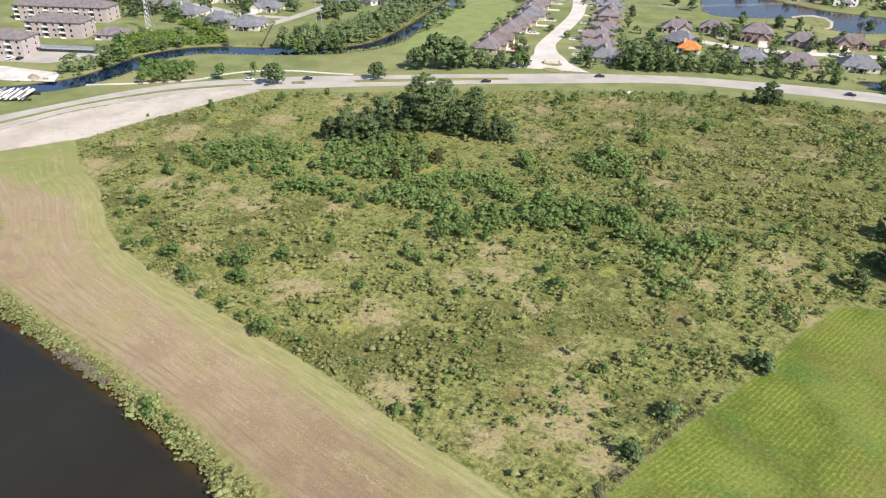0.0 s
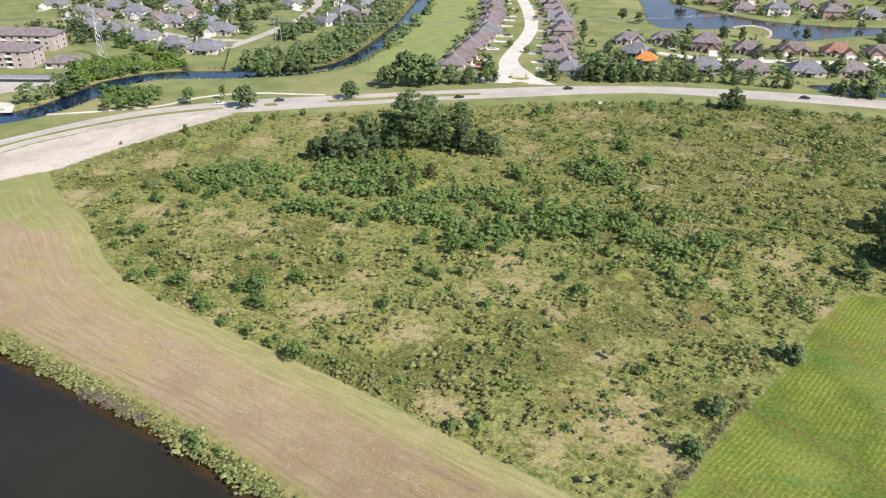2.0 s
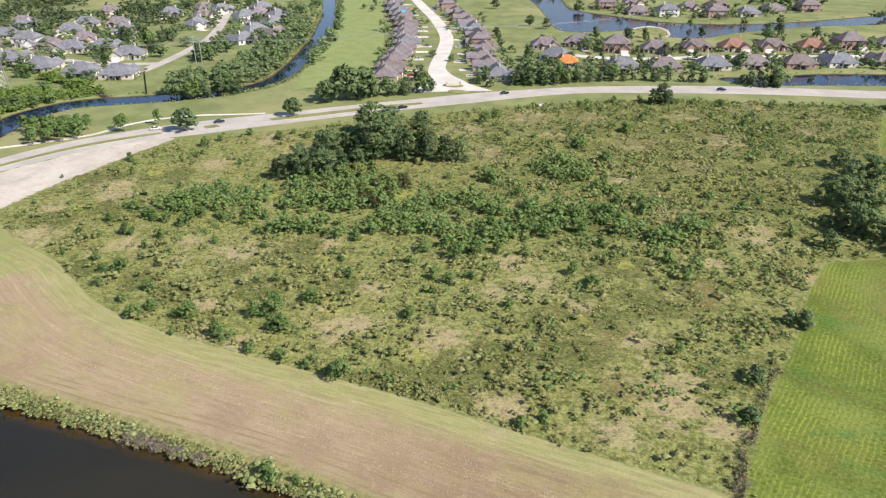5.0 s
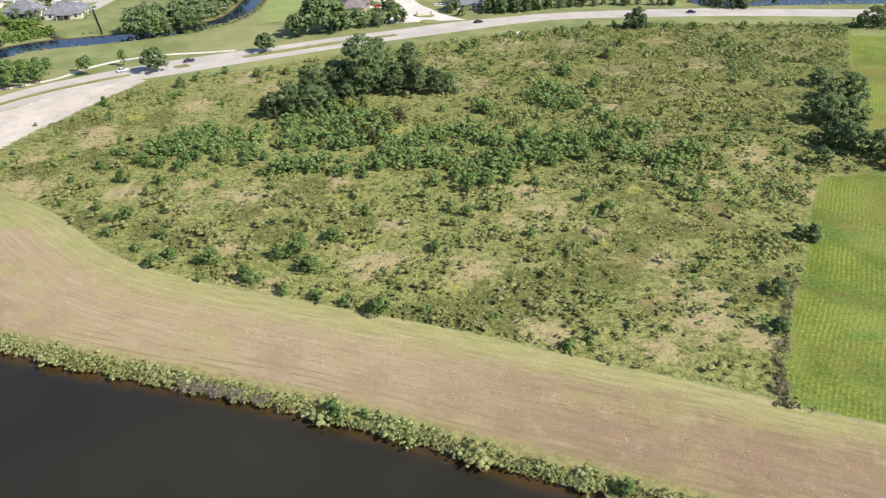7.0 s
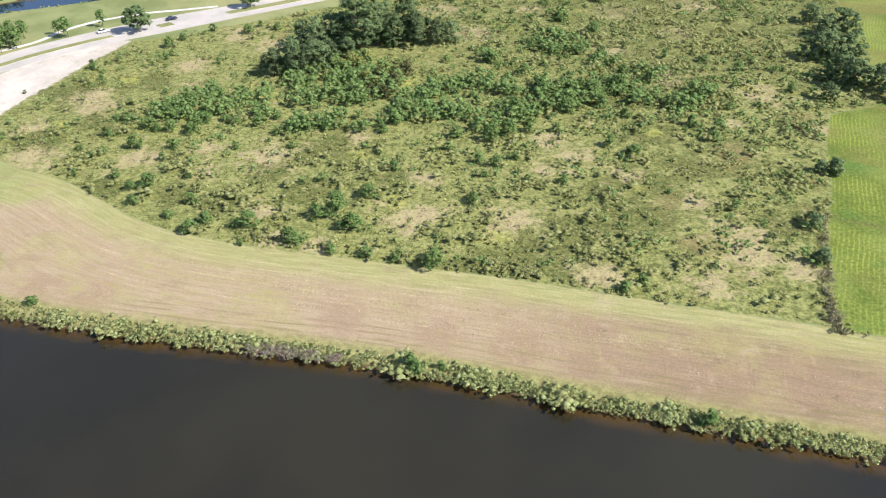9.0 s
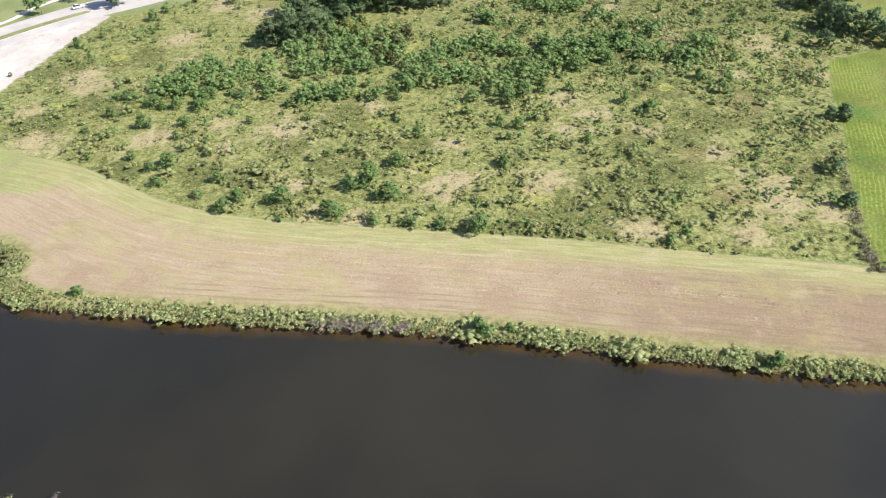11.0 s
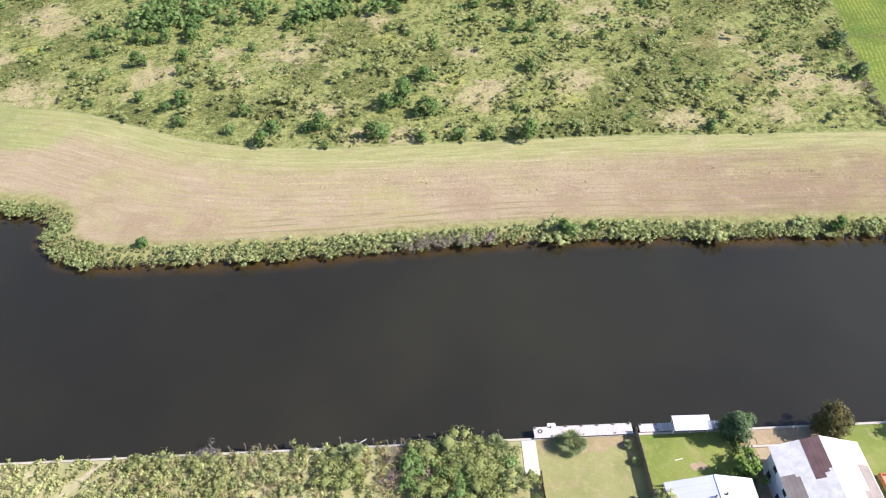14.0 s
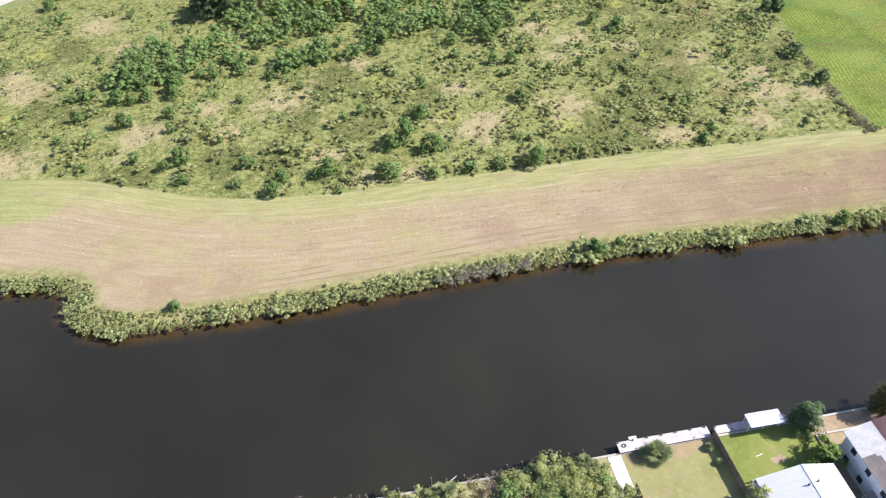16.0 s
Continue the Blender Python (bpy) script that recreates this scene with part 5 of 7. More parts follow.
TALL_HEDGE = [(-5, 301, 1.5), (0, 303, 1.9), (5, 305, 1.7), (9, 309, 1.9), (13, 314, 1.5), (18, 318, 1.35), (24, 319, 1.2), (31, 323, 1.1), (38, 326, 1.0), (44, 328, 1.0), (-74, 242, 1.4), (-72, 250, 1.4), (-65, 256, 1.3), (-57, 262, 1.2), (-49, 268, 1.3), (121, 337, 1.3), (126, 339, 1.6), (131, 341, 1.4), (116, 337, 1.0), (-158, 220, 1.4), (-153, 223, 1.3), (-170, 222, 1.5), (-149, 233, 1.2), (-141, 234, 1.0), (-237, 167, 1.4), (-230, 171, 1.2), (-222, 143, 1.2), (-213, 325, 1.5), (-210, 304, 1.4), (-266, 324, 1.6), (-286, 327, 1.6), (-268, 286, 1.5)]
for i, (x, y, k) in enumerate(TALL_HEDGE):
    copy_thing((kinds["hedge"] + kinds["garden"])[i % 5], pose(x, y, 0, 0, 0, 67 * i) @ Matrix.Diagonal((k * 0.9, k * 0.9, k, 1)))
tall_round = make_tree("tree", 104, 11.5, 5.2, 42, 1100, 0.52, DARK_LEAF, 0.1, 0.24, label="tall round dark green tree among the houses", group="tall trees among the houses")
plant_out([tall_round], [(3, 327), (-53, 439), (17, 461), (40, 461), (52, 464), (91, 474), (-23, 478), (-38, 487), (-24, 307), (-24, 299), (87, 395), (-87, 571), (137, 501), (145, 505), (-276, 291), (-262, 305), (-218, 318), (-330, 345), (-14, 370)], 28, 0.75, 1.15)
GARDEN = [(19, 446), (41, 454), (54, 447), (89, 453), (135, 475), (143, 474), (170, 502), (69, 406), (136, 387), (114, 379), (17, 404), (83, 524), (123, 545), (151, 562), (145, 605), (38, 587), (-13, 579), (-49, 431), (-11, 361), (-58, 345), (-60, 292), (-264, 281), (-284, 295), (-309, 327), (-286, 265), (-306, 337), (-282, 320), (-216, 307), (-207, 326), (-204, 304), (-296, 425), (-249, 433), (-245, 335), (-256, 314), (-207, 298), (-273, 345), (-240, 300), (-275, 293), (-268, 352), (-279, 341)]
plant_out(kinds["garden"], GARDEN, 23, 0.7, 1.25)
more = random.Random(31)
plant_out([kinds["garden"][0]], [(kinds["garden"][0].location.x, kinds["garden"][0].location.y, 1.0)] + [(-40 + more.uniform(-95, 5) + (y - 400) * -0.5, y) for y in range(330, 560, 12)], 24, 0.35, 0.7)
WOOD = [(-214, 142), (-222, 154), (-227, 176), (-221, 190), (-224, 183), (-258, 193), (-240, 205), (-314, 227), (-307, 236), (-278, 229), (-282, 239), (-174, 222), (-168, 227), (-160, 232), (-154, 236), (-150, 240), (-176, 252), (-161, 252), (-156, 265), (-162, 287), (-169, 311), (-157, 302), (-184, 249), (-168, 240)]
plant_out(kinds["wood"], WOOD, 25, 0.7, 1.1)


def along_bayou(count, seed, near, wide, y0, y1, side):
    """Places beside the bayou; side -1 is its west bank."""
    r, places = random.Random(seed), []
    line = [p for p in BAYOU_LINE if y0 <= p[1] <= y1]
    for _ in range(count):
        i = r.randrange(len(line) - 1)
        (ax, ay), (bx, by), t = line[i], line[i + 1], r.random()
        d = math.hypot(bx - ax, by - ay)
        off = side * (near + r.random() * wide)
        places.append((ax + (bx - ax) * t + (by - ay) / d * off, ay + (by - ay) * t - (bx - ax) / d * off))
    return places


bank_trees = along_bayou(120, 40, 8, 26, 262, 640, -1) + along_bayou(20, 41, 9, 3, 300, 640, 1) + along_bayou(7, 42, 11, 12, 125, 165, -1) + along_bayou(26, 43, 12, 24, 224, 262, -1) + along_bayou(36, 46, 8, 10, 235, 460, -1)
tall_rng = np.random.default_rng(44)
stuff_of_plants("bayou_woods", OAK_LEAF, bank_trees, tall_rng.uniform(4.5, 9.5, len(bank_trees)), 45, 300, 0.52, 0.62, "dense leafy woods along both bayou banks", "woods", 14, 0.12, 0.0, True, True)
woods_rng = np.random.default_rng(50)
WOODS = [(-430, 345, 40), (-390, 350, 30), (-415, 402, 40), (-470, 390, 50), (-361, 424, 35), (-290, 358, 16), (-300, 345, 14), (-330, 412, 30), (-380, 470, 50), (-250, 480, 20), (-340, 540, 50), (-300, 232, 22), (-340, 240, 22), (-500, 460, 60), (-440, 560, 60), (-60, 720, 50), (160, 700, 50), (260, 620, 40), (-360, 215, 30)]
wood_places = scatter(woods_rng, 13000, -560, 320, 200, 760, lambda x, y: np.clip(spots(x, y, WOODS) * 0.9 - 0.25, 0, 1) * (beside(BAYOU_LINE, x, y) > 9))
stuff_of_plants("far_woods", DARK_LEAF, wood_places, woods_rng.uniform(5, 10, len(wood_places)), 51, 84, 0.85, 0.6, "dense dark green woods behind the far houses", "woods", 8, 0.1, 0.0, True, True)

reed_places = scatter(rng, 60000, -235, -125, 100, 640, lambda x, y: (np.abs(beside(BAYOU_LINE, x, y) - np.where(y > 230, 8.0, 10.9)) < np.where(y > 230, 1.6, 0.9)) * np.where(y > 230, 0.8, np.where(y < 215, 0.12, 0.3)))
stuff_of_plants("bayou_reeds", BANK_LEAF, reed_places, rng.uniform(0.3, 0.9, len(reed_places)), 90, 12, 0.4, 0.8, "green reeds and brush along the bayou's edge", "reeds", 3, 0.2, 0.0, False)
pond_places = scatter(rng, 30000, -60, 250, 335, 640, lambda x, y: ((np.abs(inside(LAKE_EDGE, x, y) + 1.5) < 1.2) | (np.abs(inside(POND_EDGE, x, y) + 1.5) < 1.4)) * 0.3)
stuff_of_plants("lake_reeds", BANK_LEAF, pond_places, rng.uniform(0.3, 0.9, len(pond_places)), 92, 12, 0.4, 0.9, "low green growth along the lake's edge", "reeds", 3, 0.2, 0.0, False)

brush_rng = np.random.default_rng(93)
brush_places = scatter(brush_rng, 4200, -275, -205, 150, 238, lambda x, y: (beside(BAYOU_LINE, x, y) > 9) * np.clip(spots(x, y, [(-226, 172, 12), (-236, 190, 16), (-248, 202, 12), (-228, 200, 9), (-254, 186, 12), (-218, 206, 6), (-222, 160, 9), (-214, 150, 7), (-240, 172, 12), (-214, 196, 7), (-250, 228, 7), (-234, 222, 7), (-216, 213, 7), (-264, 232, 6)]) - 0.25, 0, 1))
stuff_of_plants("bayou_brush", YARD_LEAF, brush_places, brush_rng.uniform(1.4, 4.6, len(brush_places)), 94, 40, 0.38, 0.8, "bright green brush between the bayou and the ditch", "shrubs", 5, 0.2, 0.0, True, True)

hedge_rng = np.random.default_rng(96)
line_places = scatter(hedge_rng, 4000, 92, 108, 16, 60, lambda x, y: (np.abs(inside(CROP, x, y) + 1.0) < 0.8) * 0.28)
stuff_of_plants("field_edge_brush", foliage("edge_twigs", (0.09, 0.095, 0.05), (0.18, 0.185, 0.095), (0.30, 0.295, 0.17), 0.2), line_places, hedge_rng.uniform(0.4, 1.0, len(line_places)), 97, 30, 0.3, 0.7, "grey-green brush along the sown field's edge", "shrubs", 3, 0.3, 0.2, False)


# ---- houses beyond the avenue ----
def hip_roof(x0, y0, x1, y1, z, rise, over=0.5, ridge=None):
    """A hipped roof with eaves of real thickness."""
    s = Solid()
    x0, y0, x1, y1 = x0 - over, y0 - over, x1 + over, y1 + over
    half = min(x1 - x0, y1 - y0) / 2
    half = half if ridge is None else ridge
    if x1 - x0 >= y1 - y0:
        a, b = (x0 + half, (y0 + y1) / 2, z + rise), (x1 - half, (y0 + y1) / 2, z + rise)
    else:
        a, b = ((x0 + x1) / 2, y0 + half, z + rise), ((x0 + x1) / 2, y1 - half, z + rise)
    low = [(x0, y0, z - 0.15), (x1, y0, z - 0.15), (x1, y1, z - 0.15), (x0, y1, z - 0.15)]
    eave = [(x, y, z + 0.05) for x, y, _ in low]
    faces = [(3, 2, 1, 0), (0, 1, 5, 4), (1, 2, 6, 5), (2, 3, 7, 6), (3, 0, 4, 7)]
    if x1 - x0 >= y1 - y0:
        faces += [(4, 5, 9, 8), (5, 6, 9), (6, 7, 8, 9), (7, 4, 8)]
    else:
        faces += [(4, 5, 8), (5, 6, 9, 8), (6, 7, 9), (7, 4, 8, 9)]
    return s.add(low + eave + [a, b], faces)


def gable_roof(x0, x1, y0, y1, z, rise, over=0.45):
    """A gabled roof whose ridge runs along y."""
    x0, x1, y0, y1, m = x0 - over, x1 + over, y0 - over, y1 + over, (x0 + x1) / 2
    prof = [(x0, z - 0.1), (m, z + rise - 0.1), (x1, z - 0.1), (x1, z + 0.1), (m, z + rise + 0.1), (x0, z + 0.1)]
    s = Solid()
    verts = [(x, y, h) for y in (y0, y1) for x, h in prof]
    return s.add(verts, [(i, (i + 1) % 6, 6 + (i + 1) % 6, 6 + i) for i in range(6)] + [(4, 3, 2, 1), (5, 4, 1, 0), (7, 8, 9, 10), (6, 7, 10, 11)])


def window(parent, x, y, z, w, h, face, name="window"):
    """A framed window set proud on a wall; face: which way it looks."""
    frame_, pane = Solid(), Solid()
    if face in "sn":
        o = -0.06 if face == "s" else 0.06
        frame_.box(x - w / 2 - 0.08, min(y, y + o), z - 0.08, x + w / 2 + 0.08, max(y, y + o), z + h + 0.08)
        pane.box(x - w / 2, min(y + o, y + 1.5 * o), z, x + w / 2, max(y + o, y + 1.5 * o), z + h)
    else:
        o = -0.06 if face == "w" else 0.06
        frame_.box(min(x, x + o), y - w / 2 - 0.08, z - 0.08, max(x, x + o), y + w / 2 + 0.08, z + h + 0.08)
        pane.box(min(x + o, x + 1.5 * o), y - w / 2, z, max(x + o, x + 1.5 * o), y + w / 2, z + h)
    ob = part(name, frame_, WHITE, parent)
    part("pane", pane, GLASS, ob)
    return ob


def make_house(w, d, storeys, roof, wall, label, chimney=True, flip=1, group="houses beyond the avenue"):
    """A suburban house: hipped main block, gabled front wing with a garage, windows, door, chimney. It fronts towards -y."""
    h = 2.9 * storeys
    house = base("house")
    wing = sorted((flip * w * 0.08, flip * w * 0.46))
    deep = -d / 2 - 3.6
    part("wall", Solid().box(-w / 2, -d / 2, -0.3, w / 2, d / 2, h), wall, house)
    side = Solid().box(wing[0], deep, -0.3, wing[1], -d / 2, 2.9)
    mid = sum(wing) / 2
    side.add([(wing[0], deep, 2.9), (wing[1], deep, 2.9), (mid, deep, 2.9 + 2.6)], [(0, 1, 2)])
    part("wall", side, wall, house)
    part("roof", hip_roof(-w / 2, -d / 2, w / 2, d / 2, h, d * 0.40), roof, house)
    part("roof", gable_roof(wing[0], wing[1], deep, -d / 2 + 5.0, 2.9, 2.9), roof, house)
    porch = -flip * w * 0.22
    part("roof", gable_roof(porch - 2.2, porch + 2.2, -d / 2 - 1.4, -d / 2 + 3.5, 3.0, 1.5), roof, house)
    for px in (porch - 1.9, porch + 1.9):
        part("porch_post", Solid().box(px - 0.12, -d / 2 - 1.3, 0, px + 0.12, -d / 2 - 1.06, 3.0), WHITE, house)
    part("door", Solid().box(porch - 0.5, -d / 2 - 0.08, 0, porch + 0.5, -d / 2, 2.1), DARK, house)
    part("garage_door", Solid().box(mid - 2.4, deep - 0.08, 0, mid + 2.4, deep, 2.2), WHITE, house)
    window(house, -flip * w * 0.40, -d / 2, 0.9, 1.5, 1.4, "s")
    for f in (-0.34, -0.12, 0.12, 0.34):
        window(house, f * w, d / 2, 0.9, 1.4, 1.4, "n")
        if storeys > 1:
            window(house, f * w, d / 2, 3.8, 1.2, 1.3, "n")
            window(house, f * w, -d / 2, 3.8, 1.2, 1.3, "s")
    for f in (-0.25, 0.2):
        window(house, -w / 2, f * d, 0.9, 1.2, 1.3, "w")
        window(house, w / 2, f * d, 0.9, 1.2, 1.3, "e")
    # covered patio at the back
    part("patio_roof", hip_roof(-w * 0.26, d / 2 - 2.0, w * 0.14, d / 2 + 3.0, 2.75, 1.7), roof, house)
    for px in (-w * 0.25, -w * 0.06, w * 0.13):
        part("patio_post", Solid().box(px - 0.12, d / 2 + 2.7, 0, px + 0.12, d / 2 + 2.95, 2.7), wall, house)
    part("patio_door", Solid().box(-w * 0.10, d / 2, 0.05, w * 0.02, d / 2 + 0.06, 2.15), GLASS, house)
    if chimney:
        part("chimney", Solid().box(w * 0.2, 0.8, h, w * 0.2 + 0.9, 1.6, h + d * 0.40 + 0.9).box(w * 0.2 - 0.08, 0.72, h + d * 0.4 + 0.9, w * 0.2 + 0.98, 1.68, h + d * 0.4 + 1.05), wall, house)
    return tagged(house, label, "house", group)


def drive(x, y, turn, reach=9.0, flip=1, w=18, d=12):
    """The concrete drive in front of a garage."""
    m = pose(x, y, 0, 0, 0, turn)
    mid = flip * w * 0.27
    y1, y0 = -d / 2 - 3.6, -d / 2 - 3.6 - reach
    corners = [m @ Vector(p) for p in ((mid - 2.6, y0, 0), (mid + 2.6, y0, 0), (mid + 2.6, y1, 0), (mid - 2.6, y1, 0))]
    s = Solid().extrude([(c.x, c.y) for c in corners], -0.1, 0.09)
    tagged(link("driveway", s.mesh("driveway"), WALKWAY), "pale concrete driveway before a house", "driveway", kind="structure")


house_kinds = [
    make_house(18, 12, 1, ROOFS[0], BRICKS[0], "single-storey buff brick house with a mauve-grey hip roof"),
    make_house(19, 13, 1, ROOFS[1], BRICKS[2], "single-storey cream house with a slate-grey hip roof", flip=-1),
    make_house(17, 13, 2, ROOFS[0], BRICKS[1], "two-storey rose brick house with a mauve-grey hip roof"),
    make_house(19, 12, 1, ROOFS[2], BRICKS[1], "single-storey rose brick house with a brown hip roof", flip=-1),
    make_house(18, 13, 1, ROOFS[3], BRICKS[0], "single-storey buff brick house with a terracotta roof"),
    make_house(18, 12, 1, ROOFS[1], BRICKS[3], "single-storey white house with a slate-grey hip roof"),
    make_house(17, 12, 2, ROOFS[1], BRICKS[3], "large two-storey white house with a grey roof by the lake"),
    make_house(12, 9, 1, ORANGE_ROOF, BRICKS[3], "white house with a bright orange half-finished roof"),
]
LOTS = []
for i, (x, y) in enumerate([(-78, 290), (-84, 312), (-89, 334), (-94, 357), (-101, 384), (-111, 408), (-119, 430), (-129, 456), (-141, 480), (-152, 502), (-164, 526), (-180, 560)]):
    LOTS.append((x - 2, y, 108 + min(i, 8), (0, 3, 0, 0, 1, 0)[i % 6]))
for i, (x, y) in enumerate([(-20, 311), (-31, 333), (-41, 354), (-46, 378), (-55, 401), (-63, 425), (-73, 450), (-84, 475), (-96, 500), (-110, 524), (-128, 556)]):
    LOTS.append((x, y, -72 + min(i, 8), (1, 0, 0, 0, 2, 0)[i % 6]))
LOTS += [(13, 355, 190, 7), (-10, 404, 20, 0), (3, 372, 170, 5)]
LOTS += [(46, 352, 192, 1), (70, 360, 195, 0), (97, 373, 198, 1), (120, 384, 200, 0), (146, 393, 200, 3), (170, 404, 202, 5), (198, 416, 202, 0), (226, 428, 202, 3)]
LOTS += [(10, 418, 10, 0), (37, 409, 10, 2), (62, 414, 14, 0), (87, 427, 18, 3), (111, 435, 18, 4), (135, 444, 18, 3), (160, 450, 18, 4), (185, 466, 20, 2), (212, 478, 20, 0)]
LOTS += [(38, 575, 200, 0), (8, 604, 200, 2), (63, 574, 200, 6), (80, 612, 20, 0), (102, 580, 200, 2), (128, 594, 205, 1), (30, 630, 20, 0), (104, 636, 20, 3), (150, 620, 200, 0), (180, 640, 200, 2)]
LOTS += [(-420, 330, 30, 0), (-445, 305, 30, 1), (-395, 322, 200, 3), (-270, 470, 240, 0), (-232, 428, 250, 1), (-205, 388, 250, 0), (-310, 475, 60, 3), (-360, 352, 30, 1), (-425, 372, 30, 0)]
LOTS += [(-373, 289, 20, 0), (-395, 292, 20, 1), (-352, 305, 20, 2), (-330, 302, 20, 0), (-308, 298, 20, 3), (-290, 308, 200, 1), (-323, 327, 30, 0), (-372, 382, 30, 1), (-348, 390, 30, 0), (-406, 354, 30, 5), (-343, 259, 200, 1), (-318, 259, 200, 1), (-284, 248, 195, 3)]
LOTS += [(-251, 245, 190, 5), (-227, 247, 200, 1), (-258, 293, 20, 1), (-308, 350, 30, 2), (-285, 404, 70, 3), (-216, 360, 250, 5), (-228, 394, 250, 3), (-262, 436, 60, 2), (-248, 465, 250, 3), (-305, 440, 60, 0), (-340, 445, 30, 1), (-330, 480, 60, 0), (-285, 500, 240, 3), (-400, 440, 30, 0)]
seen_kind = set()
for x, y, turn, k in LOTS:
    k = {3: 1, 2: 6}.get(k, k) if x < -200 else k
    m = pose(x, y, 0.05, 0, 0, turn)
    if k in seen_kind:
        copy_thing(house_kinds[k], m)
    else:
        house_kinds[k].matrix_basis = m
        seen_kind.add(k)
    drive(x, y, turn, 8.0, -1 if k in (1, 3) else 1)


spit = link("sand_spit", Solid().extrude([(40, 500), (45, 510), (52, 516), (61, 512), (67, 500), (69, 485), (67, 474), (65.8, 471.5), (67.6, 481.6), (65.8, 495.4), (60.6, 506.5), (52.6, 510.1), (46.5, 504.6), (42.1, 495.4)], -1.2, 0.1).mesh("sand_spit"), CAP)
spit_lawn = link("spit_lawn", Solid().extrude([(65.8, 471.5), (67.6, 481.6), (65.8, 495.4), (60.6, 506.5), (52.6, 510.1), (46.5, 504.6), (42.1, 495.4), (52, 484)], -1.2, 0.06).mesh("spit_lawn"), LAWN)
tagged(spit_lawn, "grassy spit of land in the lake", "lawn", kind="structure")
tagged(spit, "bare pale sand at the lake's edge", "sand", kind="structure")
# garden shrubs beside the houses
garden = np.random.default_rng(59)
shrub_places = []
for hx, hy, turn, k in LOTS:
    for _ in range(7):
        side = garden.uniform(9.6, 12.5) * garden.choice((-1, 1))
        spot = pose(hx, hy, 0, 0, 0, turn) @ Vector((side, garden.uniform(-12, 9), 0))
        shrub_places.append((spot.x, spot.y))
stuff_of_plants("garden_shrubs", OAK_LEAF, shrub_places, garden.uniform(0.8, 3.6, len(shrub_places)), 60, 34, 0.42, 0.6, "clipped and loose green shrubs beside the houses", "shrubs", 4, 0.35)

yards = random.Random(61)
extra = []
while len(extra) < 220:
    hx, hy, turn, _ = yards.choice(LOTS if len(extra) < 130 else [q for q in LOTS if q[0] < -200 or q[0] > 20])
    a, r = yards.uniform(0, 6.283), yards.uniform(12.5, 19)
    x, y = hx + r * math.cos(a), hy + r * math.sin(a)
    if any((x - px) ** 2 + (y - py) ** 2 < 115 for px, py, *_ in LOTS):
        continue
    px, py = np.array([x]), np.array([y])
    wet = max(inside(LAKE_EDGE, px, py)[0], inside(POND_EDGE, px, py)[0], 9 - beside(BAYOU_LINE, px, py)[0])
    if wet > -2 or beside(STREET, px, py)[0] < 7 or any((x - ex) ** 2 + (y - ey) ** 2 < 16 for ex, ey, _ in extra):
        continue
    extra.append((x, y, yards.uniform(0.45, 1.1) if hx > -200 else yards.uniform(0.6, 1.3)))
for k, (leaf, tone) in enumerate(((OAK_LEAF, "mid-green"), (DARK_LEAF, "dark green"))):
    spots_here = extra[k::2]
    stuff_of_plants("yard_trees", leaf, [q[:2] for q in spots_here], [8.5 * q[2] for q in spots_here], 62 + k, 260, 0.42, 0.55, tone + " trees in the yards of the far houses", "trees", 10, 0.2, 0.0, True, True)


def apartment(x, y, turn, w, d, storeys, label):
    block = base("apartment_building", x, y, 0, turn)
    h = 3.0 * storeys
    part("wall", Solid().box(-w / 2, -d / 2, -0.3, w / 2, d / 2, h), APARTMENT_WALL, block)
    part("roof", hip_roof(-w / 2, -d / 2, w / 2, d / 2, h, 3.6, 0.7), ROOFS[0], block)
    for s in range(storeys):
        for i in range(int(w // 5)):
            px = -w / 2 + 2.6 + i * 5
            if i % 2 == 0:
                b = part("balcony", Solid().box(px - 1.6, -d / 2 - 1.3, s * 3 + 0.05, px + 1.6, -d / 2, s * 3 + 0.2).box(px - 1.6, -d / 2 - 1.3, s * 3 + 0.2, px + 1.6, -d / 2 - 1.2, s * 3 + 1.1), WHITE, block)
                part("pane", Solid().box(px - 1.2, -d / 2 - 0.06, s * 3 + 0.2, px + 1.2, -d / 2, s * 3 + 2.3), GLASS, b)
            else:
                window(block, px, -d / 2, s * 3 + 0.9, 1.4, 1.4, "s")
        for f in (-0.25, 0.25):
            window(block, w / 2, f * d, s * 3 + 0.9, 1.3, 1.4, "e")
    return tagged(block, label, "apartments", "apartment blocks by the bayou")


apartment(-338, 196, 28, 62, 16, 3, "long three-storey brick apartment block with a mauve-grey roof")
apartment(-298, 168, 28, 34, 15, 3, "three-storey brick apartment block with white balconies")
apartment(-284, 128, 28, 30, 15, 3, "three-storey brick apartment block with a pale front")
apartment(-268, 182, 28, 18, 12, 1, "single-storey clubhouse of the apartments with a grey roof")


def carport(x, y, turn, w):
    c = base("carport", x, y, 0, turn)
    part("roof", Solid().box(-w / 2, -2.8, 2.5, w / 2, 2.8, 2.7, 0.05), STEEL, c)
    for i in range(int(w // 6) + 1):
        part("post", Solid().box(-w / 2 + 0.2 + i * 6, 2.3, 0, -w / 2 + 0.4 + i * 6, 2.5, 2.5), WHITE, c)
    return tagged(c, "long open carport with a grey metal roof", "carport")


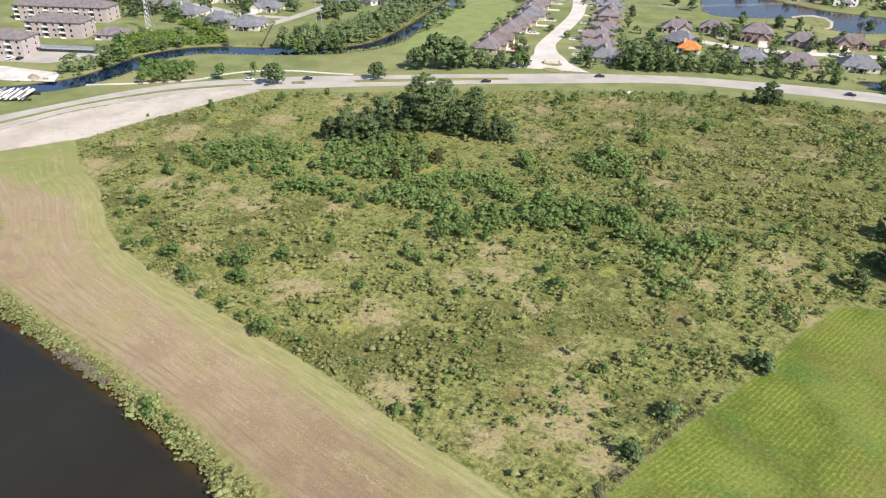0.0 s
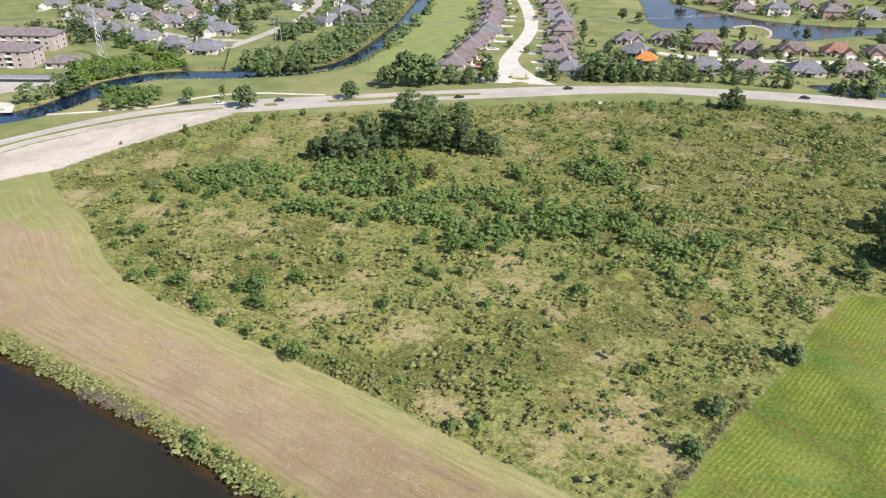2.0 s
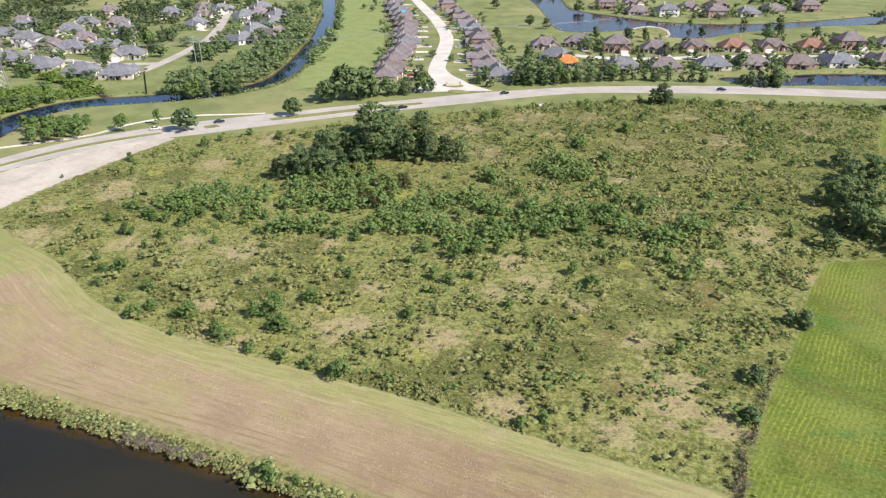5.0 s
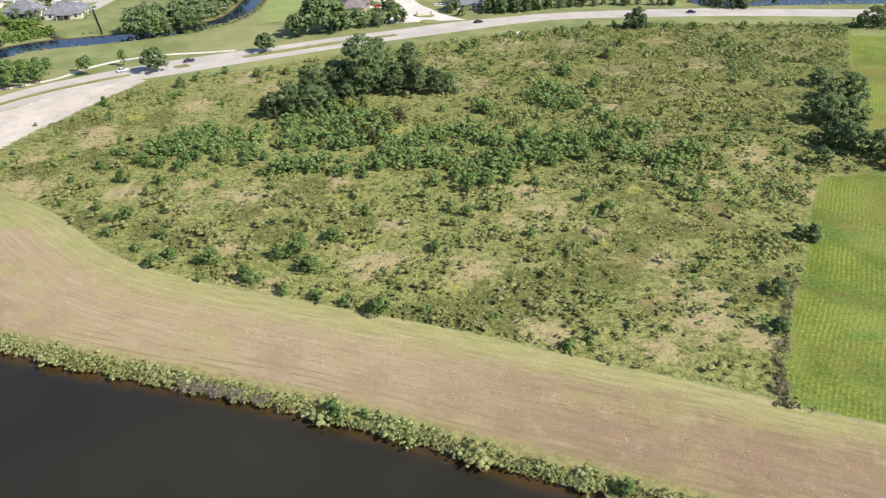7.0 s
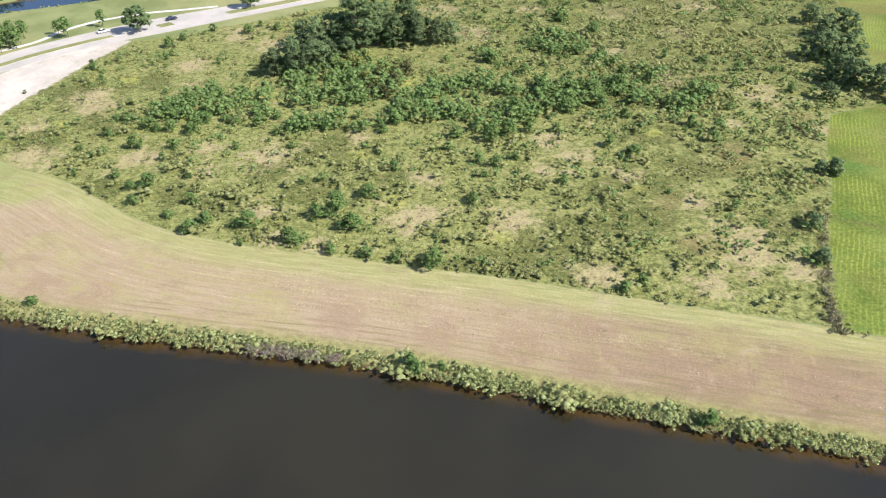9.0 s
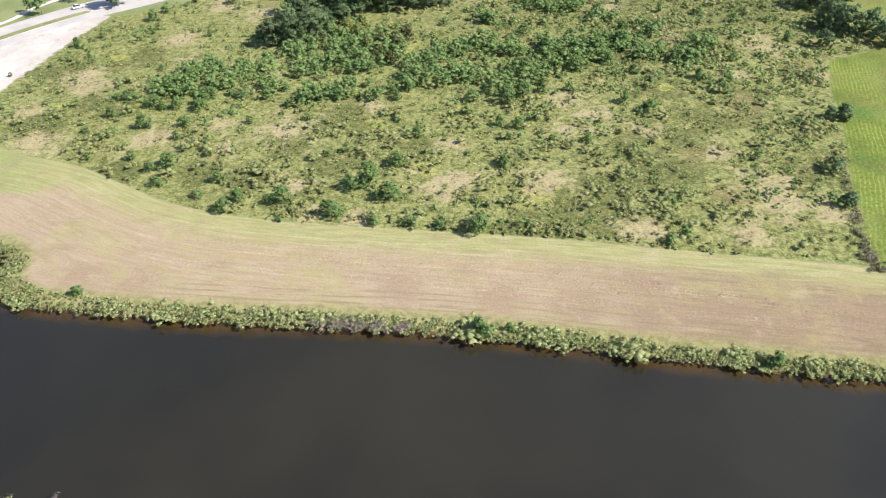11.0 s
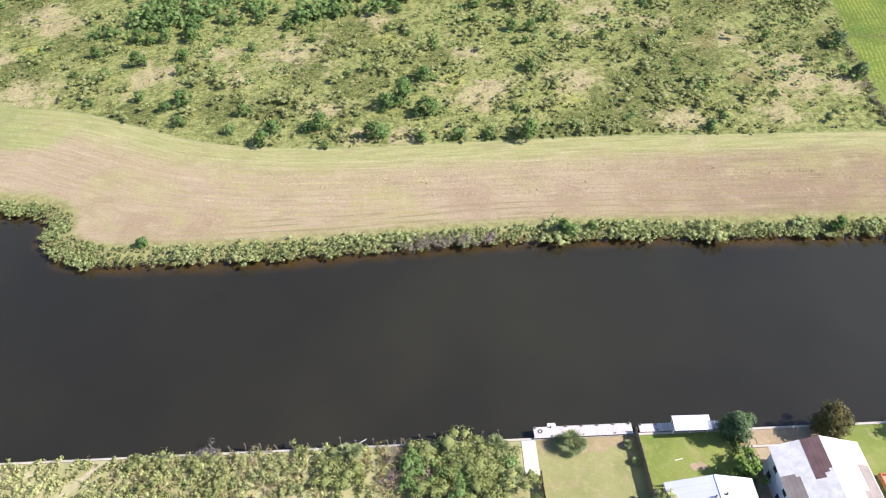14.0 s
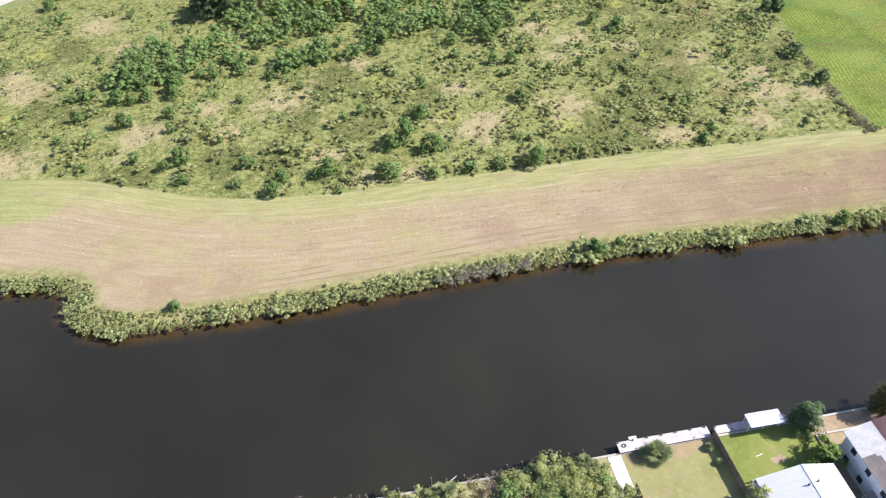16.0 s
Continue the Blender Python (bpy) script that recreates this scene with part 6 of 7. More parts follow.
carport(-262, 146, 28, 44)
sheet("parking", [(-300, 100), (-246, 128), (-236, 150), (-246, 162), (-292, 140)], 0.06, CONCRETE, "grey parking ground beside the apartments", "pavement")
sheet("sand_lot", [(-262, 92), (-232, 100), (-212, 112), (-224, 122), (-260, 112)], 0.05, plain("white_sand", (0.70, 0.66, 0.60), 0.9, vary=0.3, scale=0.15), "pale bare sand lot beside the bayou", "ground")
spoil = Solid()
rs = random.Random(4)
spoil.add([(r * (1 + 0.15 * rs.uniform(-1, 1)) * math.cos(i * 0.628), r * 0.8 * math.sin(i * 0.628), z) for r, z in ((3.2, 0), (2.2, 1.0), (1.0, 1.7)) for i in range(10)] + [(0, 0, 1.9)],
          [(k * 10 + i, k * 10 + (i + 1) % 10, k * 10 + 10 + (i + 1) % 10, k * 10 + 10 + i) for k in (0, 1) for i in range(10)] + [(20 + i, 20 + (i + 1) % 10, 30) for i in range(10)])
heap = link("soil_heap", spoil.mesh("soil_heap"), plain("grey_soil", (0.30, 0.25, 0.21), 0.95))
heap.matrix_basis = pose(-226, 110, 0)
tagged(heap, "small heap of grey-brown soil on the sand", "soil")

# rack of white pipes in the yard beside the bayou
rack = base("pipe_rack", -203, 88, 0, 35)
stack = random.Random(88)
for i in range(26):
    x, z = -9 + (i % 13) * 1.35 + stack.uniform(-0.3, 0.3), 1.2 + 0.75 * (i // 13) + stack.uniform(0, 0.5)
    part("pipe", Solid().tube((x, -6 + stack.uniform(-1, 1), z), (x + stack.uniform(-2, 2), 6 + stack.uniform(-1, 1), z + stack.uniform(-0.2, 0.9)), 0.3, 0.3, 8), WHITE if i % 3 else STEEL, rack)
for py in (-4, 4.4):
    part("rail", Solid().box(-10.5, py, 0, 9.5, py + 0.3, 1.0 if py < 0 else 1.4), DARK, rack)
tagged(rack, "rack of long white pipes in a yard beside the bayou", "pipe rack")


# ---- avenue furniture ----
def lattice_tower(x, y, height, turn):
    t = base("power_tower", x, y, 0, turn)
    legs = [(sx * 1.9, sy * 1.9) for sx in (-1, 1) for sy in (-1, 1)]
    for lx, ly in legs:
        part("leg", Solid().tube((lx, ly, -0.2), (lx * 0.22, ly * 0.22, height), 0.17, 0.11, 5), STEEL, t)
    bracing = Solid()
    levels = 9
    for k in range(levels):
        z0, z1 = height * k / levels, height * (k + 1) / levels
        f0, f1 = 1 - 0.78 * k / levels, 1 - 0.78 * (k + 1) / levels
        for (ax, ay), (bx, by) in zip(legs, (legs[1], legs[3], legs[0], legs[2])):
            bracing.tube((ax * f0, ay * f0, z0), (bx * f1, by * f1, z1), 0.07, 0.07, 4)
    part("bracing", bracing, STEEL, t)
    for z in (0.72, 0.85, 0.97):
        part("crossarm", Solid().tube((-4.2, 0, height * z), (4.2, 0, height * z), 0.13, 0.13, 5), STEEL, t)
    return tagged(t, "tall galvanised steel lattice power tower", "power tower")


def h_frame(x, y, height, turn):
    t = base("power_pole", x, y, 0, turn)
    for px in (-1.6, 1.6):
        part("pole", Solid().tube((px, 0, -0.3), (px, 0, height), 0.26, 0.17, 7), STEEL, t)
    for z in (0.86, 0.97):
        part("crossarm", Solid().box(-4, -0.15, height * z, 4, 0.15, height * z + 0.28), STEEL, t)
    return tagged(t, "pale two-legged power pole with crossarms", "power pole")


lattice_tower(-268, 206, 27, 30)
h_frame(-185, 265, 22, 30)


def cable(points, label, sag=3.0, r=0.05):
    c = bpy.data.curves.new("power_line", "CURVE")
    c.dimensions, c.bevel_depth, c.bevel_resolution = "3D", r, 1
    for a, b in zip(points, points[1:]):
        s = c.splines.new("POLY")
        s.points.add(15)
        for i in range(16):
            t = i / 15
            p = Vector(a).lerp(Vector(b), t)
            s.points[i].co = (p.x, p.y, p.z - sag * 4 * t * (1 - t), 1)
    c.materials.append(CABLE)
    return tagged(new("power_line", c), label, "cable")


for dx in (-3.5, 0, 3.5):
    cable([(-470 + dx, 75, 26), (-268 + dx, 206 + dx * 0.5, 23), (-185 + dx, 265 + dx * 0.5, 20), (-70 + dx, 345, 20), (60 + dx, 450, 20)], "sagging power line strung over the bayou")
for x, y in ((-146, 262), (-128, 275)):
    pole = base("utility_pole", x, y)
    part("pole", Solid().tube((0, 0, -0.3), (0, 0, 10), 0.17, 0.11, 7), POST_WOOD, pole)
    part("crossarm", Solid().box(-1.3, -0.08, 9.2, 1.3, 0.08, 9.4), POST_WOOD, pole)
    tagged(pole, "wooden utility pole with a crossarm on the bank", "utility pole")


def make_car(paint, label):
    car = base("car")
    side = [(-2.25, 0.35), (2.25, 0.35), (2.28, 0.75), (2.0, 0.92), (-2.1, 0.95), (-2.3, 0.75)]
    body = Solid()
    body.add([(x, y, z) for y in (-0.9, 0.9) for x, z in side], [(i, (i + 1) % 6, 6 + (i + 1) % 6, 6 + i) for i in range(6)] + [(5, 4, 3, 2, 1, 0), (6, 7, 8, 9, 10, 11)])
    b = part("body", body, paint, car)
    cabin = Solid()
    cabin.add([(-1.7, -0.82, 0.94), (1.1, -0.82, 0.93), (1.1, 0.82, 0.93), (-1.7, 0.82, 0.94), (-1.1, -0.66, 1.43), (0.35, -0.66, 1.45), (0.35, 0.66, 1.45), (-1.1, 0.66, 1.43)], [(0, 1, 5, 4), (1, 2, 6, 5), (2, 3, 7, 6), (3, 0, 4, 7), (4, 5, 6, 7)])
    part("cabin_glass", cabin, GLASS, car)
    part("roof", Solid().box(-1.05, -0.64, 1.43, 0.32, 0.64, 1.50, 0.03), paint, car)
    for x in (-1.4, 1.4):
        for y in (-0.88, 0.88):
            w = part("wheel", Solid().tube((x, y - 0.1, 0.33), (x, y + 0.1, 0.33), 0.33, 0.33, 12), RUBBER, car)
            part("rim", Solid().tube((x, y - 0.115, 0.33), (x, y + 0.115, 0.33), 0.19, 0.19, 8), STEEL, w)
    for y in (-0.65, 0.65):
        part("headlight", Solid().box(2.2, y - 0.18, 0.62, 2.29, y + 0.18, 0.76), WHITE, car)
        part("tail_light", Solid().box(-2.31, y - 0.18, 0.66, -2.22, y + 0.18, 0.80), RED_CLAY, car)
    return tagged(car, label, "car")


for paint, label, x, y, turn in ((CAR_PAINTS[0], "dark blue car on the avenue", 101, 318, 14), (CAR_PAINTS[1], "black car standing in the near lanes of the avenue", -48, 234, 40), (CAR_PAINTS[0], "dark saloon car on the divided avenue", -120, 186, 45), (CAR_PAINTS[2], "white car on the divided avenue", -141, 168, 48), (CAR_PAINTS[1], "small dark car near the junction", -7, 276, 36), (CAR_PAINTS[2], "white car parked before the apartments", -268, 121, 118), (CAR_PAINTS[1], "dark car parked before the apartments", -264, 124, 118)):
    make_car(paint, label).matrix_basis = pose(x, y, 0.09, 0, 0, turn)

parked = [make_car(plain("car_" + n, c, 0.25), n + " car parked before a house") for n, c in (("red", (0.55, 0.03, 0.02)), ("silver", (0.55, 0.56, 0.58)), ("grey", (0.14, 0.145, 0.15)), ("cream", (0.70, 0.68, 0.62)))]
park = random.Random(17)
for i, (hx, hy, turn, k) in enumerate(LOTS[::2]):
    mid = (-1 if k in (1, 3) else 1) * 18 * 0.27
    m = pose(hx, hy, 0.1, 0, 0, turn) @ pose(mid + park.uniform(-1.2, 1.2), -12.5 - park.uniform(0, 2), 0, 0, 0, 90)
    if i < 4:
        parked[i].matrix_basis = m
    else:
        copy_thing(parked[park.randrange(4)], m)

sign = base("sign_board", 16, 257, 0, 30)
part("board", Solid().box(-1.2, -0.05, 0.5, 1.2, 0.05, 1.7), WHITE, sign)
for px in (-1.0, 1.0):
    part("post", Solid().box(px - 0.05, 0.05, 0, px + 0.05, 0.15, 1.7), FENCE_WOOD, sign)
tagged(sign, "plain white notice board on posts beside the avenue", "sign")

# entrance islands of the street
for x, y, r, name in ((-38, 285, 5.0, "entrance_island"), (-32, 273, 4.5, "entrance_island")):
    ring = [(x + r * 1.3 * math.cos(a * 0.3142) * 0.9, y + r * 0.8 * math.sin(a * 0.3142)) for a in range(20)]
    tagged(link(name, Solid().extrude(ring, 0, 0.24).mesh(name), LAWN), "kerbed planted island at the street's mouth", "kerb", kind="structure")
monument = base("entrance_sign", -38, 285, 0.24, 28)
part("wall", Solid().box(-3.4, -0.35, 0, 3.4, 0.35, 1.5, 0.08), BRICKS[2], monument)
part("pier", Solid().box(-4.2, -0.5, 0, -3.4, 0.5, 2.0, 0.1), BRICKS[0], monument)
part("pier", Solid().box(3.4, -0.5, 0, 4.2, 0.5, 2.0, 0.1), BRICKS[0], monument)
tagged(monument, "low cream entrance wall with two brick piers", "sign wall")


def rail_fence(name, a, b, height, material, label, gap=0.0, board=0.16, post_every=2.4):
    """A fence from a to b: posts, rails and single boards."""
    (ax, ay), (bx, by) = a, b
    length, turn = math.hypot(bx - ax, by - ay), math.degrees(math.atan2(by - ay, bx - ax))
    f = base(name, ax, ay, 0, turn)
    post = Solid().box(-0.06, -0.14, -0.2, 0.06, -0.02, height + 0.05).mesh("post")
    for i in range(int(length / post_every) + 1):
        link("post", post, material, f).location = (i * post_every, 0, 0)
    for z in (0.3, height - 0.3):
        part("rail", Solid().box(0, -0.05, z, length, -0.02, z + 0.09), material, f)
    plank = Solid().box(0, -0.018, 0.03, board - 0.012, 0.012, height, 0.008).mesh("board")
    step = board + gap
    for i in range(int(length / step)):
        link("board", plank, material, f).location = (i * step, 0, 0)
    return tagged(f, label, "fence")


dark_fence = timber("tarred_fence_wood", (0.05, 0.045, 0.04), (0.10, 0.09, 0.08))
rail_fence("fence", (-186, 219), (-222, 262), 1.2, dark_fence, "dark board fence across the lawn by the bayou", 0.02, 0.45, 3.0)
rail_fence("fence", (-272, 236), (-214, 217), 1.4, dark_fence, "dark board fence along the ditch", 0.02, 0.45, 3.0)
rail_fence("fence", (-92, 283), (-107, 297), 1.8, RED_CLAY, "new orange-red board fence round a back yard", 0.01, 0.3, 3.0)
tarp = part("tarp", Solid().add([(-3, -2, 0.0), (3, -2, 0.0), (3, 2, 1.5), (-3, 2, 1.5), (-3, -2, 0.06), (3, -2, 0.06), (3, 2, 1.56), (-3, 2, 1.56)], [(4, 5, 6, 7), (0, 1, 5, 4), (1, 2, 6, 5), (2, 3, 7, 6), (3, 0, 4, 7)]), TARP, None)
tarp.matrix_basis = pose(-149, 497, 4.6, 0, 0, 24)
tagged(tarp, "bright blue tarpaulin laid on a house roof", "tarpaulin")

# ---- near bank: local axes along the seawall (u) and out over the water (v) ----
NEAR_TURN = math.degrees(math.atan2(WALL_B[1] - WALL_A[1], WALL_B[0] - WALL_A[0]))
NEAR = pose(0, wall_y(0), 0, 0, 0, NEAR_TURN)


def at(u, v, z=0.0, turn=0.0):
    return NEAR @ pose(u, v, z, 0, 0, turn)


def near_base(name, u=0.0, v=0.0, z=0.0, turn=0.0):
    ob = new(name)
    ob.matrix_basis = at(u, v, z, turn)
    return ob


def near_sheet(name, u0, v0, u1, v1, z, material, label):
    s = Solid().box(u0, v0, z - 0.25, u1, v1, z)
    ob = link(name, s.mesh(name), material)
    ob.matrix_basis = NEAR
    return tagged(ob, label, "ground", kind="structure")


wall = link("seawall", Solid().box(-400, -0.02, -3, 400, 0.22, 0.02).mesh("seawall"), CAP)
wall.matrix_basis = NEAR
tagged(wall, "vertical concrete seawall along the canal", "seawall", kind="structure")
cap = link("seawall_cap", Solid().box(-400, -0.12, 0.02, 400, 0.26, 0.16, 0.03).mesh("seawall_cap"), CAP)
cap.matrix_basis = NEAR
tagged(cap, "pale concrete coping on the seawall", "seawall", kind="structure")
DRY_TRAIL = lawn_material("trodden_soil", (0.36, 0.31, 0.20), (0.45, 0.39, 0.26), (0.33, 0.32, 0.15))
ROUGH_LOT = lawn_material("rough_lot_grass", (0.265, 0.258, 0.118), (0.360, 0.335, 0.175), (0.43, 0.37, 0.24))
near_sheet("lot_rough", -62, -60, 1.6, -0.14, 0.06, ROUGH_LOT, "overgrown vacant lot behind the seawall")
trail = link("lot_trail", Solid().extrude([(-64.5, -0.4), (-63.4, -0.4), (-67.2, -5.2), (-70.6, -9.6), (-75.4, -15.5), (-76.6, -15.5), (-71.8, -9.4), (-68.4, -5.0)][::-1], 0.0, 0.072).mesh("lot_trail"), DRY_TRAIL)
trail.matrix_basis = NEAR
tagged(trail, "trodden pale tan path across the vacant lot", "path", kind="structure")
near_sheet("lawn_west", -400, -60, -62, -0.14, 0.06, ROUGH_LOT, "mown lawn behind the seawall")
near_sheet("lawn_worn", 1.6, -60, 16.9, -0.14, 0.08, DRY_YARD, "worn yellowing back-yard lawn")
SCORCHED = lawn_material("scorched_grass", (0.275, 0.210, 0.118), (0.320, 0.252, 0.145), (0.26, 0.235, 0.105))
edge = random.Random(83)
ragged_edge = [(16.6 - k * 0.2, -2.3 + 0.5 * math.sin(k * 0.13) + 0.3 * math.sin(k * 0.41) + edge.uniform(-0.3, 0.3)) for k in range(73)]
strip = link("bare_strip", Solid().extrude([(1.9, -0.2), (16.6, -0.2)] + ragged_edge, 0.0, 0.092).mesh("bare_strip"), SCORCHED)
strip.matrix_basis = NEAR
tagged(strip, "scorched brown grass along the dock", "ground", kind="structure")
near_sheet("yard_walk", 18.8, -9.35, 30.4, -8.55, 0.13, CAP, "narrow concrete walk before the white building")
near_sheet("gravel_pad", 17.2, -13.5, 18.5, -9.0, 0.10, CAP, "pale gravel pad beside the white building")
near_sheet("lawn_green", 16.9, -60, 32.2, -0.14, 0.06, YARD, "bright green back-yard lawn")
SOIL = lawn_material("packed_soil", (0.30, 0.23, 0.15), (0.38, 0.30, 0.20), (0.26, 0.24, 0.10))
near_sheet("lawn_bare", 32.2, -60, 46.5, -0.14, 0.05, SOIL, "bare tan earth beside a house")
near_sheet("lawn_east", 46.5, -60, 400, -0.14, 0.06, YARD, "bright green lawn behind the seawall")
near_sheet("slab", -0.6, -5.8, 1.5, -0.16, 0.14, WALKWAY, "pale concrete boat-ramp slab")


def dock(u0, u1, v0, v1, z, label, bump=None):
    d = near_base("dock")
    part("frame", Solid().box(u0, v0 + 0.05, z - 0.32, u1, v0 + 0.2, z - 0.06).box(u0, v1 - 0.2, z - 0.32, u1, v1 - 0.05, z - 0.06), POST_WOOD, d)
    plank = Solid().box(0, v0, z - 0.06, 0.186, v1, z, 0.008).mesh("plank")
    for i in range(int((u1 - u0) / 0.2)):
        link("plank", plank, DECKING, d).location = (u0 + i * 0.2, 0, 0)
    for i in range(int((u1 - u0) / 2.4) + 1):
        for v in ((v1 - 0.15, v0 + 0.25) if i % 2 else (v1 - 0.15,)):
            part("piling", Solid().tube((u0 + 0.25 + i * 2.4, v, -3), (u0 + 0.25 + i * 2.4, v, z + (0.35 if v > v0 + 1 else 0.12)), 0.13, 0.12, 8), POST_WOOD, d)
    if bump:
        part("step", Solid().box(bump[0], v1, z - 0.05, bump[1], v1 + 0.6, z - 0.01, 0.01).box(bump[0] + 0.1, v1 + 0.3, -1.5, bump[0] + 0.25, v1 + 0.45, z - 0.05), DECKING, d)
    return tagged(d, label, "dock")


dock(1.4, 16.5, -0.1, 1.75, 0.62, "long bleached timber dock along the seawall", (3.6, 4.9))
dock(17.5, 30.0, 0.2, 1.55, 0.45, "bleached timber boat dock under a white canopy")
shelter = near_base("boat_canopy", 24.9, 0.2, 0.45, -1.0)
part("roof", Solid().add([(-2.8, -1.25, 1.95), (2.8, -1.25, 1.95), (2.8, 1.2, 2.08), (-2.8, 1.2, 2.08), (-2.8, -1.25, 2.07), (2.8, -1.25, 2.07), (2.8, 1.2, 2.20), (-2.8, 1.2, 2.20)], [(3, 2, 1, 0), (4, 5, 6, 7), (0, 1, 5, 4), (1, 2, 6, 5), (2, 3, 7, 6), (3, 0, 4, 7)]), WHITE_METAL, shelter)
for px in (-2.6, 0, 2.6):
    for py in (-0.5, 0.95):
        part("post", Solid().box(px - 0.06, py - 0.06, -0.1, px + 0.06, py + 0.06, 1.98), WHITE, shelter)
part("beam", Solid().box(-2.75, -0.56, 1.84, 2.75, -0.44, 1.97), WHITE, shelter)
tagged(shelter, "white flat-roofed metal canopy over the boat dock", "canopy")
life_ring = near_base("mooring_ring", 2.4, 1.0, 0.62)
bm = bmesh.new()
segs = [[bm.verts.new(((0.28 + 0.07 * math.cos(b * 1.0472)) * math.cos(a * 0.5236), (0.28 + 0.07 * math.cos(b * 1.0472)) * math.sin(a * 0.5236), 0.07 + 0.07 * math.sin(b * 1.0472))) for b in range(6)] for a in range(12)]
for a in range(12):
    for b in range(6):
        bm.faces.new((segs[a][b], segs[(a + 1) % 12][b], segs[(a + 1) % 12][(b + 1) % 6], segs[a][(b + 1) % 6]))
ring_mesh = bpy.data.meshes.new("ring")
bm.to_mesh(ring_mesh)
bm.free()
link("ring", ring_mesh, DARK, life_ring)
tagged(life_ring, "dark coil of rope lying on the dock", "rope")

na, nb = at(16.75, 0.2).translation, at(17.15, -26).translation
rail_fence("fence", (na.x, na.y), (nb.x, nb.y), 1.9, FENCE_WOOD, "weathered board fence between two back yards", 0.0, 0.16, 2.4)
na, nb = at(1.62, -5.9).translation, at(1.75, -26).translation
rail_fence("fence", (na.x, na.y), (nb.x, nb.y), 1.8, FENCE_WOOD, "brown board fence beside the overgrown lot", 0.0, 0.16, 2.4)
na, nb = at(18.6, -8.3).translation, at(29.0, -7.9).translation
rail_fence("fence", (na.x, na.y), (nb.x, nb.y), 1.0, STEEL, "thin grey wire fence before the metal building", 0.22, 0.05, 2.4)


def ribs(u0, u1, v0, v1, z0, z1, material, parent):
    """A sloped sheet-metal roof side with raised seams."""
    s = Solid()
    s.add([(u0, v0, z0), (u1, v0, z1), (u1, v1, z1), (u0, v1, z0), (u0, v0, z0 - 0.1), (u1, v0, z1 - 0.1), (u1, v1, z1 - 0.1), (u0, v1, z0 - 0.1)], [(0, 1, 2, 3), (7, 6, 5, 4), (4, 5, 1, 0), (5, 6, 2, 1), (6, 7, 3, 2), (7, 4, 0, 3)])
    if s and u0 > u1:
        s.f = [f[::-1] for f in s.f]
    ob = part("roof", s, material, parent)
    n = int(abs(v1 - v0) / 1.0)
    for i in range(n + 1):
        v = v0 + (v1 - v0) * i / n
        seam = Solid().add([(u0, v - 0.03, z0 + 0.005), (u1, v - 0.03, z1 + 0.005), (u1, v + 0.03, z1 + 0.005), (u0, v + 0.03, z0 + 0.005), (u0, v - 0.02, z0 + 0.04), (u1, v - 0.02, z1 + 0.04), (u1, v + 0.02, z1 + 0.04), (u0, v + 0.02, z0 + 0.04)], [(4, 5, 6, 7), (0, 1, 5, 4), (2, 3, 7, 6), (3, 0, 4, 7), (1, 2, 6, 5)])
        part("seam", seam, material, ob)
    return ob


shed = near_base("metal_building")
U0, U1, RU, V0, V1, EZ, RZ = 18.6, 30.2, 24.9, -26.0, -9.6, 3.0, 4.6
part("wall", Solid().box(U0, V0, -0.2, U1, V1, EZ).add([(U0, V1, EZ), (U1, V1, EZ), (RU, V1, RZ)], [(0, 2, 1)]), SIDING, shed)
ribs(U0 - 0.4, RU, V0 - 0.4, V1 + 0.4, EZ - 0.05, RZ + 0.1, WHITE_METAL, shed)
ribs(U1 + 0.4, RU, V0 - 0.4, V1 + 0.4, EZ - 0.05, RZ + 0.1, WHITE_METAL, shed)
part("ridge_cap", Solid().box(RU - 0.18, V0 - 0.42, RZ + 0.06, RU + 0.18, V1 + 0.42, RZ + 0.15, 0.04), WHITE_METAL, shed)
for u, v in ((24.2, -12.3), (25.8, -12.0)):
    zz = RZ + 0.1 - abs(u - RU) * 0.27
    part("vent_pipe", Solid().tube((u, v, zz - 0.1), (u, v, zz + 0.45), 0.12, 0.12, 8), DARK, shed)
window(shed, 22, V1, 1.0, 1.0, 1.0, "n")
window(shed, 27.5, V1, 1.0, 1.0, 1.0, "n")
tagged(shed, "white metal building with a low gabled seam roof", "building")

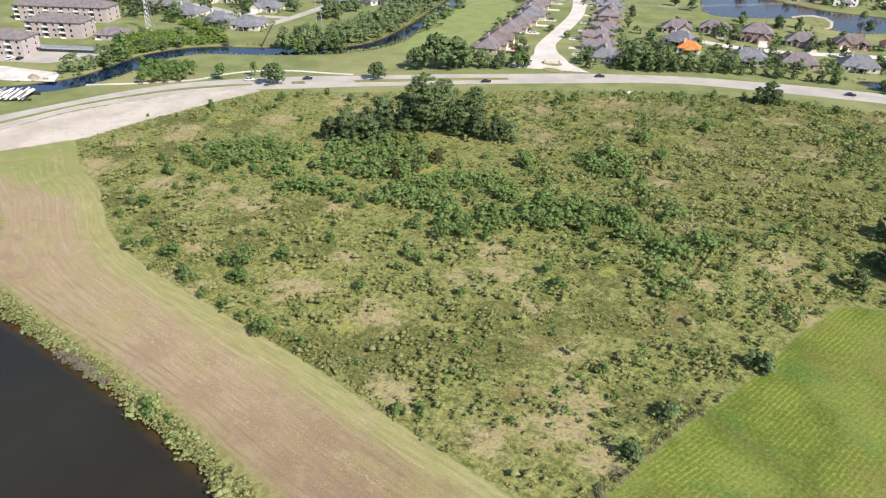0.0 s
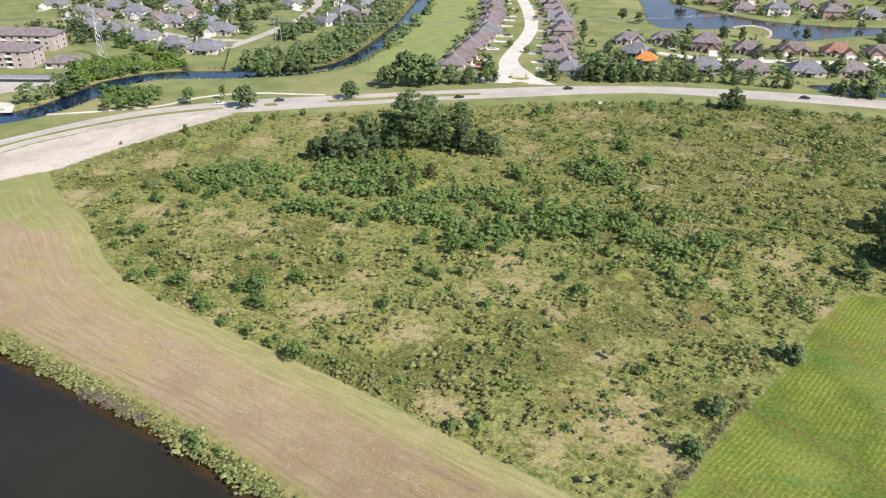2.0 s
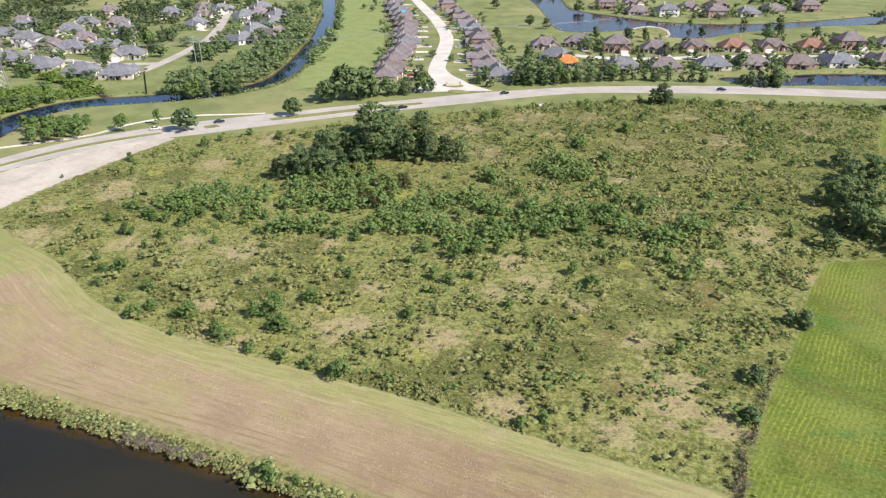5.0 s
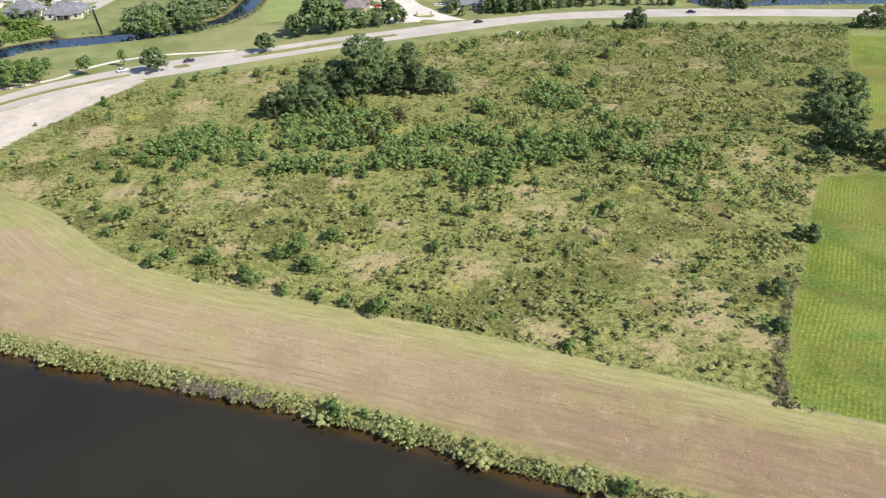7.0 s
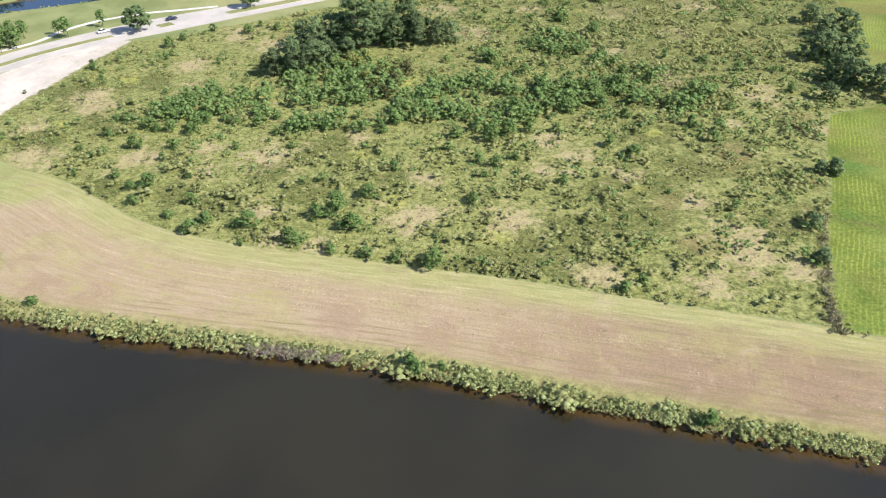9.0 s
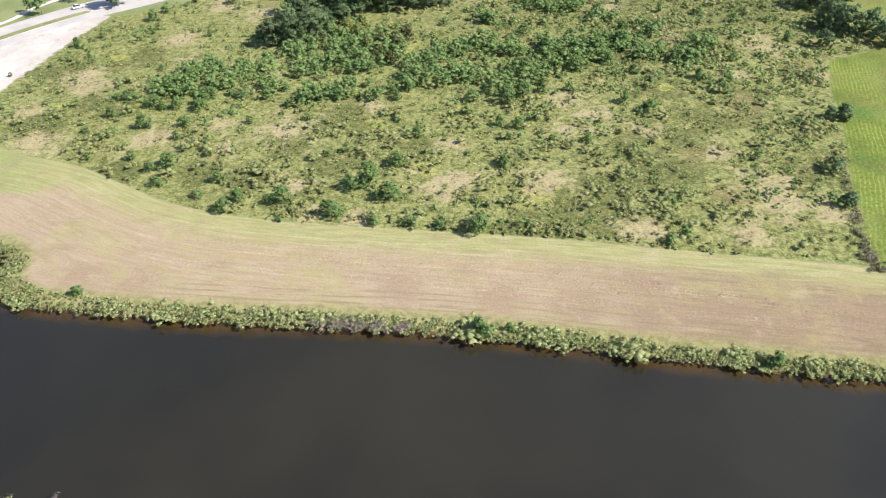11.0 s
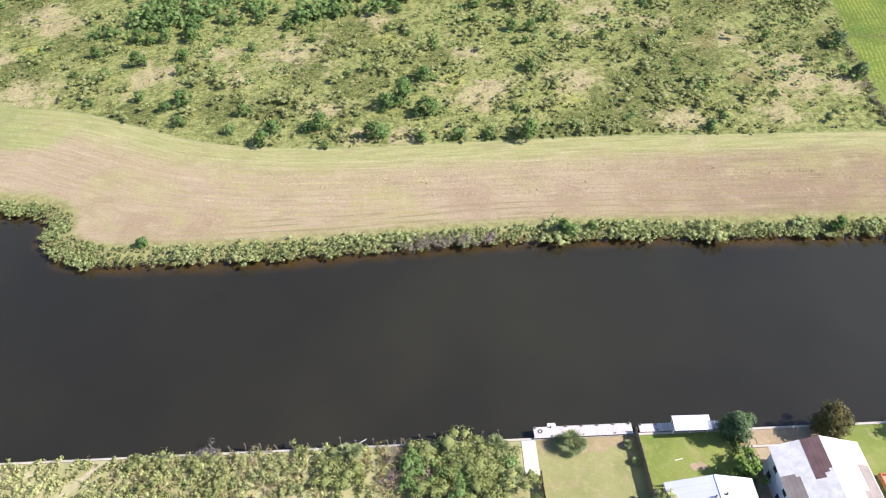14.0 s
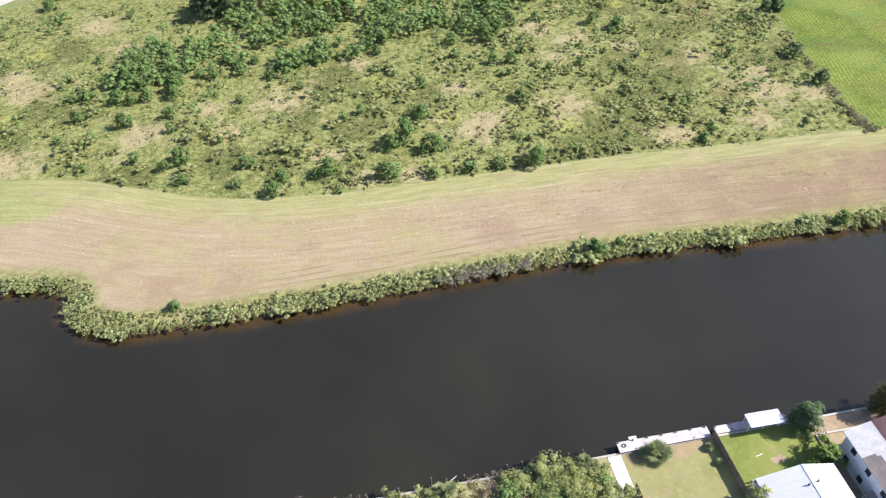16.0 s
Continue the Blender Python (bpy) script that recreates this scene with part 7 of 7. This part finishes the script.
# the two-storey house with a patched roof
villa = near_base("house")
U0, U1, RU, V0, V1, EZ, RZ = 33.8, 45.4, 39.6, -24.0, -6.3, 5.6, 7.9
part("wall", Solid().box(U0, V0, -0.2, U1, V1, EZ).add([(U0, V1, EZ), (U1, V1, EZ), (RU, V1, RZ)], [(0, 2, 1)]), SIDING, villa)
slope = (RZ - EZ) / (RU - U0)
for sgn, ue in ((1, U0 - 0.5), (-1, U1 + 0.5)):
    ze = EZ - 0.5 * slope + 0.08
    s = Solid().add([(ue, V0 - 0.4, ze), (RU, V0 - 0.4, RZ + 0.08), (RU, V1 + 0.5, RZ + 0.08), (ue, V1 + 0.5, ze), (ue, V0 - 0.4, ze - 0.14), (RU, V0 - 0.4, RZ - 0.06), (RU, V1 + 0.5, RZ - 0.06), (ue, V1 + 0.5, ze - 0.14)], [(0, 1, 2, 3), (7, 6, 5, 4), (4, 5, 1, 0), (5, 6, 2, 1), (6, 7, 3, 2), (7, 4, 0, 3)])
    if sgn < 0:
        s.f = [f[::-1] for f in s.f]
    plane = part("roof", s, UNDERLAY, villa, "white underlay roof with patches of old shingles")
    # courses of old shingles left on the underlay: (from eave, to ridge, nearer the canal, farther)
    patches = [(0.62, 0.99, 0.0, 5.2, PATCH_BROWN), (0.62, 0.82, 5.2, 5.9, PATCH_BROWN), (0.0, 0.36, 4.6, 9.0, PATCH_GREY), (0.0, 0.55, 8.2, 12.6, PATCH_GREY), (0.3, 0.7, 12.0, 15.0, PATCH_GREY)] if sgn > 0 else [(0.02, 0.3, 3.6, 9.5, PATCH_GREY), (0.02, 0.45, 7.0, 14.0, PATCH_GREY)]
    for f0, f1, d0, d1, mat in patches:
        lift = 0.02
        for c in range(max(1, int((f1 - f0) * 6.7 / 0.42))):
            n = max(1, int((f1 - f0) * 6.7 / 0.42))
            a, b = f0 + (f1 - f0) * c / n, f0 + (f1 - f0) * (c + 1) / n
            jag = 0.45 * ((c // 4) % 2)
            ua, ub = ue + (RU - ue) * a, ue + (RU - ue) * b
            za, zb = ze + (RZ + 0.08 - ze) * a + lift + 0.004, ze + (RZ + 0.08 - ze) * b + lift
            va, vb = V1 + 0.5 - d0 - max(0, jag) * (d0 > 0), V1 + 0.5 - d1 + jag
            k = Solid().add([(ua, vb, za), (ub, vb, zb), (ub, va, zb), (ua, va, za), (ua, vb, za - 0.03), (ub, vb, zb - 0.03), (ub, va, zb - 0.03), (ua, va, za - 0.03)], [(0, 1, 2, 3), (4, 5, 1, 0), (5, 6, 2, 1), (6, 7, 3, 2), (7, 4, 0, 3)])
            if sgn < 0:
                k.f = [f[::-1] for f in k.f]
            part("shingle_course", k, mat, plane)
for v in (-8.6, -12.0, -15.5, -19.0):
    window(villa, U0, v, 3.6, 1.0, 1.2, "w")
    window(villa, U0, v + 0.4, 0.9, 1.0, 1.2, "w")
for u in (36.4, 39.6, 42.8):
    window(villa, u, V1, 3.4, 1.1, 1.3, "n")
part("porch_roof", Solid().box(U0 - 1.3, -17.5, 2.5, U0, -14.0, 2.66, 0.04), PATCH_GREY, villa)
part("porch_post", Solid().box(U0 - 1.2, -17.4, 0, U0 - 1.08, -17.28, 2.5), WHITE, villa)
part("porch_post", Solid().box(U0 - 1.2, -14.2, 0, U0 - 1.08, -14.08, 2.5), WHITE, villa)
tagged(villa, "two-storey white house with a half-stripped white and maroon roof", "house")

kerb = near_base("garden_wall")
part("run", Solid().box(33.0, -3.1, 0, 44.0, -2.75, 0.35, 0.05), CAP, kerb)
part("run", Solid().box(32.4, -5.2, 0, 32.75, -2.8, 0.35, 0.05), CAP, kerb)
tagged(kerb, "low pale concrete garden wall beside the house", "garden wall")
patio = near_base("walkway", 0, 0, 0)
part("slab", Solid().box(34.5, -2.6, 0, 46.0, -1.5, 0.12, 0.02), SOIL, patio)
tagged(patio, "packed tan earth walk between house and seawall", "walkway")
terrace = near_base("terrace", 51.5, -8.5, 0.0)
part("floor", Solid().box(-1.6, -9, 0, 5.5, 0, 0.3, 0.03), plain("pink_tiles", (0.52, 0.33, 0.27), 0.7), terrace)
for u0, v0, u1, v1 in ((-1.7, -9, -1.55, 0.1), (-1.7, 0.0, 5.5, 0.15)):
    part("rail", Solid().box(u0, v0, 0.3, u1, v1, 1.0, 0.02), RED_CLAY, terrace)
tagged(terrace, "pink tiled terrace with an orange-red parapet", "terrace")
clutter = near_base("yard_clutter", 19.2, -8.9, 0.06)
rc = random.Random(12)
for _ in range(8):
    x, y, w = rc.uniform(-0.7, 1.4), rc.uniform(-1.2, 0.6), rc.uniform(0.2, 0.45)
    part("box", Solid().box(x, y, 0, x + w, y + w * 0.8, rc.uniform(0.2, 0.6), 0.03), rc.choice((STEEL, WHITE, DARK)), clutter)
tagged(clutter, "small heap of grey crates beside the fence", "crates")
pipe_bit = near_base("plastic_pipe", 22.2, -4.4, 0.1, 12)
link("tube", Solid().tube((-0.6, 0, 0.06), (0.6, 0, 0.06), 0.06, 0.06, 8).mesh("tube"), WHITE, pipe_bit)
tagged(pipe_bit, "short white plastic pipe lying on the lawn", "pipe")
ruts = near_base("bare_patch", 25.0, -5.6, 0.075)
pr = random.Random(3)
outline = [(1.3 * (1 + 0.35 * pr.uniform(-1, 1)) * math.cos(a * 0.449), 0.7 * (1 + 0.4 * pr.uniform(-1, 1)) * math.sin(a * 0.449)) for a in range(14)]
link("patch", Solid().extrude(outline, -0.1, 0.0).mesh("patch"), SOIL, ruts)
tagged(ruts, "patch of bare sandy soil worn in the lawn", "soil")

# old pilings in the water before the overgrown lot
pilings = random.Random(6)
for i in range(19):
    u = -47.5 + i * 2.42
    h = pilings.uniform(1.5, 2.5) if i < 13 else pilings.uniform(1.0, 1.6)
    p = base("piling")
    m = at(u, pilings.uniform(0.6, 1.0) if i < 13 else 1.7, -0.8) @ pose(0, 0, 0, pilings.uniform(-9, 9), pilings.uniform(-9, 9), 0)
    part("post", Solid().tube((0, 0, -1.5), (0, 0, h), 0.17, 0.13, 7).tube((0.05, 0, h - 0.25), (0.22, 0.05, h - 0.2), 0.05, 0.04, 5), POST_WOOD, p)
    p.matrix_basis = m
    tagged(p, "old leaning timber piling standing in the canal", "piling", "old pilings along the seawall")
stick = near_base("driftwood", -25.2, 0.6, 0.1, 28)
link("branch", Solid().tube((-1.0, 0, 0.1), (1.3, 0, 0.35), 0.09, 0.06, 6).mesh("branch"), DECKING, stick)
tagged(stick, "pale broken plank jutting over the water", "plank")


# ---- plants of the near bank ----
def near_places(pairs):
    return [tuple(at(u, v).translation)[:2] + tuple(rest) for u, v, *rest in pairs]


near_trees = [
    make_tree("tree", 201, 5.9, 3.0, 30, 5600, 0.19, ROUND_LEAF, 0.02, 0.14, label="round grey-green tree at the seawall"),
    make_tree("tree", 202, 7.0, 3.4, 60, 6400, 0.17, BROWN_LEAF, 0.0, 0.2, label="dense conifer turning rusty brown beside the water"),
    make_tree("tree", 203, 4.8, 3.3, 40, 2600, 0.2, YARD_LEAF, 0.12, 0.12, label="bright green leafy tree between the two buildings"),
    make_tree("tree", 204, 4.2, 2.4, 40, 1400, 0.2, LOT_LEAF, 0.1, 0.12, label="yellow-green shrubby tree beside the fence"),
    make_tree("tree", 205, 6.5, 3.0, 22, 1300, 0.24, OAK_LEAF, 0.08, 0.18, label="dark green tree at the seawall of the next yard"),
]
for tree, (x, y) in zip(near_trees, near_places([(31.2, -1.2), (45.4, -0.9), (30.6, -7.6), (17.9, -11.5), (60.5, -1.6)])):
    tree.matrix_basis = pose(x, y, 0, 0, 0, 40)


def make_palmetto(seed, size, label):
    r = np.random.default_rng(seed)
    plant = base("palmetto")
    part("trunk", Solid().tube((0, 0, -0.2), (0.1, 0, size * 0.4), 0.16, 0.12, 7), BARK, plant)
    quads = []
    for k in range(40):
        turn, lift = r.random() * 6.283, r.uniform(0.0, 1.5)
        tip = np.array([math.cos(turn) * math.cos(lift), math.sin(turn) * math.cos(lift), math.sin(lift)]) * size * r.uniform(0.55, 0.85)
        start = np.array([0, 0, size * 0.4]) + tip * 0.35
        side = np.array([-math.sin(turn), math.cos(turn), 0])
        for j in range(9):
            a = (j - 4) * 0.24
            d = tip * math.cos(a) + side * math.sin(a) * np.linalg.norm(tip)
            end = start + d * 0.65 + np.array([0, 0, -0.08 * size * abs(j - 4) / 4])
            across = np.cross(d, [0, 0, 1.0])
            across = across / (np.linalg.norm(across) + 1e-6) * 0.075
            mid = (start + end) / 2
            quads.append([start, mid - across, end, mid + across])
    link("fronds", blades_mesh("fronds", np.array(quads), PALM_LEAF), PALM_LEAF, plant)
    return tagged(plant, label, "palmetto", "palmettos behind the seawall")


for i, (x, y, s) in enumerate(near_places([(6.4, -1.3, 2.9), (8.0, -1.7, 2.0), (5.2, -0.9, 1.6), (7.0, -2.4, 1.8), (-27.2, -0.8, 1.9), (-26.0, -1.4, 2.0), (-28.3, -1.6, 1.7), (-25.4, -0.6, 1.5), (-11.5, -1.3, 2.4), (-12.9, -0.9, 1.6), (-10.6, -2.0, 1.8), (-4.6, -1.0, 2.3), (-3.5, -1.6, 1.8), (-5.9, -1.4, 1.6), (-9.0, -4.0, 2.0), (-2.0, -6.0, 2.2), (15.2, -1.8, 1.1), (15.7, -4.6, 1.0)])):
    make_palmetto(300 + i, s, "spiky grey-green palmetto behind the seawall").matrix_basis = pose(x, y, 0.06, 0, 0, i * 50)


def near_stuff(name, material, count, u0, u1, v0, v1, low, high, seed, per, size, label, wide=0.75, keep=None, blade=0.0):
    r = np.random.default_rng(seed)
    u, v = r.uniform(u0, u1, count), r.uniform(v0, v1, count)
    if keep:
        k = r.random(count) < keep(u, v)
        u, v = u[k], v[k]
    c, s = math.cos(radians(NEAR_TURN)), math.sin(radians(NEAR_TURN))
    places = np.stack([u * c - v * s, wall_y(0) + u * s + v * c], 1)
    stuff_of_plants(name, material, places, r.uniform(low, high, len(places)), seed + 1, per, size, wide, label, "shrubs", 4, 0.35, blade, high > 1.9)


clear = lambda u, v: (u < -1.7) | (v < -7.0)
LOT_CLUMPS = [(-57, -1.5, 6), (-50, -2.5, 6), (-46, -7, 7), (-60, -8, 7), (-40, -2, 4), (-31, -4, 4), (-26, -2, 3), (-75, -3, 9), (-88, -6, 10), (-98, -3, 9), (-70, -11, 8), (-52, -12, 8), (-34, -11, 7)]
path_free = lambda u, v: np.abs(u + 64 - 0.8 * v) > 1.0
near_stuff("lot_brush", LOT_LEAF, 1200, -110, 0, -15, 0.15, 0.35, 1.15, 400, 70, 0.17, "yellow-green brush covering the vacant lot", 0.8, lambda u, v: np.clip(1.1 * spots(u, v, LOT_CLUMPS) - 0.15, 0, 1) * path_free(u, v) * clear(u, v))
near_stuff("lot_bushes", LOT_TREE_LEAF, 190, -34, 0.3, -16, -0.4, 1.2, 3.0, 402, 230, 0.15, "tall olive-green bushes on the vacant lot", 0.6, lambda u, v: clear(u, v) * np.clip(spots(u, v, [(-12, -3, 6), (-6, -4, 7), (-3, -11, 7), (-28, -6, 3.4), (-10, -11, 7), (-25.5, -3.2, 1.8), (-3, -3.5, 4), (-4, -15, 6), (-14, -14, 5)]) * 1.3 - 0.15, 0, 1))
near_stuff("lot_sage", SAGE_LEAF, 420, -62, -2, -14, -0.2, 0.9, 2.0, 416, 110, 0.17, "pale grey-green bushes on the vacant lot", 0.7, lambda u, v: clear(u, v) * np.clip(spots(u, v, [(-56, -1, 3), (-48, -0.8, 3), (-44, -4, 4), (-13, -1.5, 4), (-5, -2, 4), (-29, -1.5, 2.5), (-36, -5, 3)]), 0, 1))
near_stuff("lot_dark_bushes", SAPLING_LEAF, 40, -18, 0.3, -15, -1.2, 1.4, 2.6, 404, 230, 0.17, "dark green bushes on the vacant lot", 0.6, lambda u, v: clear(u, v) * 0.6)
near_stuff("lot_dead_brush", plain("dead_twigs", (0.34, 0.26, 0.22), 0.9), 40, -21, -15, -6, -0.6, 0.6, 1.5, 406, 70, 0.35, "grey-brown dead brush on the vacant lot", 0.75, None, 0.09)
near_stuff("grey_dead_bush", plain("grey_twigs", (0.30, 0.26, 0.25), 0.9), 6, -49.5, -47, -0.6, 0.4, 1.0, 1.6, 410, 160, 0.3, "grey leafless bush leaning over the seawall", 0.75, None, 0.07)
near_stuff("lot_grass", LOT_LEAF, 2000, -110, -8, -15, 0.1, 0.15, 0.55, 412, 22, 0.34, "tall green grass on the vacant lot", 1.0, lambda u, v: np.where(u < -62, 0.95, 0.6) * path_free(u, v), 0.2)
near_stuff("lot_straw", STRAW_LEAF, 1000, -100, -14, -14, 0.2, 0.4, 1.0, 408, 36, 0.36, "straw-coloured tall grass on the vacant lot", 0.9, lambda u, v: path_free(u, v) * np.clip(0.12 + spots(u, v, [(-38, -3, 6), (-42, -8, 6), (-54, -5, 5), (-20, -4, 5), (-48, -12, 6), (-60, -2, 4)]), 0, 1), 0.12)
